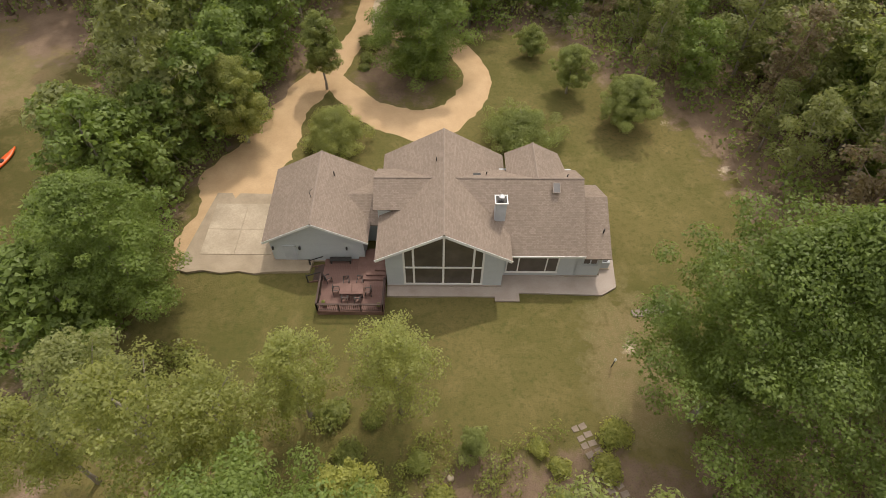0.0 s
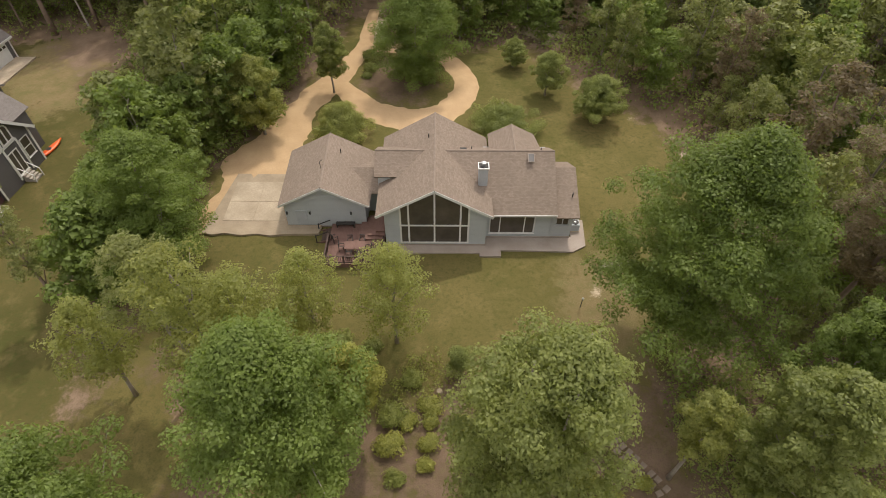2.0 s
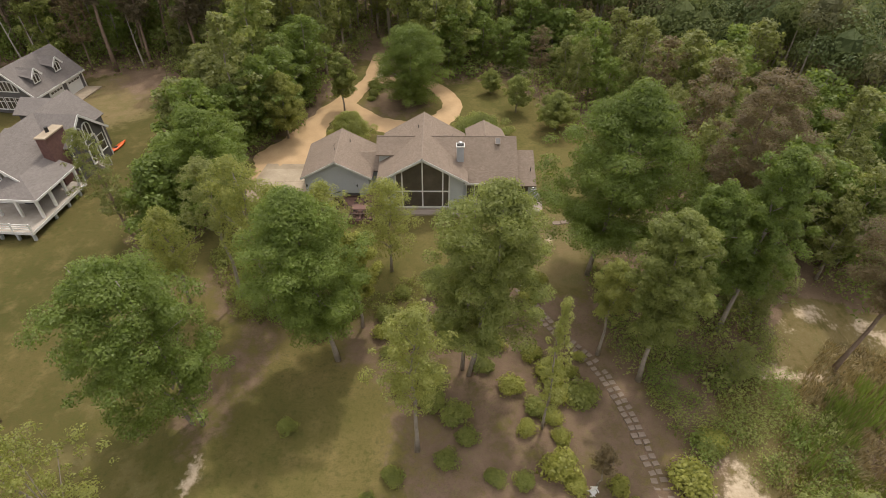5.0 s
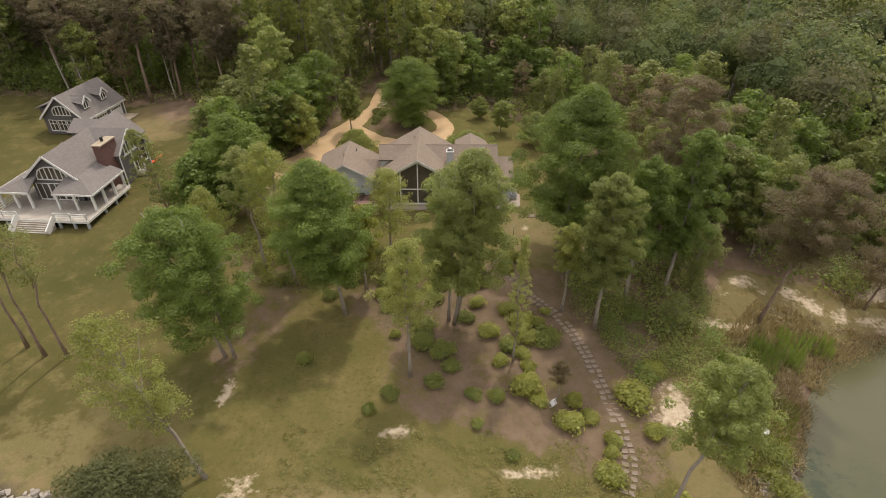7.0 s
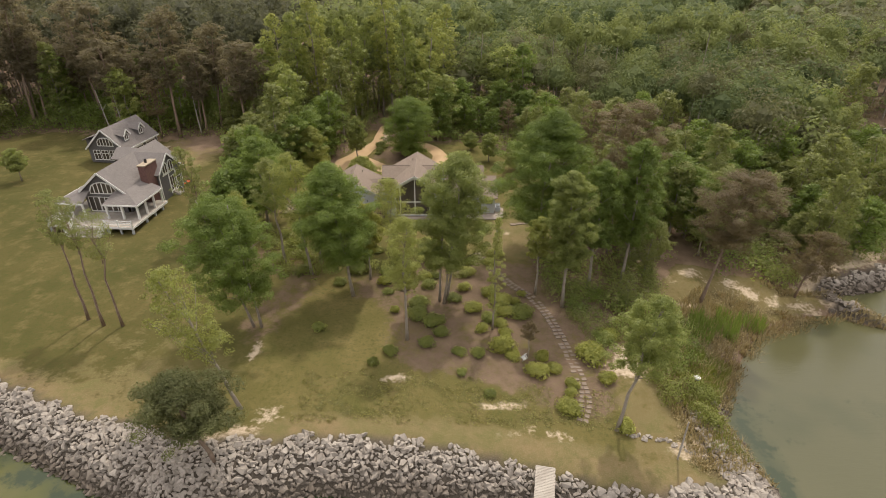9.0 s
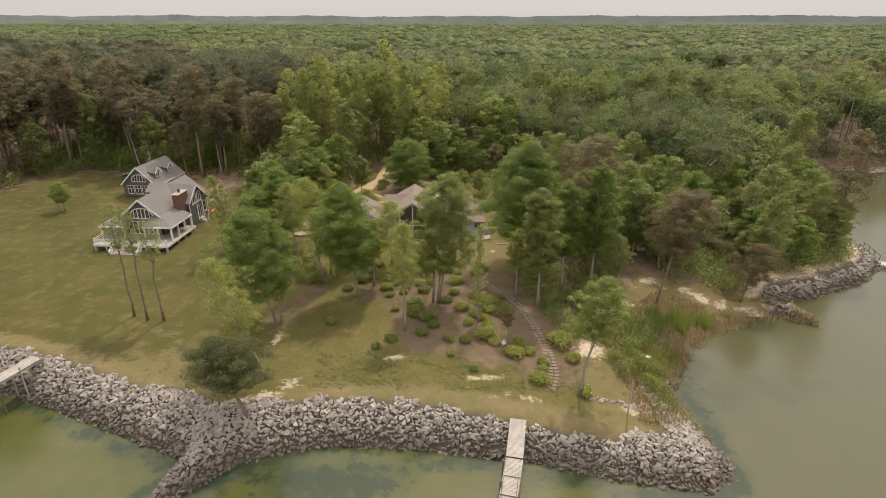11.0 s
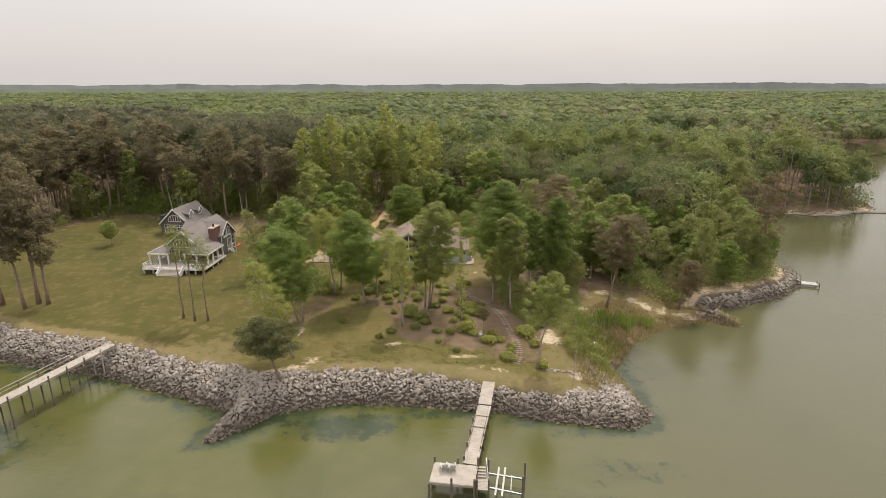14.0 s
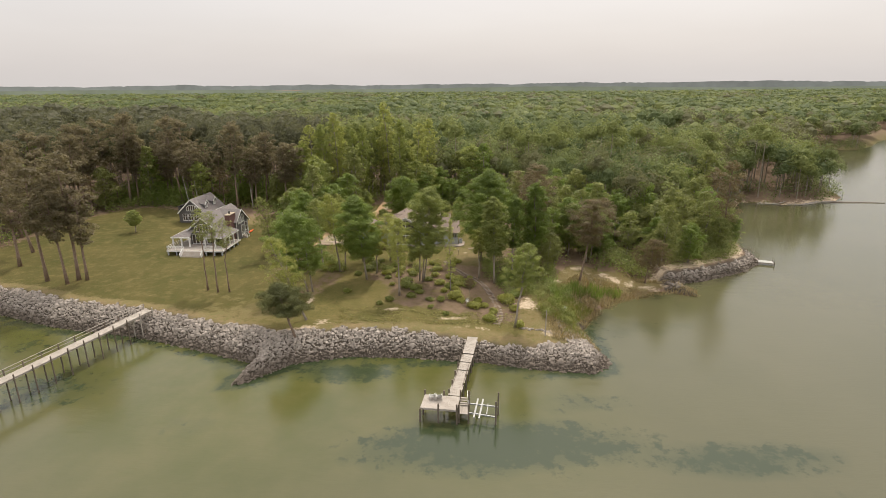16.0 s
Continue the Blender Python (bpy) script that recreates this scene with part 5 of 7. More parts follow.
# the longer dock with one rail
dock2 = thing("dock", "long grey timber dock with a single handrail running out", "dock")
A2, B2 = Vector((-44.4, -12.0, -0.15)), Vector((-56.6, -48.0, -0.55))
planks(A2[:2], B2[:2], 1.75, A2.z, B2.z, dock2)
d2 = (B2 - A2).normalized()
s2 = Vector((-d2.y, d2.x, 0)).normalized()
for s in (-0.8, 0.8):
    part("joist", beam(A2 + s2 * s - Vector((0, 0, 0.16)), B2 + s2 * s - Vector((0, 0, 0.16)), 0.07, 0.26), M_GREY_WOOD, dock2)
n = 14
for i in range(n + 1):
    c = A2.lerp(B2, i / n)
    for s in (-0.92, 0.92):
        p = c + s2 * s
        up = 1.0 if s < 0 else 0.55
        part("post", tube([(p.x, p.y, -7.0), (p.x, p.y, p.z + up)], [0.11, 0.1], 8), M_GREY_WOOD if i < 2 else M_PILE, dock2)
    part("brace", beam(c - s2 * 0.9 - Vector((0, 0, 0.35)), c + s2 * 0.9 - Vector((0, 0, 0.35)), 0.06, 0.2), M_PILE, dock2)
up = Vector((0, 0, 1))
part("handrail", beam(A2 - s2 * 0.92 + up * 1.0, B2 - s2 * 0.92 + up * 1.0, 0.1, 0.06), M_GREY_WOOD, dock2)
part("mid_rail", beam(A2 - s2 * 0.92 + up * 0.5, B2 - s2 * 0.92 + up * 0.5, 0.05, 0.1), M_GREY_WOOD, dock2)

# little pier on the far point
pier = thing("pier", "short pale pier with a timber stair on the point", "pier")
for i in range(9):
    q = Vector((85.0, 27.2, -2.2)).lerp(Vector((86.4, 24.4, -3.7)), i / 8)
    part("tread", beam(q + Vector((-0.7, -0.35, 0)), q + Vector((0.7, 0.35, 0)), 0.3, 0.05), M_GREY_WOOD, pier)
for s in (-0.75, 0.75):
    o = Vector((s, s * 0.5, 0))
    part("stringer", beam(Vector((85.0, 27.2, -2.35)) + o, Vector((86.4, 24.4, -3.85)) + o, 0.08, 0.26), M_PILE, pier)
    part("handrail", beam(Vector((85.0, 27.2, -1.15)) + o, Vector((86.4, 24.4, -2.65)) + o, 0.07, 0.08), M_PILE, pier)
    for f in (0, 0.33, 0.66, 1):
        q = Vector((85.0, 27.2, -1.15)).lerp(Vector((86.4, 24.4, -2.65)), f) + o
        part("post", box(q.x - 0.05, q.x + 0.05, q.y - 0.05, q.y + 0.05, q.z - 1.4, q.z + 0.05), M_PILE, pier)
planks((86.0, 24.0), (89.6, 22.6), 1.9, -3.75, -3.75, pier, M_PALE)
part("edge_beam", beam((86.2, 22.95, -3.95), (89.3, 21.7, -3.95), 0.08, 0.3), M_GREY_WOOD, pier)
for x, y in ((86.0, 23.0), (89.4, 21.7), (89.9, 23.4)):
    pile(pier, x, y, -3.2, 0.11)


# ---- garden ----
def shrub(name, label, seed, m_leaf, leaves=1700):
    rng = np.random.default_rng(seed)
    t = thing(name, label, "shrub", group="azaleas of the garden")
    rows = [(0.42 * q * math.cos(a), 0.42 * q * math.sin(a), 0.34 + 0.14 * rng.random() - 0.18 * q * q, 0.34, 0.34, 0.26) for q, a in ((math.sqrt(rng.random()), 6.283 * rng.random()) for _ in range(11))]
    part("stems", tube([(0, 0, -0.1), (0.02, 0, 0.2), (0, 0.02, 0.4)], [0.06, 0.05, 0.02], 6), M_BARK, t)
    me = leaf_mesh("leaves", rng, rows, leaves, 0.065, 0.2)
    me.materials.append(m_leaf)
    ob = new("leaves", me)
    ob.parent = t
    return t

# ---- trees ----
def leaf_mesh(name, rng, lobes, count, size, flat=0.0, droop=0.0):
    """Many small folded leaves over the shells of lobes (rows of centre and radii)."""
    lobes = np.asarray(lobes, float)
    area = lobes[:, 3] * lobes[:, 4] + lobes[:, 3] * lobes[:, 5]
    pick = rng.choice(len(lobes), count, p=area / area.sum())
    d = rng.standard_normal((count, 3))
    d[:, 2] += 0.45
    d /= np.linalg.norm(d, axis=1)[:, None]
    r = 1.32 - 0.7 * rng.random(count) ** 1.2
    p = lobes[pick, :3] + d * lobes[pick, 3:] * r[:, None]
    n = d * (0.8, 0.8, 1) + rng.standard_normal((count, 3)) * 0.45 + np.array((0, 0, 0.4 + flat))
    n /= np.linalg.norm(n, axis=1)[:, None]
    t = np.cross(n, rng.standard_normal((count, 3)))
    t /= np.linalg.norm(t, axis=1)[:, None]
    b = np.cross(n, t)
    s = (size * (0.6 + 0.8 * rng.random(count)))[:, None]
    v = np.stack([p - t * s, p + t * s * 0.6 + b * s * 0.62 - n * s * droop, p + t * s * 0.6 - b * s * 0.62 - n * s * droop], 1)
    return loose_triangles(name, v)


def loose_triangles(name, v):
    """A mesh of separate triangles from an array of corners."""
    count = len(v)
    me = bpy.data.meshes.new(name)
    me.vertices.add(3 * count)
    me.vertices.foreach_set("co", v.astype(np.float32).ravel())
    me.loops.add(3 * count)
    me.loops.foreach_set("vertex_index", np.arange(3 * count, dtype=np.int32))
    me.polygons.add(count)
    me.polygons.foreach_set("loop_start", np.arange(0, 3 * count, 3, dtype=np.int32))
    me.update()
    return me


def lobes_of(rng, low, high, radius, profile, count, lobe):
    """Leafy sprays spread through a crown's outline, mostly towards its skin; profile gives the width by height."""
    out = []
    for i in range(count):
        u = (i + rng.random()) / count
        w = radius * np.interp(u, *profile) * (0.52 + 0.8 * rng.random())
        a, q = 2.4 * i + 0.9 * rng.random(), rng.random() ** 0.42
        r = lobe * radius * (0.6 + 0.7 * rng.random())
        out.append((q * max(w - r * 0.5, 0.1) * math.cos(a), q * max(w - r * 0.5, 0.1) * math.sin(a), low + (high - low) * u - 0.18 * radius * q * q, r, r, r * ((0.42 if radius > 3.8 else 0.6) + 0.2 * rng.random())))
    return out


ROUND = ((0, 0.12, 0.35, 0.6, 0.85, 1), (0.35, 0.75, 1, 0.95, 0.6, 0.15))
OVAL = ((0, 0.15, 0.45, 0.75, 0.92, 1), (0.45, 0.85, 1, 0.85, 0.55, 0.25))
FLAT = ((0, 0.3, 0.6, 0.9, 1), (0.35, 0.8, 1, 0.8, 0.35))
SPIRE = ((0, 0.2, 0.6, 1), (0.7, 1, 0.65, 0.1))


def build_tree(name, label, seed, tall, radius, bare, profile, leaves, leaf, m_leaf, m_bark, lobes=80, lobe=0.21, stems=1, lean=(0.0, 0.0), flat=0.0, group="", girth=1.0):
    """A tree at the origin: trunk with limbs, and a crown of leaves. bare: where the crown begins."""
    rng = np.random.default_rng(seed)
    tree = thing(name, label, "tree", group=group)
    own = not group.endswith("wood") and not group.endswith("edge")
    if own:
        lobes, lobe, leaves, leaf = int(lobes * 2.5), lobe * 0.72, int(leaves * 2.1), leaf * 0.66
    rows = lobes_of(rng, bare + radius * 0.15, tall - radius * 0.25, radius, profile, lobes, lobe)
    rows = [(x + lean[0] * z / tall, y + lean[1] * z / tall, z, a, b, c) for x, y, z, a, b, c in rows]
    bm = bmesh.new()
    base = girth * (0.07 + tall * 0.0075)
    for k in range(stems):
        a = 6.283 * k / stems + seed
        off = 0.0 if stems == 1 else 0.45
        pts, rad = [], []
        for i, f in enumerate(np.linspace(0, 0.9, 7)):
            wob = 0.10 * i * rng.standard_normal(2) * 0.5
            spread = off * (1 + 3.2 * f)
            pts.append((math.cos(a) * spread + wob[0] + lean[0] * f, math.sin(a) * spread + wob[1] + lean[1] * f, -0.25 + tall * f))
            rad.append(base * (1.35 if i == 0 else 1.0) * (1 - 0.85 * f) / (1 if stems == 1 else 1.4))
        add_tube(bm, pts, rad, 8)
    if own:
        part("trunk", bm, m_bark, tree, smooth=True)
    for x, y, z, a, b, c in rows[:: max(1, len(rows) // 9)]:
        h = max(bare * 0.8, z - 0.6 * math.hypot(x, y) - 0.8)
        f = h / tall
        x0, y0 = lean[0] * f, lean[1] * f
        run = [(x0, y0, h), ((x0 + x) / 2, (y0 + y) / 2, (h + z) / 2 + 0.15), (x, y, z)], [base * 0.38 * (1 - 0.6 * f), base * 0.25 * (1 - 0.6 * f), 0.02], 5
        if own:
            part("limb", tube(*run), m_bark, tree)
        else:
            add_tube(bm, *run)
    if not own:
        part("trunk", bm, m_bark, tree, smooth=True)
    me = leaf_mesh("crown", rng, rows, leaves, leaf, flat)
    me.materials.append(m_leaf)
    crown = new("crown", me)
    crown.parent = tree
    return tree


def put(tree, x, y, turn=0.0, scale=1.0, up=1.0, sink=0.05):
    tree.matrix_basis = Matrix.Translation((x, y, height(x, y) - sink)) @ pose(0, 0, 0, 0, 0, turn) @ Matrix.Diagonal((scale, scale, scale * up, 1))
    return tree


# trees of the garden and the lawns, one by one
put(build_tree("tree", "dark round-crowned tree leaning over the shore rocks", 1, 10.6, 4.2, 4.2, ROUND, 15000, 0.149, M_SHORE, M_BARK_PINE, 52, 0.24, lean=(-2.4, 0.4), girth=1.5), -15.7, -21.4, sink=0.4)
put(build_tree("tree", "slender leaning tree with sparse pale green leaves", 2, 15.5, 3.5, 6.0, OVAL, 4650, 0.149, M_LEAF_PALE, M_BARK, 67, 0.17, lean=(-6.0, 2.5)), -15.1, -15.6)
put(build_tree("tree", "broad dark green hardwood with a full crown", 3, 17.8, 5.9, 4.5, OVAL, 30000, 0.155, M_LEAF_DARK, M_BARK, 84, 0.19, stems=2, lean=(-3.0, 0.6)), -17.2, -2.8)
put(build_tree("tree", "tall pale green tree with an airy crown", 4, 17.5, 3.4, 8.0, OVAL, 5890, 0.149, M_LEAF_PALE, M_BARK, 66, 0.2, lean=(-1.8, 1.5)), -13.2, 8.6)
put(build_tree("tree", "dark green upright hardwood above the garden", 5, 19.0, 5.2, 5.0, ROUND, 36000, 0.155, M_LEAF_DARK, M_BARK, 95, 0.22, lean=(-2.2, 0.5)), -6.9, 3.6)
put(build_tree("tree", "slim pale green young tree with a light crown", 6, 16.0, 2.7, 7.0, OVAL, 5967, 0.136, M_LEAF_PALE, M_BARK, 62, 0.21), 0.4, -5.0)
put(build_tree("tree", "tall green hardwood with several trunks among shrubs", 7, 20.6, 4.8, 5.5, OVAL, 37000, 0.155, M_LEAF, M_BARK, 96, 0.21, stems=3, lean=(2.0, -0.3)), 4.5, 2.6)
put(build_tree("tree", "very large green hardwood beside the back lawn", 8, 22.2, 7.0, 4.5, ROUND, 52000, 0.16, M_LEAF_DARK, M_BARK, 125, 0.19, lean=(2.0, 0.5)), 17.5, 15.0)
put(build_tree("tree", "upright bright green hardwood by the stone path", 9, 18.8, 3.1, 6.0, OVAL, 25000, 0.15, M_LEAF, M_BARK, 90, 0.21, lean=(-0.6, 0.0)), 19.4, 1.8)
put(build_tree("tree", "thin leaning tree with sparse light foliage by the shore", 10, 15.6, 3.2, 7.5, OVAL, 10500, 0.143, M_LEAF, M_BARK, 67, 0.18, lean=(2.0, 0.5)), 21.0, -17.4)
put(build_tree("tree", "very thin vine-clad sapling between the shrubs", 11, 15.0, 1.3, 3.0, SPIRE, 2325, 0.124, M_LEAF_PALE, M_BARK, 36, 0.28, girth=0.6), 10.3, -3.0)
put(build_tree("tree", "small pale green tree on the back lawn", 12, 12.0, 3.0, 3.0, OVAL, 5890, 0.136, M_LEAF_PALE, M_BARK, 62, 0.24), -3.0, 15.4)
put(build_tree("tree", "sparse tree leaning at the meadow edge", 13, 15.0, 2.5, 5.5, OVAL, 4030, 0.136, M_LEAF_OLIVE, M_BARK_PINE, 52, 0.19, lean=(-3.2, 1.6)), -29.6, 17.4)
put(build_tree("tree", "thin pale tree at the edge of the shrubs", 14, 16.0, 2.8, 8.5, OVAL, 4836, 0.143, M_LEAF_OLIVE, M_BARK, 56, 0.2, lean=(-1.0, 1.0)), -17.4, 11.4)
put(build_tree("tree", "light green slim tree beside the path", 15, 11.5, 2.2, 5.5, OVAL, 5580, 0.136, M_LEAF_PALE, M_BARK, 46, 0.22), 16.4, 4.6)
for i, (x, y, h, r) in enumerate(((-37.9, -1.4, 17.0, 1.9), (-35.4, -2.6, 17.0, 2.0), (-33.1, -2.7, 15.5, 2.4))):
    put(build_tree("pine_tree", "thin bare-stemmed pine with a sparse green top", 20 + i, h, r, h * 0.6, FLAT, 1900, 0.12, M_LEAF_OLIVE, M_BARK_PINE, 31, 0.22, group="thin pines on the lawn", girth=0.85), x, y)
put(build_tree("tree", "brown-needled pine at the edge of the inlet", 24, 19.0, 5.6, 8.0, FLAT, 19000, 0.136, M_PINE_BROWN, M_BARK_PINE, 70, 0.17, lean=(3.2, 0.5), flat=0.8), 37.2, 3.2)
put(build_tree("tree", "tall rusty brown pine behind the garden wood", 28, 23.6, 4.6, 10.0, FLAT, 17000, 0.14, M_PINE_BROWN, M_BARK_PINE, 66, 0.18, flat=0.8), 29.4, 14.4)
put(build_tree("tree", "tall dark green hardwood beside the brown pine", 29, 20.4, 3.3, 6.0, OVAL, 22000, 0.15, M_LEAF_DARK, M_BARK, 80, 0.21), 28.2, 7.2)
put(build_tree("tree", "slim dark green hardwood by the thicket", 37, 18.0, 2.8, 6.0, OVAL, 17000, 0.15, M_LEAF_DARK, M_BARK, 70, 0.22), 23.6, 6.2)
put(build_tree("tree", "reddish half-bare tree leaning over the rocks", 25, 11.0, 3.6, 3.5, OVAL, 8500, 0.124, M_PINE_BROWN, M_BARK_PINE, 57, 0.18, lean=(1.5, 0.0)), 53.0, 8.4)
put(build_tree("tree", "small brown-leaved tree beside the garden chair", 26, 5.0, 1.1, 2.6, OVAL, 1750, 0.099, M_PINE_BROWN, M_BARK, 26, 0.25, girth=0.6), 13.8, -7.6)
put(build_tree("tree", "small round tree alone on the lawn", 27, 6.8, 2.1, 2.0, ROUND, 7500, 0.136, M_LEAF, M_BARK, 41, 0.25), -74.4, 41.6)

put(build_tree("tree", "full dark green tree between the two lawns", 70, 15.5, 5.0, 2.5, ROUND, 26000, 0.155, M_LEAF_DARK, M_BARK, 90, 0.2, lean=(-0.5, 0.5)), -23.2, 23.6)
put(build_tree("tree", "green tree with a ragged crown by the meadow", 71, 12.0, 3.0, 4.0, ROUND, 4340, 0.155, M_LEAF_PALE, M_BARK, 80, 0.2), -22.5, 10.6)
put(build_tree("tree", "pale yellow-green airy tree behind the garden", 72, 13.5, 3.4, 3.5, OVAL, 6045, 0.143, M_LEAF_PALE, M_BARK, 70, 0.2), -12.6, 11.8)
put(build_tree("tree", "light green slim tree near the deck lawn", 73, 12.0, 2.7, 3.0, OVAL, 4836, 0.143, M_LEAF_PALE, M_BARK, 60, 0.22), -9.2, 14.9)
put(build_tree("tree", "bright yellow-green young tree in the garden", 74, 11.5, 2.1, 4.0, OVAL, 10500, 0.136, M_SHRUB, M_BARK, 50, 0.24), -5.2, 7.6)
put(build_tree("tree", "bright green tree overhanging the sand drive", 75, 10.5, 3.2, 2.0, OVAL, 18750, 0.143, M_LEAF_PALE, M_BARK, 70, 0.22), -19.8, 43.6)
put(build_tree("tree", "very small bushy tree in the mulch bed", 76, 3.4, 1.2, 0.9, ROUND, 3750, 0.099, M_LEAF, M_BARK, 20, 0.35), 2.0, 12.6)

# behind the house
put(build_tree("tree", "large green evergreen on the island of the drive", 30, 13.8, 5.6, 0.8, OVAL, 34000, 0.155, M_LEAF_DARK, M_BARK, 104, 0.22), -2.6, 55.4)
put(build_tree("tree", "rounded small tree on the side lawn", 31, 6.6, 3.1, 1.2, ROUND, 24000, 0.124, M_LEAF, M_BARK, 91, 0.2), 19.0, 46.6)
put(build_tree("tree", "small upright tree on the side lawn", 32, 6.4, 2.3, 1.4, OVAL, 10416, 0.124, M_LEAF, M_BARK, 73, 0.2), 13.8, 52.3)
put(build_tree("tree", "low broad tree at the back of the lawn", 33, 4.6, 1.9, 0.8, ROUND, 7936, 0.124, M_LEAF, M_BARK, 65, 0.2), 10.3, 59.2)
put(build_tree("tree", "slim tree standing at the drive fork", 34, 9.5, 2.2, 2.6, OVAL, 13000, 0.136, M_LEAF, M_BARK, 57, 0.24), -13.0, 52.6)
put(build_tree("bush", "bright rounded bush beside the garage", 35, 5.0, 3.6, 0.2, ROUND, 21000, 0.112, M_LEAF_PALE, M_BARK, 67, 0.22), -11.0, 43.3)
put(build_tree("bush", "dark rounded bush behind the house", 36, 4.6, 4.1, 0.2, ROUND, 16250, 0.124, M_LEAF, M_BARK, 67, 0.22), 7.7, 44.0)

# pines along the near edge of the meadow
KINDS = {
    "pine": [build_tree("pine_tree", "tall pine with a brown-green crown", 40 + i, 25.0, 4.6, 10.0, FLAT, 4200, 0.27, M_PINE, M_BARK_PINE, 60, 0.2, flat=0.6, group="pines of the wood", girth=1.35) for i in range(3)],
    "brown": [build_tree("pine_tree", "tall pine with rusty brown needles", 46 + i, 18.0, 3.9, 6.0, OVAL, 4200, 0.17, M_PINE_BROWN, M_BARK_PINE, 70, 0.17, flat=0.6, group="pines of the wood") for i in range(2)],
    "poplar": [build_tree("tree", "tall light green hardwood of the wood", 50 + i, 26.0, 3.3, 5.0, OVAL, 4500, 0.25, (M_LEAF_PALE, M_LEAF)[i], M_BARK, 90, 0.2, group="hardwoods of the wood") for i in range(2)],
    "oak": [build_tree("tree", "green hardwood of the wood", 54 + i, 16.0 + 1.5 * i, 4.9 - 0.35 * i, 2.5, OVAL if i % 2 else ROUND, 4200, 0.265, (M_LEAF_OLIVE, M_LEAF, M_LEAF_DARK, M_LEAF_OLIVE)[i], M_BARK, 80, 0.2, group="hardwoods of the wood") for i in range(4)],
    "open": [build_tree("tree", "thin-crowned tree of the shore wood", 80 + i, 15.0, 3.6, 3.5, OVAL, 4400, 0.18, M_LEAF_OLIVE, M_BARK, 70, 0.19, group="hardwoods of the wood") for i in range(3)],
    "dark": [build_tree("tree", "dark green hardwood of the wood", 60 + i, 15.0, 4.5, 2.0, OVAL, 5200, 0.25, M_LEAF_DARK, M_BARK, 80, 0.2, group="hardwoods of the wood") for i in range(2)],
    "edge": [build_tree("tree", "leafy small tree at the wood's edge", 64 + i, 11.0, 3.9, 0.6, ROUND, 5200, 0.225, (M_LEAF, M_LEAF_OLIVE, M_LEAF_DARK)[i], M_BARK, 90, 0.19, group="trees at the wood's edge") for i in range(3)],
}
used = {k: [] for k in KINDS}


def plant(kind, x, y, rng, size=1.0):
    """One more tree of a kind, its own size and turn."""
    n = int(rng.integers(len(KINDS[kind])))
    s = size * (0.85 + 0.3 * rng.random())
    m = Matrix.Translation((x, y, height(x, y) - 0.1)) @ pose(0, 0, 0, 3 * rng.standard_normal(), 3 * rng.standard_normal(), 360 * rng.random()) @ Matrix.Diagonal((s, s, s * (0.92 + 0.16 * rng.random()), 1))
    if n in used[kind]:
        return copy_thing(KINDS[kind][n], m)
    used[kind].append(n)
    KINDS[kind][n].matrix_basis = m
    return KINDS[kind][n]


rng = np.random.default_rng(11)
for x, y, s in ((-73.6, 4.6, 0.98), (-68.2, 2.7, 1.0), (-67.3, 5.0, 0.98), (-65.5, 4.9, 0.85), (-90, 24, 1), (-86, 14, 1.05), (-98, 20, 1)):
    plant("pine", x, y, rng, s)


def kind_at(x, y, rng):
    """Which tree grows where: pines to the west, tall hardwoods behind the drive, lower ones to the east."""
    u = rng.random()
    if x < -36 - 0.1 * (y - 60) and y > 60 or x < -95:
        return "pine" if u < 0.8 else "brown" if u < 0.9 else "oak"
    if -36 <= x < 5 and y > 72:
        return "poplar" if u < 0.7 else "oak"
    if x < -18:
        return "edge" if u < 0.6 else "dark" if u < 0.8 else "oak"
    if x > 30 and y < 40:
        return "brown" if u < 0.06 else "open" if u < 0.5 else "dark" if u < 0.72 else "oak" if u < 0.88 else "edge"
    if x > 5 and y < 75:
        return "edge" if u < 0.25 else "dark" if u < 0.5 else "oak" if u < 0.72 else "open" if u < 0.95 else "brown"
    return "oak" if u < 0.65 else "dark" if u < 0.85 else "brown" if u < 0.9 else "poplar"


def free_spots(x0, x1, y0, y1, step, rng, clear):
    """Jittered spots in the wood, away from lawns and water."""
    gx, gy = np.meshgrid(np.arange(x0, x1, step), np.arange(y0, y1, step))
    gx = gx.ravel() + (rng.random(gx.size) - 0.5) * step * 0.9
    gy = gy.ravel() + (rng.random(gy.size) - 0.5) * step * 0.9
    d = inland(gx, gy)
    ok = (d > 4.5) & ~inside(YARD, gx, gy) & ~inside(MEADOW, gx, gy) & ~inside(MARSH, gx, gy)
    ok &= (line_distance(YARD, gx, gy, True) > clear) & (line_distance(MEADOW, gx, gy, True) > clear)
    ok &= line_distance([(-10.8, 72), (-9.5, 83)], gx, gy) > 2.6
    return gx[ok], gy[ok]


gx, gy = free_spots(-125, 185, 0, 112, 5.4, rng, 1.4)
wedge = (np.abs(gx - 7) < 0.84 * (gy + 108)) & ((gx < 21) | (gy > 34) | (rng.random(gx.size) < 0.66)) & (np.hypot(gx - 20, gy - 4) > 6.5) & (np.hypot(gx - 18, gy - 16) > 7) & (np.hypot(gx - 27.5, gy - 10.5) > 6)
gx, gy = gx[wedge], gy[wedge]
fringe = np.minimum(np.minimum(line_distance(YARD, gx, gy, True), line_distance(MEADOW, gx, gy, True)), np.minimum(line_distance(MARSH, gx, gy, True), inland(gx, gy)))
order = np.argsort(fringe + 0.12 * gy + np.maximum(0, gx - 60) * 0.3)
WOOD_NEAR, WOOD_DEEP = order[:195], order[195:]
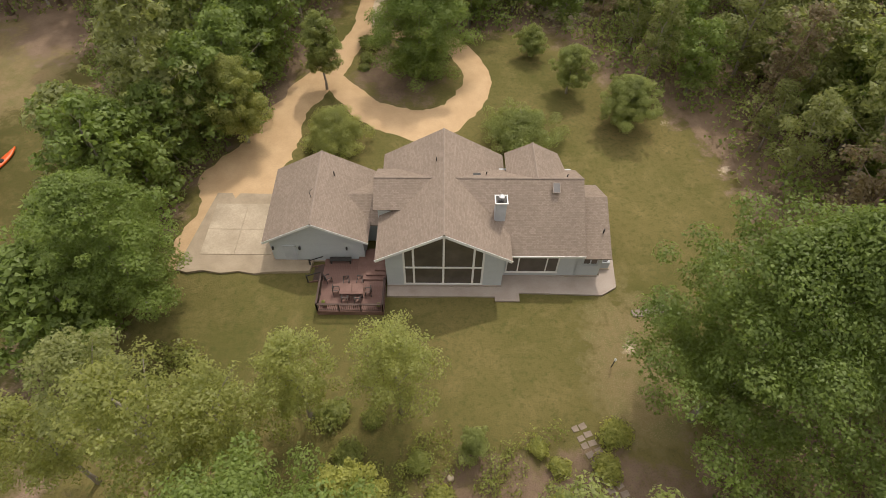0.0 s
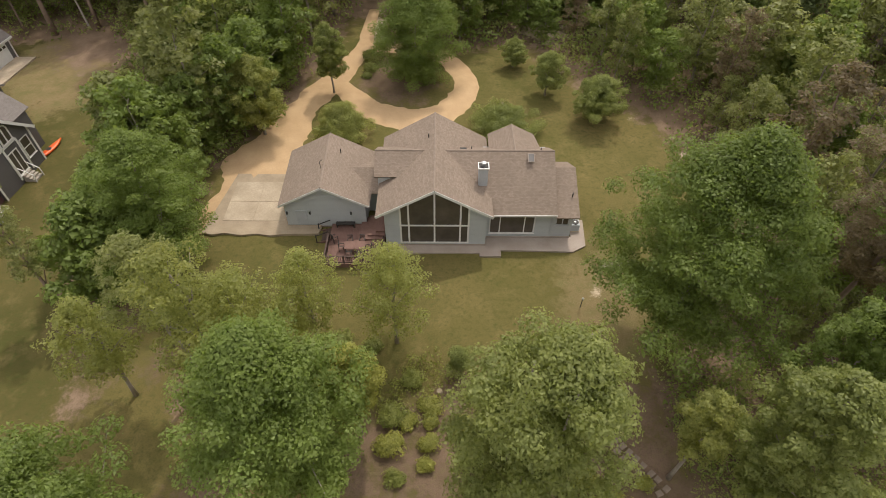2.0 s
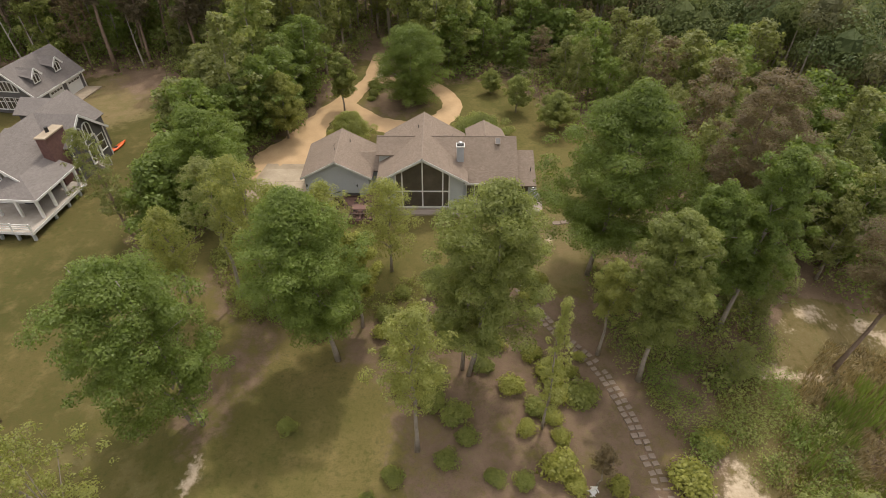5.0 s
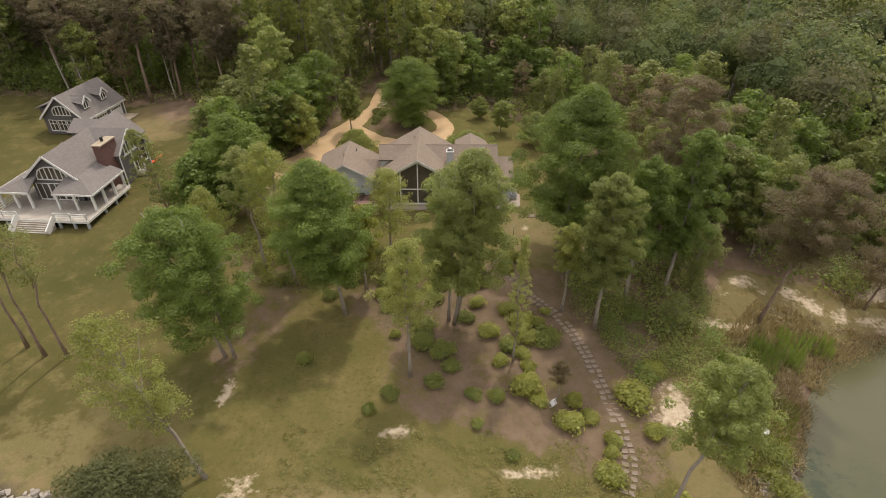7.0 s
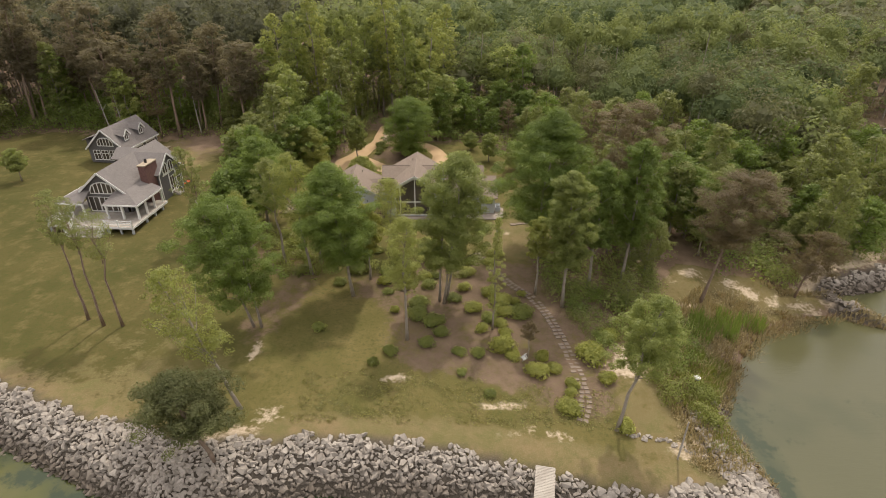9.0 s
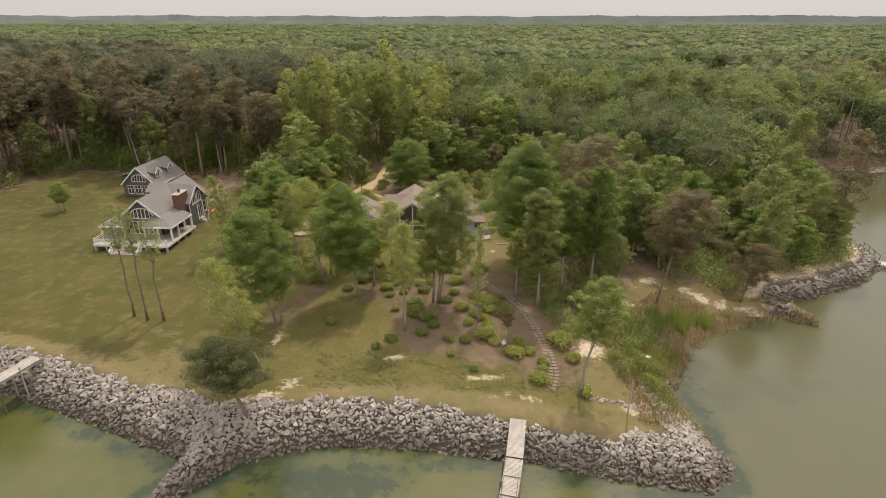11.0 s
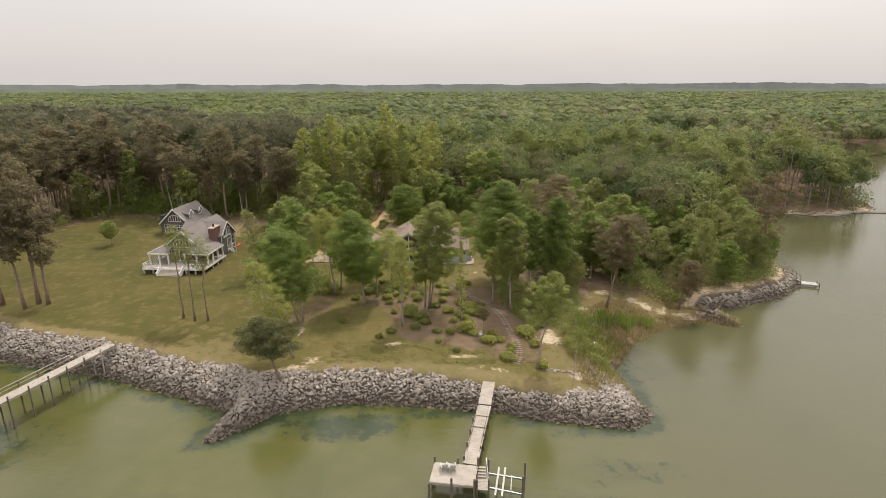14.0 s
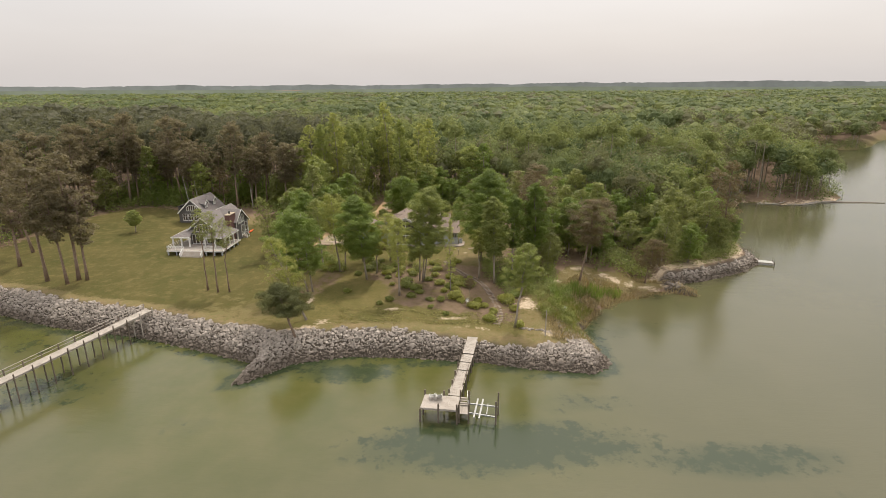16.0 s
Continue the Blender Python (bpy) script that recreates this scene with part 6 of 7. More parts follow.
for n in WOOD_NEAR:
    x, y = gx[n], gy[n]
    k = kind_at(x, y, rng)
    plant(k, x, y, rng, (0.8 if k == "pine" and x > -40 else 1.0) * (0.72 if x > 4 and 28 < y < 72 and fringe[n] < 6.5 else 0.5 if -32 < x < -28 and 23 < y < 28 else 1.0))
for x, y in ((-27, 22), (-29.5, 27), (-26.5, 31), (-29, 36), (-26, 40.5), (-29.5, 44), (-24.5, 47.5), (-28, 51), (-22.5, 53), (-31.5, 49.5), (-34, 56), (-19.5, 57), (-24, 58), (-26.5, 35.5), (-25.8, 44.5)):
    plant("edge" if x < -23 else "dark", x, y, rng, 1.0)
rnd = random.Random(77)
for i in range(34):
    x, y = rnd.uniform(26, 66), rnd.uniform(1, 30)
    if inland(np.array([x]), np.array([y]))[0] > 5 and not inside(YARD, np.array([x]), np.array([y]))[0] and not inside(MARSH, np.array([x]), np.array([y]))[0]:
        plant("open", x, y, rng, rnd.uniform(0.45, 0.75))
DEEP = [(gx[n], gy[n], kind_at(gx[n], gy[n], rng)) for n in WOOD_DEEP]
for k, some in KINDS.items():
    for n, t in enumerate(some):
        if n not in used[k]:
            plant(k, -150 - 8 * n, 120, rng)


# the wood farther off, as one thing
def far_wood():
    rng = np.random.default_rng(21)
    looks = {"pine": M_FAR_PINE, "oak": M_FAR, "deep": M_FAR_DEEP, "fresh": M_FAR_FRESH, "olive": M_FAR_OLIVE}
    trees = []
    for step, x0, x1, y0, y1, n, leaf in ((7.6, -300, 300, 112, 200, 290, 0.95), (9.0, -420, 420, 200, 330, 130, 1.3), (13, -760, 760, 330, 700, 44, 2.4), (23, -1500, 1500, 700, 1560, 16, 5.0)):
        gx, gy = free_spots(x0, x1, y0, y1, step, rng, 1.0)
        ok = (np.abs(gx - 7) < 0.86 * (gy + 110)) & (inland(gx, gy) > 6)
        for x, y in zip(gx[ok], gy[ok]):
            u = rng.random() + 0.45 * math.sin(x * 0.017 + 1.3 * math.sin(y * 0.012)) * math.cos(y * 0.014) - np.interp(y, [250, 600], [0.0, 0.18])
            pines = x < -25 - 0.22 * (y - 100) and y < 300 + 60 * math.sin(x * 0.02)
            kind = "pine" if pines and u < 0.85 else "deep" if u < 0.3 else "oak" if u < 0.6 else "fresh" if u < 0.85 else "olive"
            tall = (23 if kind == "pine" else 17) * (0.84 + 0.32 * rng.random()) * (1 + 0.12 * math.sin(x * 0.03) * math.sin(y * 0.04))
            trees.append((kind, x, y, tall, step * (0.52 + 0.3 * rng.random()), n, leaf))
    for x, y, kind in DEEP:
        tall = {"pine": 25, "poplar": 25, "brown": 19}.get(kind, 16.5) * (0.82 + 0.34 * rng.random())
        kind = {"pine": "pine", "brown": "olive", "poplar": "fresh"}.get(kind) or ("deep", "oak", "oak", "fresh", "olive")[int(rng.integers(5))]
        close = y < 82 and abs(x) < 62
        trees.append((kind, x, y, tall, 3.3 + 1.6 * rng.random(), 1350 if close else 620, 0.5 if close else 0.78))
    wood = thing("far_woods", "wooded country reaching to the horizon", "woods", kind="stuff")
    trunks = bmesh.new()
    groups = {}
    for kind, x, y, tall, r, n, leaf in trees:
        z = height(x, y)
        h = min(tall * 0.36, r * 1.15) if kind != "pine" else tall * 0.24
        top = z + tall - h
        groups.setdefault((kind, leaf), []).append((x, y, top, r * 0.86, r * 0.86, h, n * 0.42))
        for i in range(5):
            a, q = 1.257 * i + 1.3 * rng.random(), r * (0.5 + 0.3 * rng.random())
            w = r * (0.42 + 0.2 * rng.random())
            groups.setdefault((kind, leaf), []).append((x + q * math.cos(a), y + q * math.sin(a), top + h * (0.5 * rng.random() - 0.4), w, w, w * 0.7, n * 0.16))
        if y < 130 or (x > 90 and y < 260):
            add_tube(trunks, [(x, y, z - 0.3), (x + rng.random() - 0.5, y, z + tall * 0.8)], [0.22, 0.08], 4)
    for (kind, leaf), rows in groups.items():
        me = far_leaves("crowns", rng, np.array(rows), leaf * 0.5)
        me.materials.append(looks[kind])
        ob = new("crowns", me)
        ob.parent = wood
        tagged(ob, kind="stuff")
    tagged(part("trunks", trunks, M_BARK, wood), kind="stuff")


def far_leaves(name, rng, lobes, size):
    """Leaf clumps over the tops of far crowns; the last column is the number on each lobe."""
    rows = np.repeat(lobes, np.maximum(3, lobes[:, 6].astype(int)), 0)
    count = len(rows)
    d = rng.standard_normal((count, 3))
    d[:, 2] = np.abs(d[:, 2]) * 1.2 - 0.6
    d /= np.linalg.norm(d, axis=1)[:, None]
    p = rows[:, :3] + d * rows[:, 3:6] * (0.82 + 0.22 * rng.random(count))[:, None]
    n = d + rng.standard_normal((count, 3)) * 0.35 + np.array((0, 0, 0.15))
    n /= np.linalg.norm(n, axis=1)[:, None]
    t = np.cross(n, rng.standard_normal((count, 3)))
    t /= np.linalg.norm(t, axis=1)[:, None]
    b = np.cross(n, t)
    s = (size * (0.7 + 0.6 * rng.random(count)))[:, None]
    leaves = np.stack([p - t * s, p + t * s * 0.6 + b * s * 0.7, p + t * s * 0.6 - b * s * 0.7], 1)
    # the dense heart of each crown: a low uneven dome
    tri = []
    around, levels = 7, (-0.75, -0.1, 0.55)
    for i in range(around):
        a0, a1 = 6.2832 * i / around, 6.2832 * (i + 1) / around
        for z0, z1 in zip(levels, (*levels[1:], 1.0)):
            r0, r1 = math.sqrt(max(0, 1 - z0 * z0)), math.sqrt(max(0, 1 - z1 * z1))
            q = [(r0 * math.cos(a0), r0 * math.sin(a0), z0), (r0 * math.cos(a1), r0 * math.sin(a1), z0), (r1 * math.cos(a1), r1 * math.sin(a1), z1), (r1 * math.cos(a0), r1 * math.sin(a0), z1)]
            tri.append(q[:3])
            if r1 > 0:
                tri.append([q[0], q[2], q[3]])
    tri = np.array(tri)
    big = lobes[lobes[:, 6] > 0.5 * lobes[:, 6].max()]
    cores = big[:, None, None, :3] + tri[None] * big[:, None, None, 3:6] * (0.5 if size < 0.5 else 0.72) * (0.85 + 0.3 * rng.random((len(big), 1, 1, 1)))
    return loose_triangles(name, np.concatenate([leaves, cores.reshape(-1, 3, 3)], 0))


far_wood()


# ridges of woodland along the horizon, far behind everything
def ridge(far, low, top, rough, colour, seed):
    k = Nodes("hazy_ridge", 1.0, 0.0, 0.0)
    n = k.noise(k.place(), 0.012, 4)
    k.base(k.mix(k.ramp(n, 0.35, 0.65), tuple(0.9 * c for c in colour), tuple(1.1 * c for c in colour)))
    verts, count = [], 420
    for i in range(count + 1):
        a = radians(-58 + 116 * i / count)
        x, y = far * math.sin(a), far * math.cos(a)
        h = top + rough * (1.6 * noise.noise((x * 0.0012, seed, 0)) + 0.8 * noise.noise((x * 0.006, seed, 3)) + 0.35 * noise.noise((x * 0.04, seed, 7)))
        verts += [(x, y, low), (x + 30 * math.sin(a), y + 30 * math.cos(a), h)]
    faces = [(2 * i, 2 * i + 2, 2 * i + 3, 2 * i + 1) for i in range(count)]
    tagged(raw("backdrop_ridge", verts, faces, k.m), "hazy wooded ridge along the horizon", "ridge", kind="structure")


# haze is put into the base colours: paler and bluer the farther off
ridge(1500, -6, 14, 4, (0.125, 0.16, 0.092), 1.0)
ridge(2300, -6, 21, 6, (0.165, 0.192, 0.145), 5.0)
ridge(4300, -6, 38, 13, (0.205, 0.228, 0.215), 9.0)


def snag(x, y, tall, lean):
    t = thing("dead_tree", "pale bare dead trunk at the edge of the pines", "dead tree", x, y, height(x, y), group="dead trunks by the pines")
    part("trunk", tube([(0, 0, -0.2), (lean * 0.5, 0, tall * 0.5), (lean, 0.3, tall)], [0.17, 0.12, 0.05], 8), M_BARK_DEAD, t)
    part("limb", tube([(lean * 0.6, 0, tall * 0.6), (lean * 0.6 + 0.9, 0.3, tall * 0.72)], [0.07, 0.02], 5), M_BARK_DEAD, t)


for x, y, tall, lean in ((-69.6, 66, 11, -1.5), (-67.2, 67, 9.5, -0.9), (-51.5, 70, 9, -0.5)):
    snag(x, y, tall, lean)


# fallen trunks and brush along the far point
rnd = random.Random(12)
for i in range(14):
    f = i / 13
    x, y = 126 + 27 * f + rnd.uniform(-1, 1), 92.5 - 3.5 * math.sin(3.1 * f) + 2.5 * f + rnd.uniform(-1.2, 1.2)
    log = thing("driftwood_log", "grey fallen trunk lying at the water's edge", "log", x, y, max(height(x, y), LEVEL) + 0.15, rnd.uniform(-40, 40), group="fallen trunks on the far point")
    long = rnd.uniform(2, 5)
    part("trunk", tube([(-long / 2, 0, 0), (0, 0.15, 0.1), (long / 2, 0, rnd.uniform(0, 0.7))], [0.2, 0.16, 0.06], 6), M_BARK_DEAD, log)
    part("limb", tube([(0.2, 0.1, 0.1), (0.7, 0.6, rnd.uniform(0.4, 1.2))], [0.08, 0.02], 5), M_BARK_DEAD, log)
bar = [(153, 95.5), (158, 94.2), (164, 93.6), (171, 91.5), (164, 92.4), (158, 92.6), (152, 93.4)]
tagged(part("ground_bar", prism(bar, LEVEL - 0.3, LEVEL + 0.18), M_PILE), "dark low bar of brush and mud in the water", "sand bar", kind="structure")

# shrubs of the garden bed: place and width
BRIGHT = [(-1.3, 0.4, 1.5), (9.1, -3.2, 2.0), (11.2, -2.2, 2.0), (11.8, -4.0, 1.9), (11.2, -6.5, 2.6), (12.2, -7.7, 1.5), (15.3, -7.7, 2.0), (14.5, -10.2, 2.3), (16.4, -9.4, 1.4), (8.3, 0.9, 2.6),
          (7.3, 5.3, 1.6), (7.8, 8.9, 2.0), (7.7, 11.5, 1.8), (10.3, 4.2, 1.7), (11.8, 2.0, 2.6), (13.5, 2.2, 1.8), (12.2, -0.1, 2.2), (20.9, -7.4, 2.8), (21.8, -10.8, 2.3), (17.9, -11.8, 1.5),
          (17.0, -14.9, 2.1), (21.8, -17.2, 2.2), (23.6, -4.1, 2.0), (11.0, 11.5, 1.8), (6.6, 12.8, 1.8), (17.6, -12.9, 1.2), (11.9, 13.7, 1.9), (14.5, 4.0, 1.4), (-3.0, 6.6, 1.9), (-0.2, 9.6, 1.6),
          (-0.1, 8.4, 1.4), (-0.2, 6.8, 1.4), (2.2, 7.9, 1.6), (-0.4, 5.3, 1.6), (-1.8, 8.4, 1.4)]
DULL = [(-9.1, 6.4, 2.1), (-9.9, -3.3, 1.8), (-1.3, -7.3, 2.0), (-3.0, -9.0, 1.1), (2.8, -5.9, 1.8), (6.5, -10.4, 1.0), (9.2, -13.5, 1.1), (8.3, -7.4, 1.6), (6.3, -7.3, 1.5), (13.9, 0.1, 2.6),
          (10.0, -1.1, 1.9), (23.2, -4.3, 2.2), (2.7, 5.8, 1.6), (1.3, -0.6, 2.5), (3.5, -2.0, 2.2), (1.5, 1.4, 2.2), (4.4, -3.9, 1.8), (5.8, 3.0, 1.8), (-7.0, 9.6, 2.2), (-3.0, 9.0, 2.0),
          (-2.6, 4.4, 1.3), (-6.4, 12.4, 1.8), (-8.9, 57.9, 1.7), (-8.9, 60.9, 2.4), (-9.2, 56.5, 1.2), (3.6, 8.0, 1.5), (-7.9, 15.1, 2.3), (-4.9, 14.9, 1.4), (-1.5, 12.0, 1.7)]
makers = [shrub("azalea", "yellow-green clipped azalea mound in the mulch bed", 70 + i, M_SHRUB) for i in range(3)]
makers2 = [shrub("azalea", "dull green low azalea mound under the trees", 80 + i, M_SHRUB_DARK) for i in range(3)]
rng = np.random.default_rng(5)
for rows, some in ((BRIGHT, makers), (DULL, makers2)):
    for i, (x, y, w) in enumerate(rows):
        s = w / 1.5 * (0.95 + 0.1 * rng.random())
        m = Matrix.Translation((x, y, height(x, y) - 0.02)) @ pose(0, 0, 0, 0, 0, 360 * rng.random()) @ Matrix.Diagonal((s, s, s * (0.85 + 0.25 * rng.random()), 1))
        if i < 3:
            some[i].matrix_basis = m
        else:
            copy_thing(some[i % 3], m)


def garden_chair(x, y, turn):
    c = thing("garden_chair", "white moulded garden chair lying beside a small tree", "chair", x, y, height(x, y), turn)
    c.matrix_basis = c.matrix_basis @ pose(0, 0, 0.1, 35, 0, 0)
    part("seat", box(-0.25, 0.25, -0.25, 0.25, 0.36, 0.41, 0.02), M_WHITE, c)
    part("backrest", box(-0.25, 0.25, 0.21, 0.26, 0.41, 0.95, 0.02), M_WHITE, c)
    for x0 in (-0.22, 0.22):
        for y0 in (-0.22, 0.22):
            part("leg", box(x0 - 0.03, x0 + 0.03, y0 - 0.03, y0 + 0.03, 0, 0.36), M_WHITE, c)
        part("armrest", box(x0 - 0.04, x0 + 0.04, -0.24, 0.24, 0.6, 0.64), M_WHITE, c)


garden_chair(13.15, -8.1, 40)
# pale slabs at the house corner, and two cut stones in the mulch
for x, y, w in ((15.6, 23.6, 0.45), (16.6, 23.8, 0.45), (17.6, 24.0, 0.42)):
    step = part("stepping_stone", box(-w, w, -0.32, 0.32, -0.1, 0.05, 0.02), M_STONE)
    step.matrix_basis = pose(x, y, height(x, y) + 0.03, 0, 0, 8 * math.sin(5 * x))
    tagged(step, "flat pale stone slab set in the worn grass", "stepping stone", "slabs by the house corner")
for x, y in ((0.5, 10.9), (0.0, 8.1)):
    cut = part("garden_stone", tube([(0, 0, -0.1), (0, 0, 0.22), (0, 0, 0.26)], [0.24, 0.23, 0.19], 9), M_CONCRETE)
    cut.matrix_basis = pose(x, y, height(x, y))
    tagged(cut, "small round pale stone between azaleas in the mulch", "garden stone", "stones in the mulch bed")
lamp = thing("garden_lamp", "thin dark garden lamp with a pale head by the path", "lamp", 12.6, 18.9, height(12.6, 18.9), 0)
part("stem", tube([(0, 0, -0.1), (0.03, 0, 1.15)], [0.035, 0.03], 6), M_DARK, lamp)
part("head", tube([(0.03, 0, 1.15), (0.03, 0, 1.3), (0.03, 0, 1.36)], [0.09, 0.11, 0.03], 8), M_PALE, lamp)
post = thing("pole", "slim bare wooden pole standing by the shore", "pole", 25.7, -20.6, height(25.7, -20.6))
part("shaft", tube([(0, 0, -0.3), (0.05, 0, 4.6)], [0.09, 0.07], 7), M_BARK_DEAD, post)
sign = thing("bucket", "pale blue plastic bucket caught in the reeds", "bucket", 31.2, -10.9, height(31.2, -10.9) + 0.1)
part("shell", tube([(0, 0, 0), (0, 0, 0.45)], [0.24, 0.32], 12), M_BLUE, sign)
part("rim", tube([(0, 0, 0.45), (0, 0, 0.5)], [0.34, 0.34], 12), M_WHITE, sign)


# ---- low growth as loose stuff ----
def growth(name, label, category, spots, each, size, material, tall, flat=0.0):
    """Leaves over many low clumps: rows of x, y, radius."""
    rng = np.random.default_rng(len(spots))
    spots = np.asarray(spots, float)
    z = land(spots[:, 0], spots[:, 1])
    rows = np.stack([spots[:, 0], spots[:, 1], z + tall * spots[:, 2] * 0.45, spots[:, 2], spots[:, 2], tall * spots[:, 2] * 0.6], 1)
    me = leaf_mesh(name, rng, rows, each * len(rows), size, flat)
    me.materials.append(material)
    return tagged(new(name, me), label, category, kind="stuff")


def scatter(rng, n, x0, x1, y0, y1, r0, r1, test, low=1.5):
    x, y = x0 + (x1 - x0) * rng.random(n), y0 + (y1 - y0) * rng.random(n)
    r = r0 + (r1 - r0) * rng.random(n)
    ok = test(x, y) & (inland(x, y) > low)
    return np.stack([x, y, r], 1)[ok]


def in_wood(x, y):
    return ~inside(YARD, x, y) & ~inside(MEADOW, x, y) & ~inside(MARSH, x, y) & (line_distance([(-10.8, 72), (-9.5, 83)], x, y) > 3.0)


rng = np.random.default_rng(31)
back = scatter(rng, 420, -105, -36, 72, 108, 1.6, 3.2, in_wood)
growth("underwood", "green saplings below the pines", "underwood", back, 130, 0.24, M_LEAF_DARK, 2.0)
side = scatter(rng, 260, -34, -19, 14, 62, 0.7, 1.8, in_wood)
growth("underwood", "leafy bushes between the two lots", "underwood", side, 130, 0.15, M_LEAF, 1.4)
near = scatter(rng, 3600, -105, 100, 0, 110, 0.9, 2.4, in_wood)
near = near[~((near[:, 0] > 24) & (near[:, 1] < 40)) | (inland(near[:, 0], near[:, 1]) > 5.5)]
growth("underwood", "mixed green underwood below the trees", "underwood", near[: len(near) // 2], 74, 0.22, M_LEAF, 1.3)
growth("underwood", "dark green underwood below the trees", "underwood", near[len(near) // 2 :], 74, 0.22, M_LEAF_DARK, 1.3)
rows = scatter(rng, 330, 18, 33, -12, 12, 0.55, 1.5, lambda x, y: (x > np.interp(y, [-12, -5, 1, 6, 12], [21.6, 20.8, 19.6, 17.5, 16.5])) & (np.hypot(x - 24.5, y + 8.7) > 2.9) & (y > -8.5 + 1.2 * np.sin(x)))
growth("thicket", "green thicket at the edge of the garden", "thicket", rows[:150:2], 190, 0.1, M_LEAF, 1.3)
growth("thicket", "dark green thicket under the path trees", "thicket", rows[1:150:2], 190, 0.1, M_LEAF_DARK, 1.4)
rows = scatter(rng, 34, 26.5, 32, -17, -9, 0.5, 1.2, lambda x, y: np.sin(x * 1.7) + np.sin(y * 1.3) > -0.7)
growth("thicket", "green leafy bushes beside the reeds", "thicket", rows, 300, 0.1, M_SHRUB_DARK, 1.3)
rows = scatter(rng, 70, -5, 8, 8, 14, 0.4, 0.9, lambda x, y: inside(YARD, x, y))
growth("ground_cover", "low dull green plants under the trees", "ground cover", rows[:46], 70, 0.1, M_SHRUB_DARK, 1.0)
rows = scatter(rng, 170, -22, -11, 8, 20, 0.4, 1.1, lambda x, y: np.abs(x + 17.5 + 0.55 * (y - 14)) < 3.0)
growth("ground_cover", "low mixed green bushes by the meadow edge", "ground cover", rows[:70], 90, 0.14, M_SHRUB_DARK, 1.2)


def blades(name, label, category, spots, material, tall, wide=0.05, lean=0.25):
    """Upright tapering blades; rows of x, y."""
    rng = np.random.default_rng(len(spots) + 1)
    x, y = spots[:, 0], spots[:, 1]
    z = land(x, y)
    n = len(x)
    h = tall * (0.6 + 0.6 * rng.random(n))
    a = 6.283 * rng.random(n)
    dx, dy = np.cos(a) * wide, np.sin(a) * wide
    tx, ty = rng.standard_normal(n) * lean * h, rng.standard_normal(n) * lean * h
    v = np.stack([np.stack([x - dx, y - dy, z - 0.05], 1), np.stack([x + dx, y + dy, z - 0.05], 1), np.stack([x + tx * 0.4 + dx * 0.7, y + ty * 0.4 + dy * 0.7, z + h * 0.6], 1),
                  np.stack([x + tx, y + ty, z + h], 1), np.stack([x + tx * 0.4 - dx * 0.7, y + ty * 0.4 - dy * 0.7, z + h * 0.6], 1)], 1).reshape(-1, 3)
    i = np.arange(n)[:, None] * 5
    faces = np.concatenate([i + (0, 1, 2), i + (0, 2, 4), i + (4, 2, 3)], 0)
    ob = raw(name, v, faces.tolist(), material)
    return tagged(ob, label, category, kind="stuff")


reed = scatter(rng, 26000, 27, 62, -22, 10, 1, 1, lambda x, y: inside(MARSH, x, y) & (np.sin(x * 0.9) + np.sin(y * 1.1 + x * 0.4) > -1.2), 0.1)
reed = reed[(inland(reed[:, 0], reed[:, 1]) < 10) & (line_distance(BEACH, reed[:, 0], reed[:, 1]) > 2.0)]
wet = scatter(rng, 9000, 33, 62, -22, 9, 1, 1, lambda x, y: x > 33, -0.3)
wet = wet[(inland(wet[:, 0], wet[:, 1]) < np.interp(wet[:, 0], [36, 44, 50, 60], [0.8, 2.6, 3.2, 1.0]))]
blades("reeds", "rusty dead reeds standing at the water's edge", "reeds", wet, M_REED_RUST, 0.45, 0.06, 0.5)
bank = scatter(rng, 520, 38, 86, 5, 36, 0.8, 2.0, in_wood, 4.0)
bank = bank[(inland(bank[:, 0], bank[:, 1]) < 15) & (line_distance(BEACH, bank[:, 0], bank[:, 1]) > 4.0)]
growth("thicket", "pale olive bushes along the wooded bank", "thicket", bank, 120, 0.15, M_LEAF_OLIVE, 1.7)
spit = scatter(rng, 3600, 90, 290, 40, 270, 1.3, 3.2, in_wood, 1.6)
spit = spit[inland(spit[:, 0], spit[:, 1]) < 16]
growth("underwood", "green brush under the trees of the far point", "underwood", spit, 60, 0.34, M_FAR, 1.5)
blades("reeds", "dry straw-coloured reeds round the inlet", "reeds", reed[:9000], M_REED, 0.8, 0.06, 0.4)
green = scatter(rng, 4200, 30, 46, -9, 3, 1, 1, lambda x, y: np.abs(y - (0.55 * x - 21.5)) < 1.7 + 0.8 * np.sin(x * 1.3))
blades("reeds", "tall dark green reeds behind the inlet", "reeds", green, M_LEAF_DARK, 1.7, 0.05, 0.15)
green = scatter(rng, 6500, 27, 38, -20, -6, 1, 1, lambda x, y: x > 29.5 + np.sin(y))
blades("reeds", "yellow-green marsh grass by the water", "reeds", green, M_SHRUB_DARK, 0.9, 0.04, 0.3)


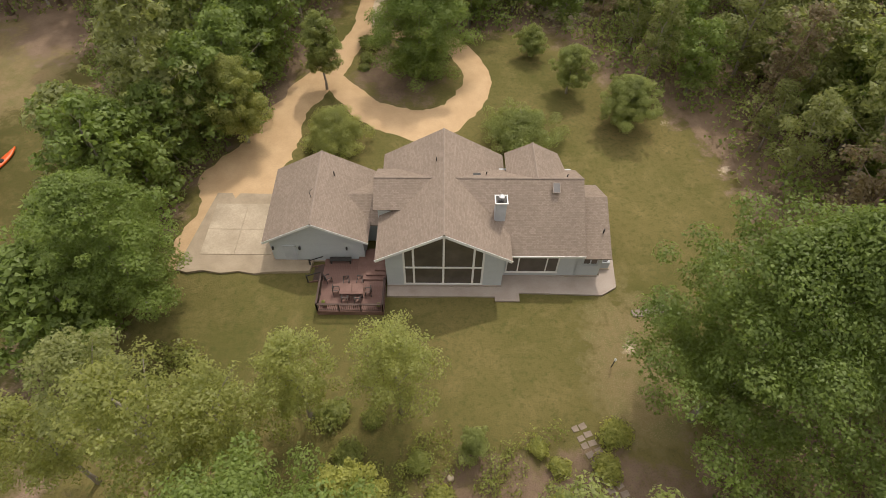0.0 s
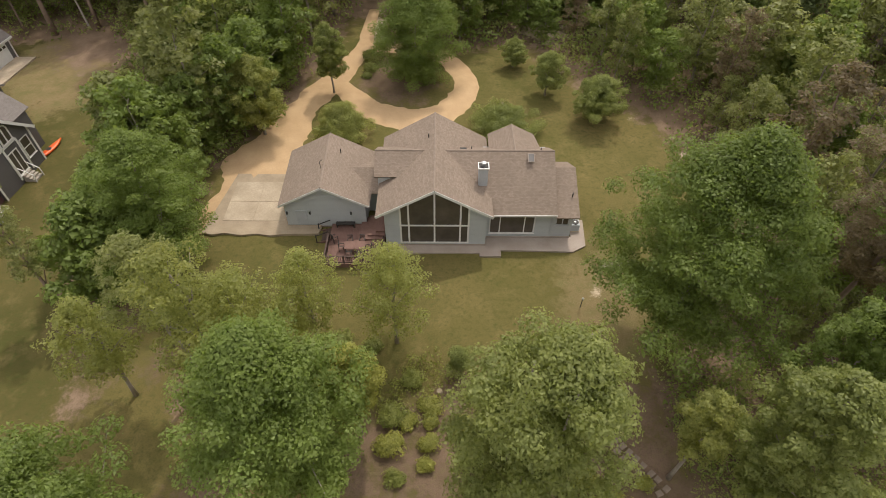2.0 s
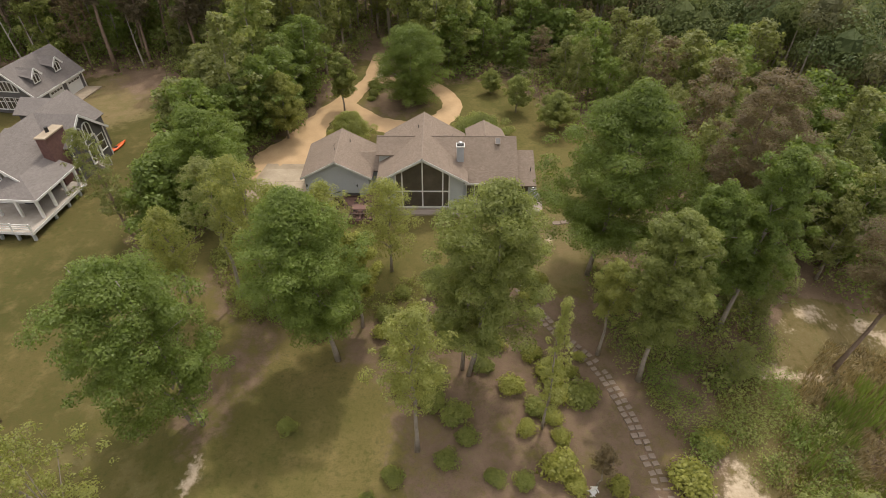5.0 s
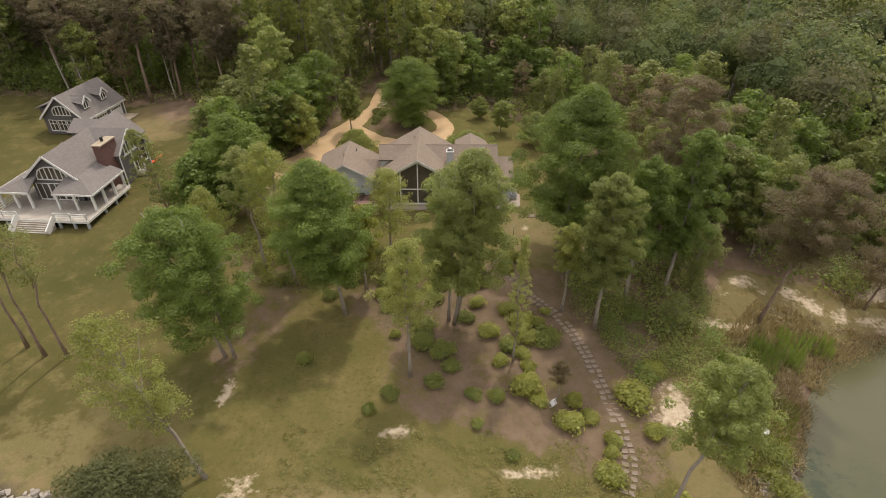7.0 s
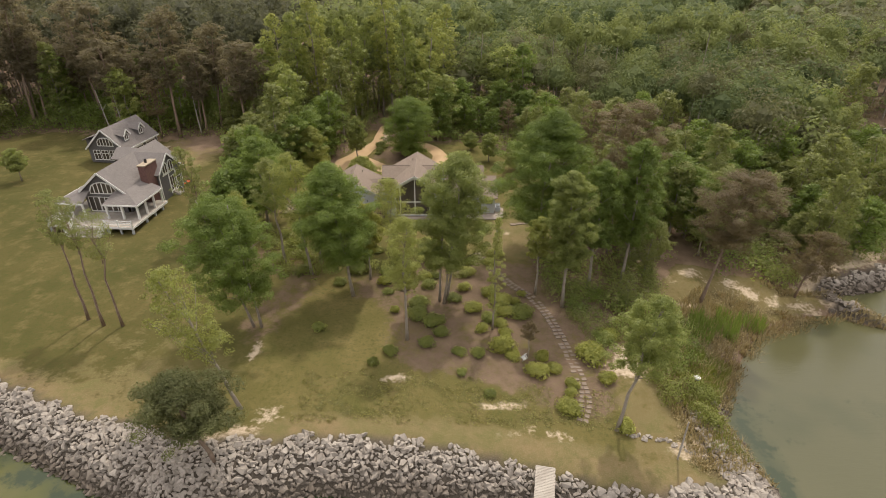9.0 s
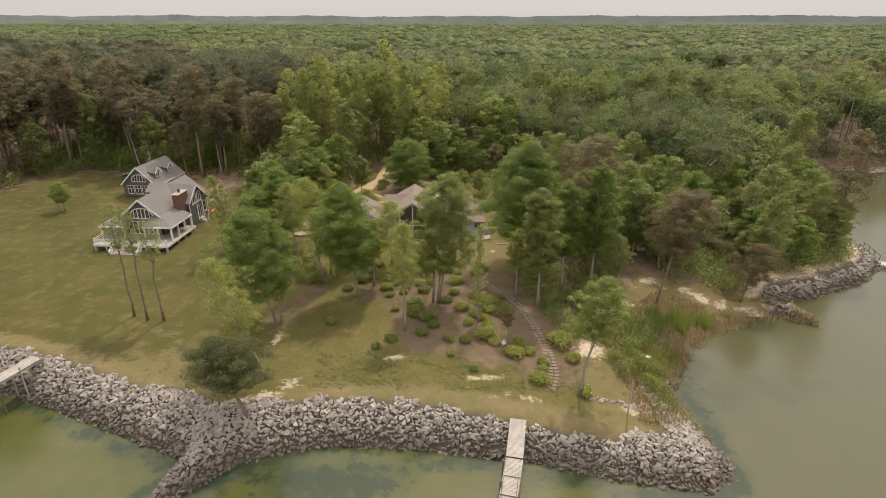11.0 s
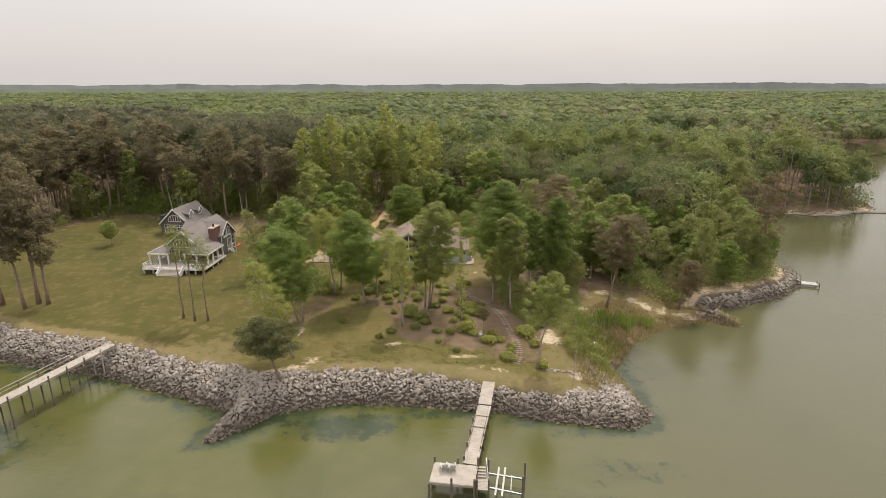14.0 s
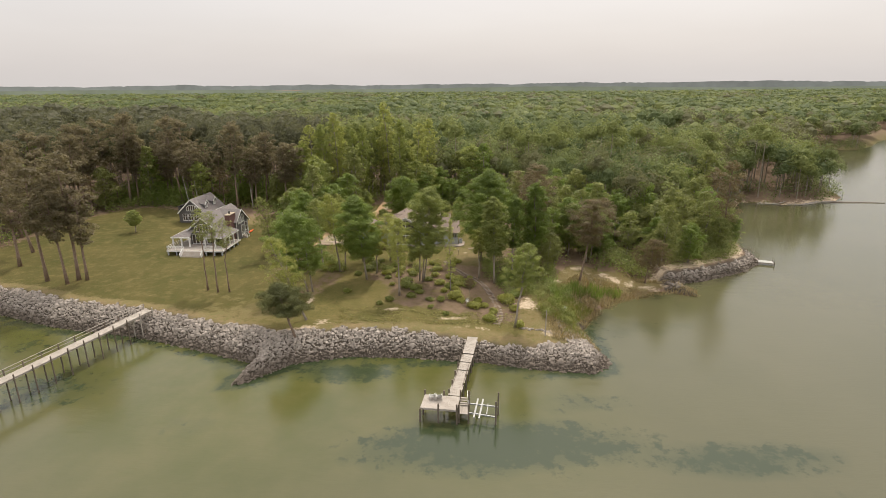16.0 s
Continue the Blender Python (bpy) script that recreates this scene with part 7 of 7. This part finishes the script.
tuft = scatter(rng, 2600, -10, 22, -18.5, -10, 0.10, 0.26, lambda x, y: (y < -11.0 - 0.1 * x + np.sin(x)) & (y > -17.4) & (np.sin(x * 0.9 + 2) + np.sin(y * 2.1 + x * 0.6) > -0.9))
growth("weeds", "tufts of low green weeds along the shore", "weeds", tuft, 9, 0.065, M_TUFT, 0.5, 1.2)
mat = scatter(rng, 1500, 27, 62, -22, 10, 0.3, 0.8, lambda x, y: inside(MARSH, x, y), 0.2)
mat = mat[(inland(mat[:, 0], mat[:, 1]) < 9) & (line_distance(BEACH, mat[:, 0], mat[:, 1]) > 2.0)]
growth("reeds", "flattened straw-brown reed litter on the bank", "reeds", mat, 34, 0.11, M_REED, 0.35, 0.6)


# ---- stone path ----
path = thing("pavement_path", "double row of square stepping stones through the mulch", "path", kind="structure")
way = curve_through([(9.4, 14.6), (11.3, 10.4), (13.4, 6.6), (15.6, 3.9), (16.9, 1.0), (17.8, -2.1), (18.3, -5.2), (18.7, -8.0), (19.0, -11.3), (18.9, -13.6), (17.9, -16.8)], 24)
steps = np.concatenate([[0], np.cumsum(np.linalg.norm(np.diff(way, axis=0), axis=1))])
rnd = random.Random(8)
tiles = []
for k in range(4):
    bm = bmesh.new()
    w = 0.22 + 0.02 * k
    add_box(bm, -w, w, -0.2, 0.2, -0.08, 0.035)
    for v in bm.verts:
        v.co += Vector((rnd.uniform(-0.03, 0.03), rnd.uniform(-0.03, 0.03), rnd.uniform(-0.008, 0.008)))
    me = bpy.data.meshes.new("stone")
    bm.to_mesh(me), bm.free()
    me.materials.append(M_STONE)
    tiles.append(me)
n = int(steps[-1] / 0.62)
for i in range(n):
    s = 0.3 + 0.62 * i
    p = np.array([np.interp(s, steps, way[:, j]) for j in (0, 1)])
    q = np.array([np.interp(s + 0.1, steps, way[:, j]) for j in (0, 1)])
    a = math.atan2(*(q - p)[::-1])
    for side in (-0.33, 0.33):
        if rnd.random() < 0.04:
            continue
        x, y = p[0] - math.sin(a) * side + rnd.uniform(-0.06, 0.06), p[1] + math.cos(a) * side + rnd.uniform(-0.06, 0.06)
        ob = new("stone", tiles[rnd.randrange(4)])
        ob.matrix_basis = pose(x, y, height(x, y) + 0.03, rnd.uniform(-2, 2), rnd.uniform(-2, 2), math.degrees(a) + 90 + rnd.uniform(-7, 7))
        ob.parent = path


# ---- rock walls along the shore ----
def rock_mesh(seed):
    """An angular block: the hull of a few scattered points."""
    rnd = random.Random(seed)
    bm = bmesh.new()
    sx, sy, sz = rnd.uniform(0.8, 1.2), rnd.uniform(0.6, 0.95), rnd.uniform(0.5, 0.75)
    for _ in range(13):
        v = Vector((rnd.gauss(0, 1), rnd.gauss(0, 1), rnd.gauss(0, 1))).normalized() * rnd.uniform(0.42, 0.58)
        bm.verts.new((v.x * sx, v.y * sy, v.z * sz))
    hull = bmesh.ops.convex_hull(bm, input=bm.verts[:])
    bmesh.ops.delete(bm, geom=[e for e in hull["geom_interior"] if isinstance(e, bmesh.types.BMVert)], context="VERTS")
    bmesh.ops.triangulate(bm, faces=bm.faces[:])
    me = bpy.data.meshes.new("rock")
    bm.to_mesh(me), bm.free()
    me.materials.append(M_ROCK)
    return me


ROCKS = [rock_mesh(90 + i) for i in range(10)]


def rock_spots(line, wide, step, seed, out=0.1):
    """Rocks over a sloping bank: rows of x, y, z, size."""
    rng = np.random.default_rng(seed)
    x0, y0 = np.min(line, 0) - wide - 2
    x1, y1 = np.max(line, 0) + wide + 2
    gx, gy = np.meshgrid(np.arange(x0, x1, step), np.arange(y0, y1, step))
    gx = (gx + (rng.random(gx.shape) - 0.5) * step * 0.8).ravel()
    gy = (gy + (rng.random(gy.shape) - 0.5) * step * 0.8).ravel()
    ok = line_distance(line, gx, gy) < wide * 1.5 + 1
    gx, gy = gx[ok], gy[ok]
    d = inland(gx, gy)
    top = np.where(gx < 40, bank_top(gx), wide)
    ok = (d > -out) & (d < top + 0.35 * np.sin(gx * 1.3) + 0.2 * np.sin(gx * 3.7))
    gx, gy, d = gx[ok], gy[ok], d[ok]
    z = land(gx, gy, d)
    size = step * (1.55 + 1.9 * rng.random(len(gx)) ** 2.6)
    return np.stack([gx, gy, z, size], 1)


def rock_wall(name, label, spots, pick):
    """Rocks near the dock as parts, the rest joined."""
    wall = thing(name, label, "rock wall")
    rng = np.random.default_rng(len(spots))
    order = np.argsort(np.hypot(spots[:, 0] - pick[0], spots[:, 1] - pick[1]))
    verts, faces, base = [], [], 0
    data = [(np.array([v.co[:] for v in me.vertices]), np.array([p.vertices[:] for p in me.polygons])) for me in ROCKS]
    for rank, i in enumerate(order):
        x, y, z, s = spots[i]
        m = Matrix.Translation((x, y, z + 0.08 * s)) @ pose(0, 0, 0, *(18 * rng.standard_normal(2)), 360 * rng.random()) @ Matrix.Diagonal((s, s, s, 1))
        k = int(rng.integers(len(ROCKS)))
        if rank < 290:
            ob = new("rock", ROCKS[k])
            ob.matrix_basis = m
            ob.parent = wall
        else:
            v, f = data[k]
            a = np.array(m)
            verts.append(v @ a[:3, :3].T + a[:3, 3])
            faces.append(f + base)
            base += len(v)
    if verts:
        rest = raw("rocks", np.concatenate(verts), np.concatenate(faces).tolist(), M_ROCK, wall)
        tagged(rest, kind="stuff")
    return wall


main_line = [c for c in COAST[2:19]]
rock_wall("rock_wall", "grey riprap boulders banked along the lawn's shore", rock_spots(main_line, 4.4, 0.34, 41), (12.0, -24.5))
rock_wall("rock_wall", "grey riprap boulders round the far point", rock_spots(COAST[26:30], 2.5, 0.42, 42), (70.0, 14.0))
rnd = random.Random(3)
row = thing("rock_row", "line of pale rocks edging the marsh", "rock row")
for i in range(26):
    f = i / 25
    x, y = 22.0 + 6.3 * f + rnd.uniform(-0.2, 0.2), -17.9 - 2.6 * f + 0.5 * math.sin(3 * f) + rnd.uniform(-0.25, 0.25)
    ob = new("rock", ROCKS[i % 10])
    s = rnd.uniform(0.35, 0.75)
    ob.matrix_basis = Matrix.Translation((x, y, height(x, y) + 0.05)) @ pose(0, 0, 0, 0, 0, rnd.uniform(0, 360)) @ Matrix.Diagonal((s, s, s, 1))
    ob.parent = row
